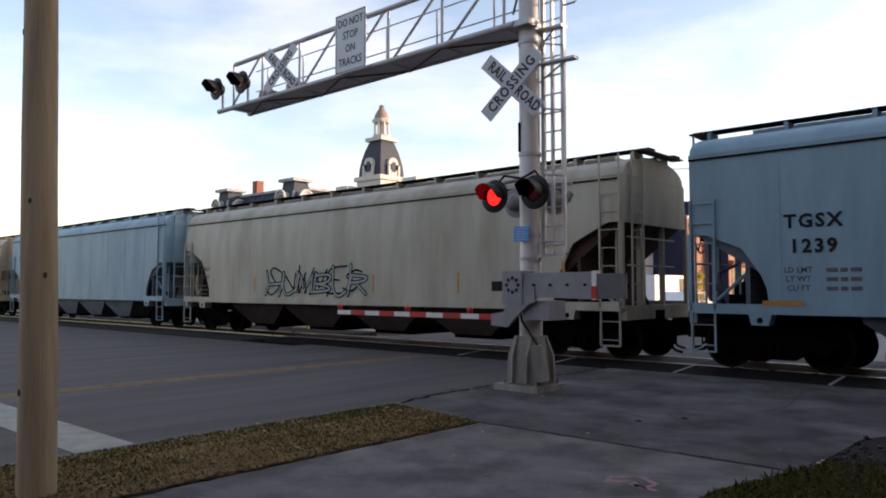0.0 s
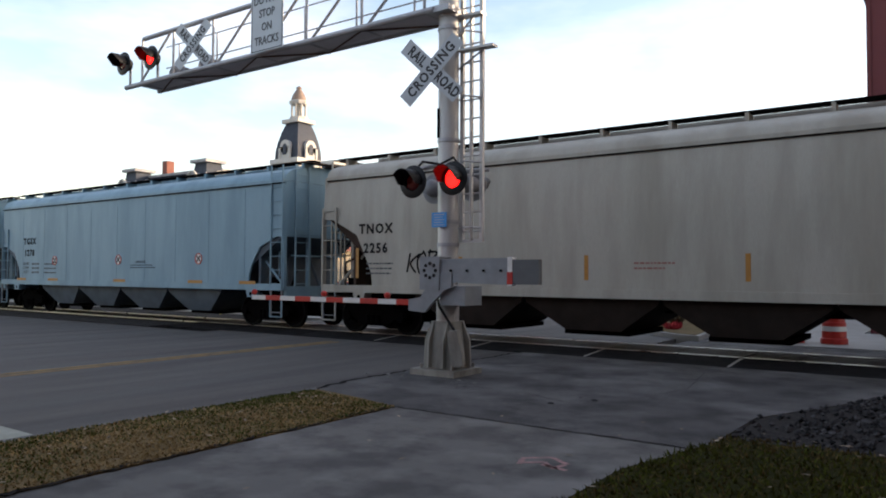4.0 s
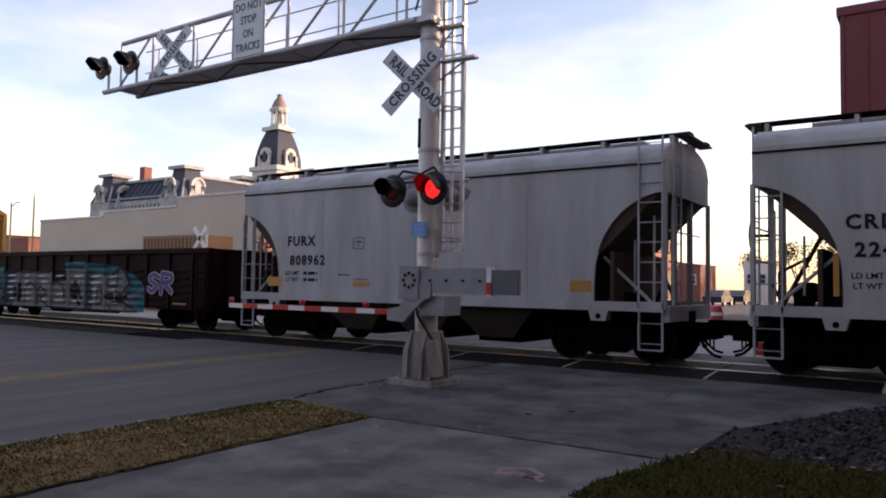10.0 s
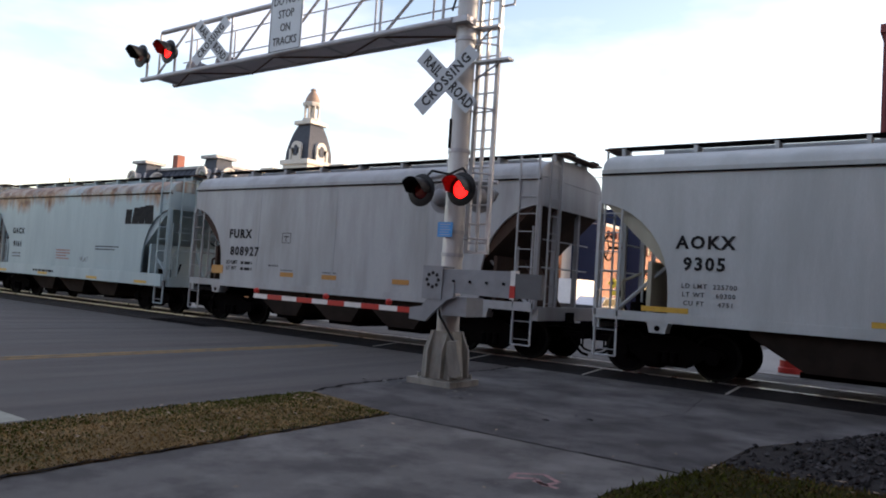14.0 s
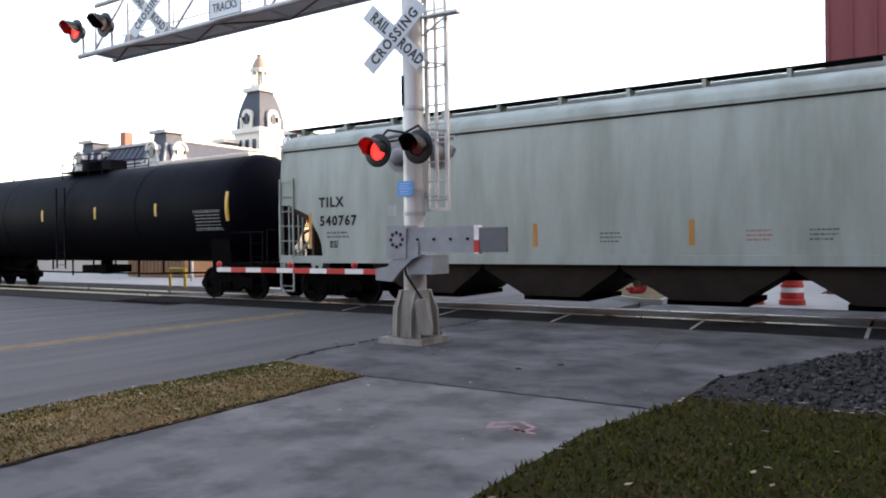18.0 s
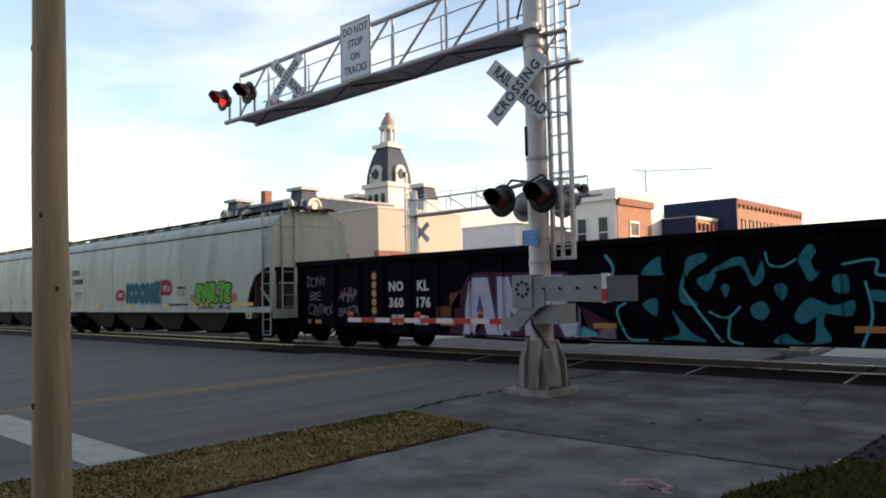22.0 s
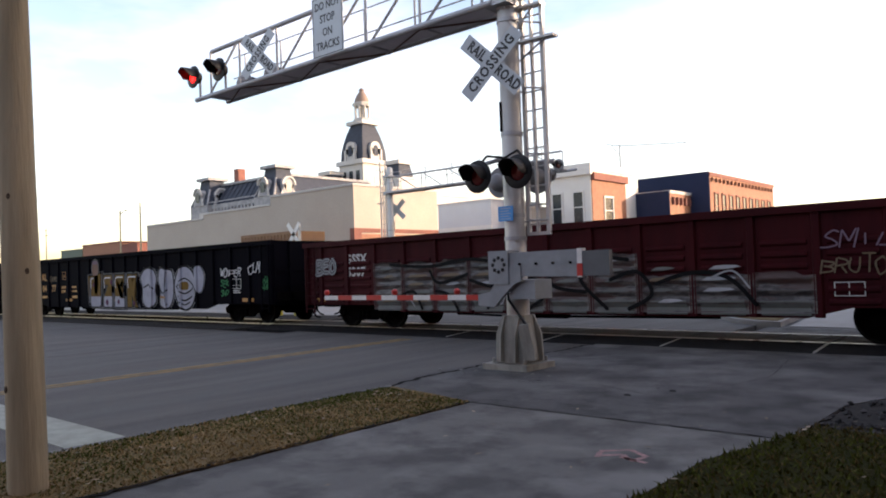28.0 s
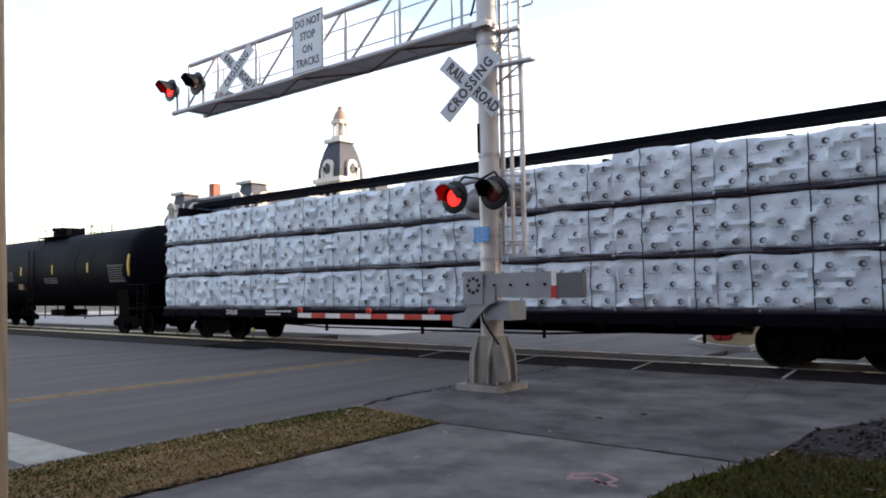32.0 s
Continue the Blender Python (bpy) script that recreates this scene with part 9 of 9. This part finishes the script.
for x, y, h, sd in ((-17.5, 118, 8.5, 1), (-13.0, 120, 9.5, 2), (-9.0, 116, 8.0, 3), (-25.5, 132, 9.0, 4), (-5.0, 122, 9.0, 5)):
    tree(x, y, h, sd)
RED_FLOWER = mat("red_flower", (0.4, 0.02, 0.03), (0.25, 0.02, 0.03), 0.8, bump=0, island=0.3)
SHRUB = mat("dry_shrub", (0.09, 0.07, 0.045), (0.05, 0.042, 0.028), 0.95, bump=0, island=0.4, spec=0.1)


def clump(name, x, y, r, h, n, material, label, category, seed):
    rnd = random.Random(seed)
    V, F = [], []
    for _ in range(n):
        a, q, z = rnd.uniform(0, 6.283), r * rnd.random() ** 0.5, rnd.random()
        px, py, pz = x + q * math.cos(a) * (0.5 + 0.5 * z), y + q * math.sin(a) * (0.5 + 0.5 * z), 0.1 + h * z * (1 - 0.4 * (q / r) ** 2)
        s, b, k = rnd.uniform(0.02, 0.06), rnd.uniform(0, 6.283), len(V)
        V += [(px - s * math.cos(b), py - s * math.sin(b), pz), (px + s * math.cos(b), py + s * math.sin(b), pz), (px, py, pz + 2 * s)]
        F.append((k, k + 1, k + 2))
    me = bpy.data.meshes.new(name)
    me.from_pydata(V, [], F)
    me.materials.append(material)
    tagged(new(name, me), label, category)


clump("shrub", -7.5, 22.9, 0.3, 0.35, 700, SHRUB, "small dry brown shrub in the island bed", "shrub", 1)
clump("shrub", -7.05, 23.4, 0.3, 0.38, 700, SHRUB, "small dry brown shrub in the island bed", "shrub", 2)
clump("red_flowers", -6.8, 20.45, 0.3, 0.16, 260, RED_FLOWER, "low patch of red flowers behind the kerb", "flowers", 3)
# a low wall with shrubs and a yellow guard rail beyond the tracks
th = thing("guard_rail", pose(-24.2, 18.3, 0), "yellow painted steel guard rail beside the lot", "guard rail")
for x in (-0.45, 0.45):
    part("post", tube(B(), (x, 0, -0.1), (x, 0, 0.75), 0.06, 8), SIGN_YELLOW, th)
part("rail", tube(B(), (-0.5, 0, 0.72), (0.5, 0, 0.72), 0.05, 8), SIGN_YELLOW, th)
for k in range(4):
    solid("concrete_block", bevel(box(B(), -1.9 + k * 0.95, -1.0 + k * 0.95, 22.6, 23.1, -0.01, 0.44), 0.04), PALE_CONCRETE, "pale concrete block in a low row", "concrete block", group="concrete blocks")
th = thing("storage_container", pose(-34.1, 25.5, 0), "brown steel storage container beside the store", "container")
part("body", box(B(), -2.4, 2.4, -1.1, 1.1, 0.0, 4.0), mat("container_brown", (0.22, 0.11, 0.05), (0.16, 0.08, 0.04), 0.7, scale=1.5, bump=0.1), th)
for k in range(16):
    part("rib", box(B(), -2.3 + k * 0.3, -2.18 + k * 0.3, -1.14, -1.1, 0.15, 3.85), MATS["container_brown"], th)
part("door", box(B(), -2.46, -2.4, -1.05, 1.05, 0.1, 3.9), BLACK, th)

# unseen plain blocks, added to close the place and cut sky and sun light
block("unseen_sky_block", -48, 34, -30, -17, 9.0, BRICK_R, "unseen plain brick block that cuts sky light behind the camera", BRICK_R, 0.3)
block("unseen_sun_block", -2.2, 30, 44.2, 57, 17.0, BRICK_R, "unseen plain brick block that keeps the sun off the far tracks", BRICK_R, 0.3)
block("unseen_shade_block", 3.3, 30, -16, 11.5, 11.0, BRICK_O, "unseen plain brick block that shades the lawn and gravel", BRICK_R, 0.3)


# ---- what moves ----
TRAVEL = ((0, 0.0), (2, 21.79), (4, 43.49), (6, 65.16), (8, 86.83), (10, 108.52), (12, 130.32), (14, 152.13), (16, 173.86), (18, 195.60), (20, 217.43), (22, 239.43), (24, 261.61), (26, 283.87), (28, 306.09), (30, 328.19), (32, 350.08))


def motions():
    # the whole train rolls towards -X
    for car, off in CARS:
        walk(car, [(t, pose(off - s, YC, 0)) for t, s in TRAVEL])
    # two-faced lamp inserts turn over as a stand-in for blinking, left and right in turn
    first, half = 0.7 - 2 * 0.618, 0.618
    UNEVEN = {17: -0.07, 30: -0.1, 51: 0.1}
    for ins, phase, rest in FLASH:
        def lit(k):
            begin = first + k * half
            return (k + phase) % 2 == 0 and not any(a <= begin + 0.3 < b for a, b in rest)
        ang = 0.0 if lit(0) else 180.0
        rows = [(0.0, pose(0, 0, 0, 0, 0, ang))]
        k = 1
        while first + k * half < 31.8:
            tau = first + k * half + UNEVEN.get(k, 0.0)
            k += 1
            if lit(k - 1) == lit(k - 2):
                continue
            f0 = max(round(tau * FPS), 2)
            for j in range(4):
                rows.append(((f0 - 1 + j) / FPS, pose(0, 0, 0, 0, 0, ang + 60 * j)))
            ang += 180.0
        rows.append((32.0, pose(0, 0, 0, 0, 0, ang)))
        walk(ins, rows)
    # wheels roll while their car is near the crossing
    turn = lambda t: math.degrees(np.interp(t, [q[0] for q in TRAVEL], [q[1] for q in TRAVEL]) / 0.457)
    for w, s, place in WHEELS:
        if place < -45:
            continue
        t0, t1 = max(0.0, (place - 4) / 10.93), min(32.0, (place + 48) / 10.93)
        rows = [] if t0 <= 0 else [(0.0, pose(s, 0, 0.457))]
        f0, f1 = math.ceil(t0 * FPS), math.floor(t1 * FPS)
        base = turn(f0 / FPS)
        rows += [(f / FPS, pose(s, 0, 0.457, 0, -(turn(f / FPS) - base), 0)) for f in range(max(f0, 1 if rows else 0), f1 + 1)]
        if f1 / FPS < 31.99:
            rows.append((32.0, rows[-1][1]))
        walk(w, rows)


motions()
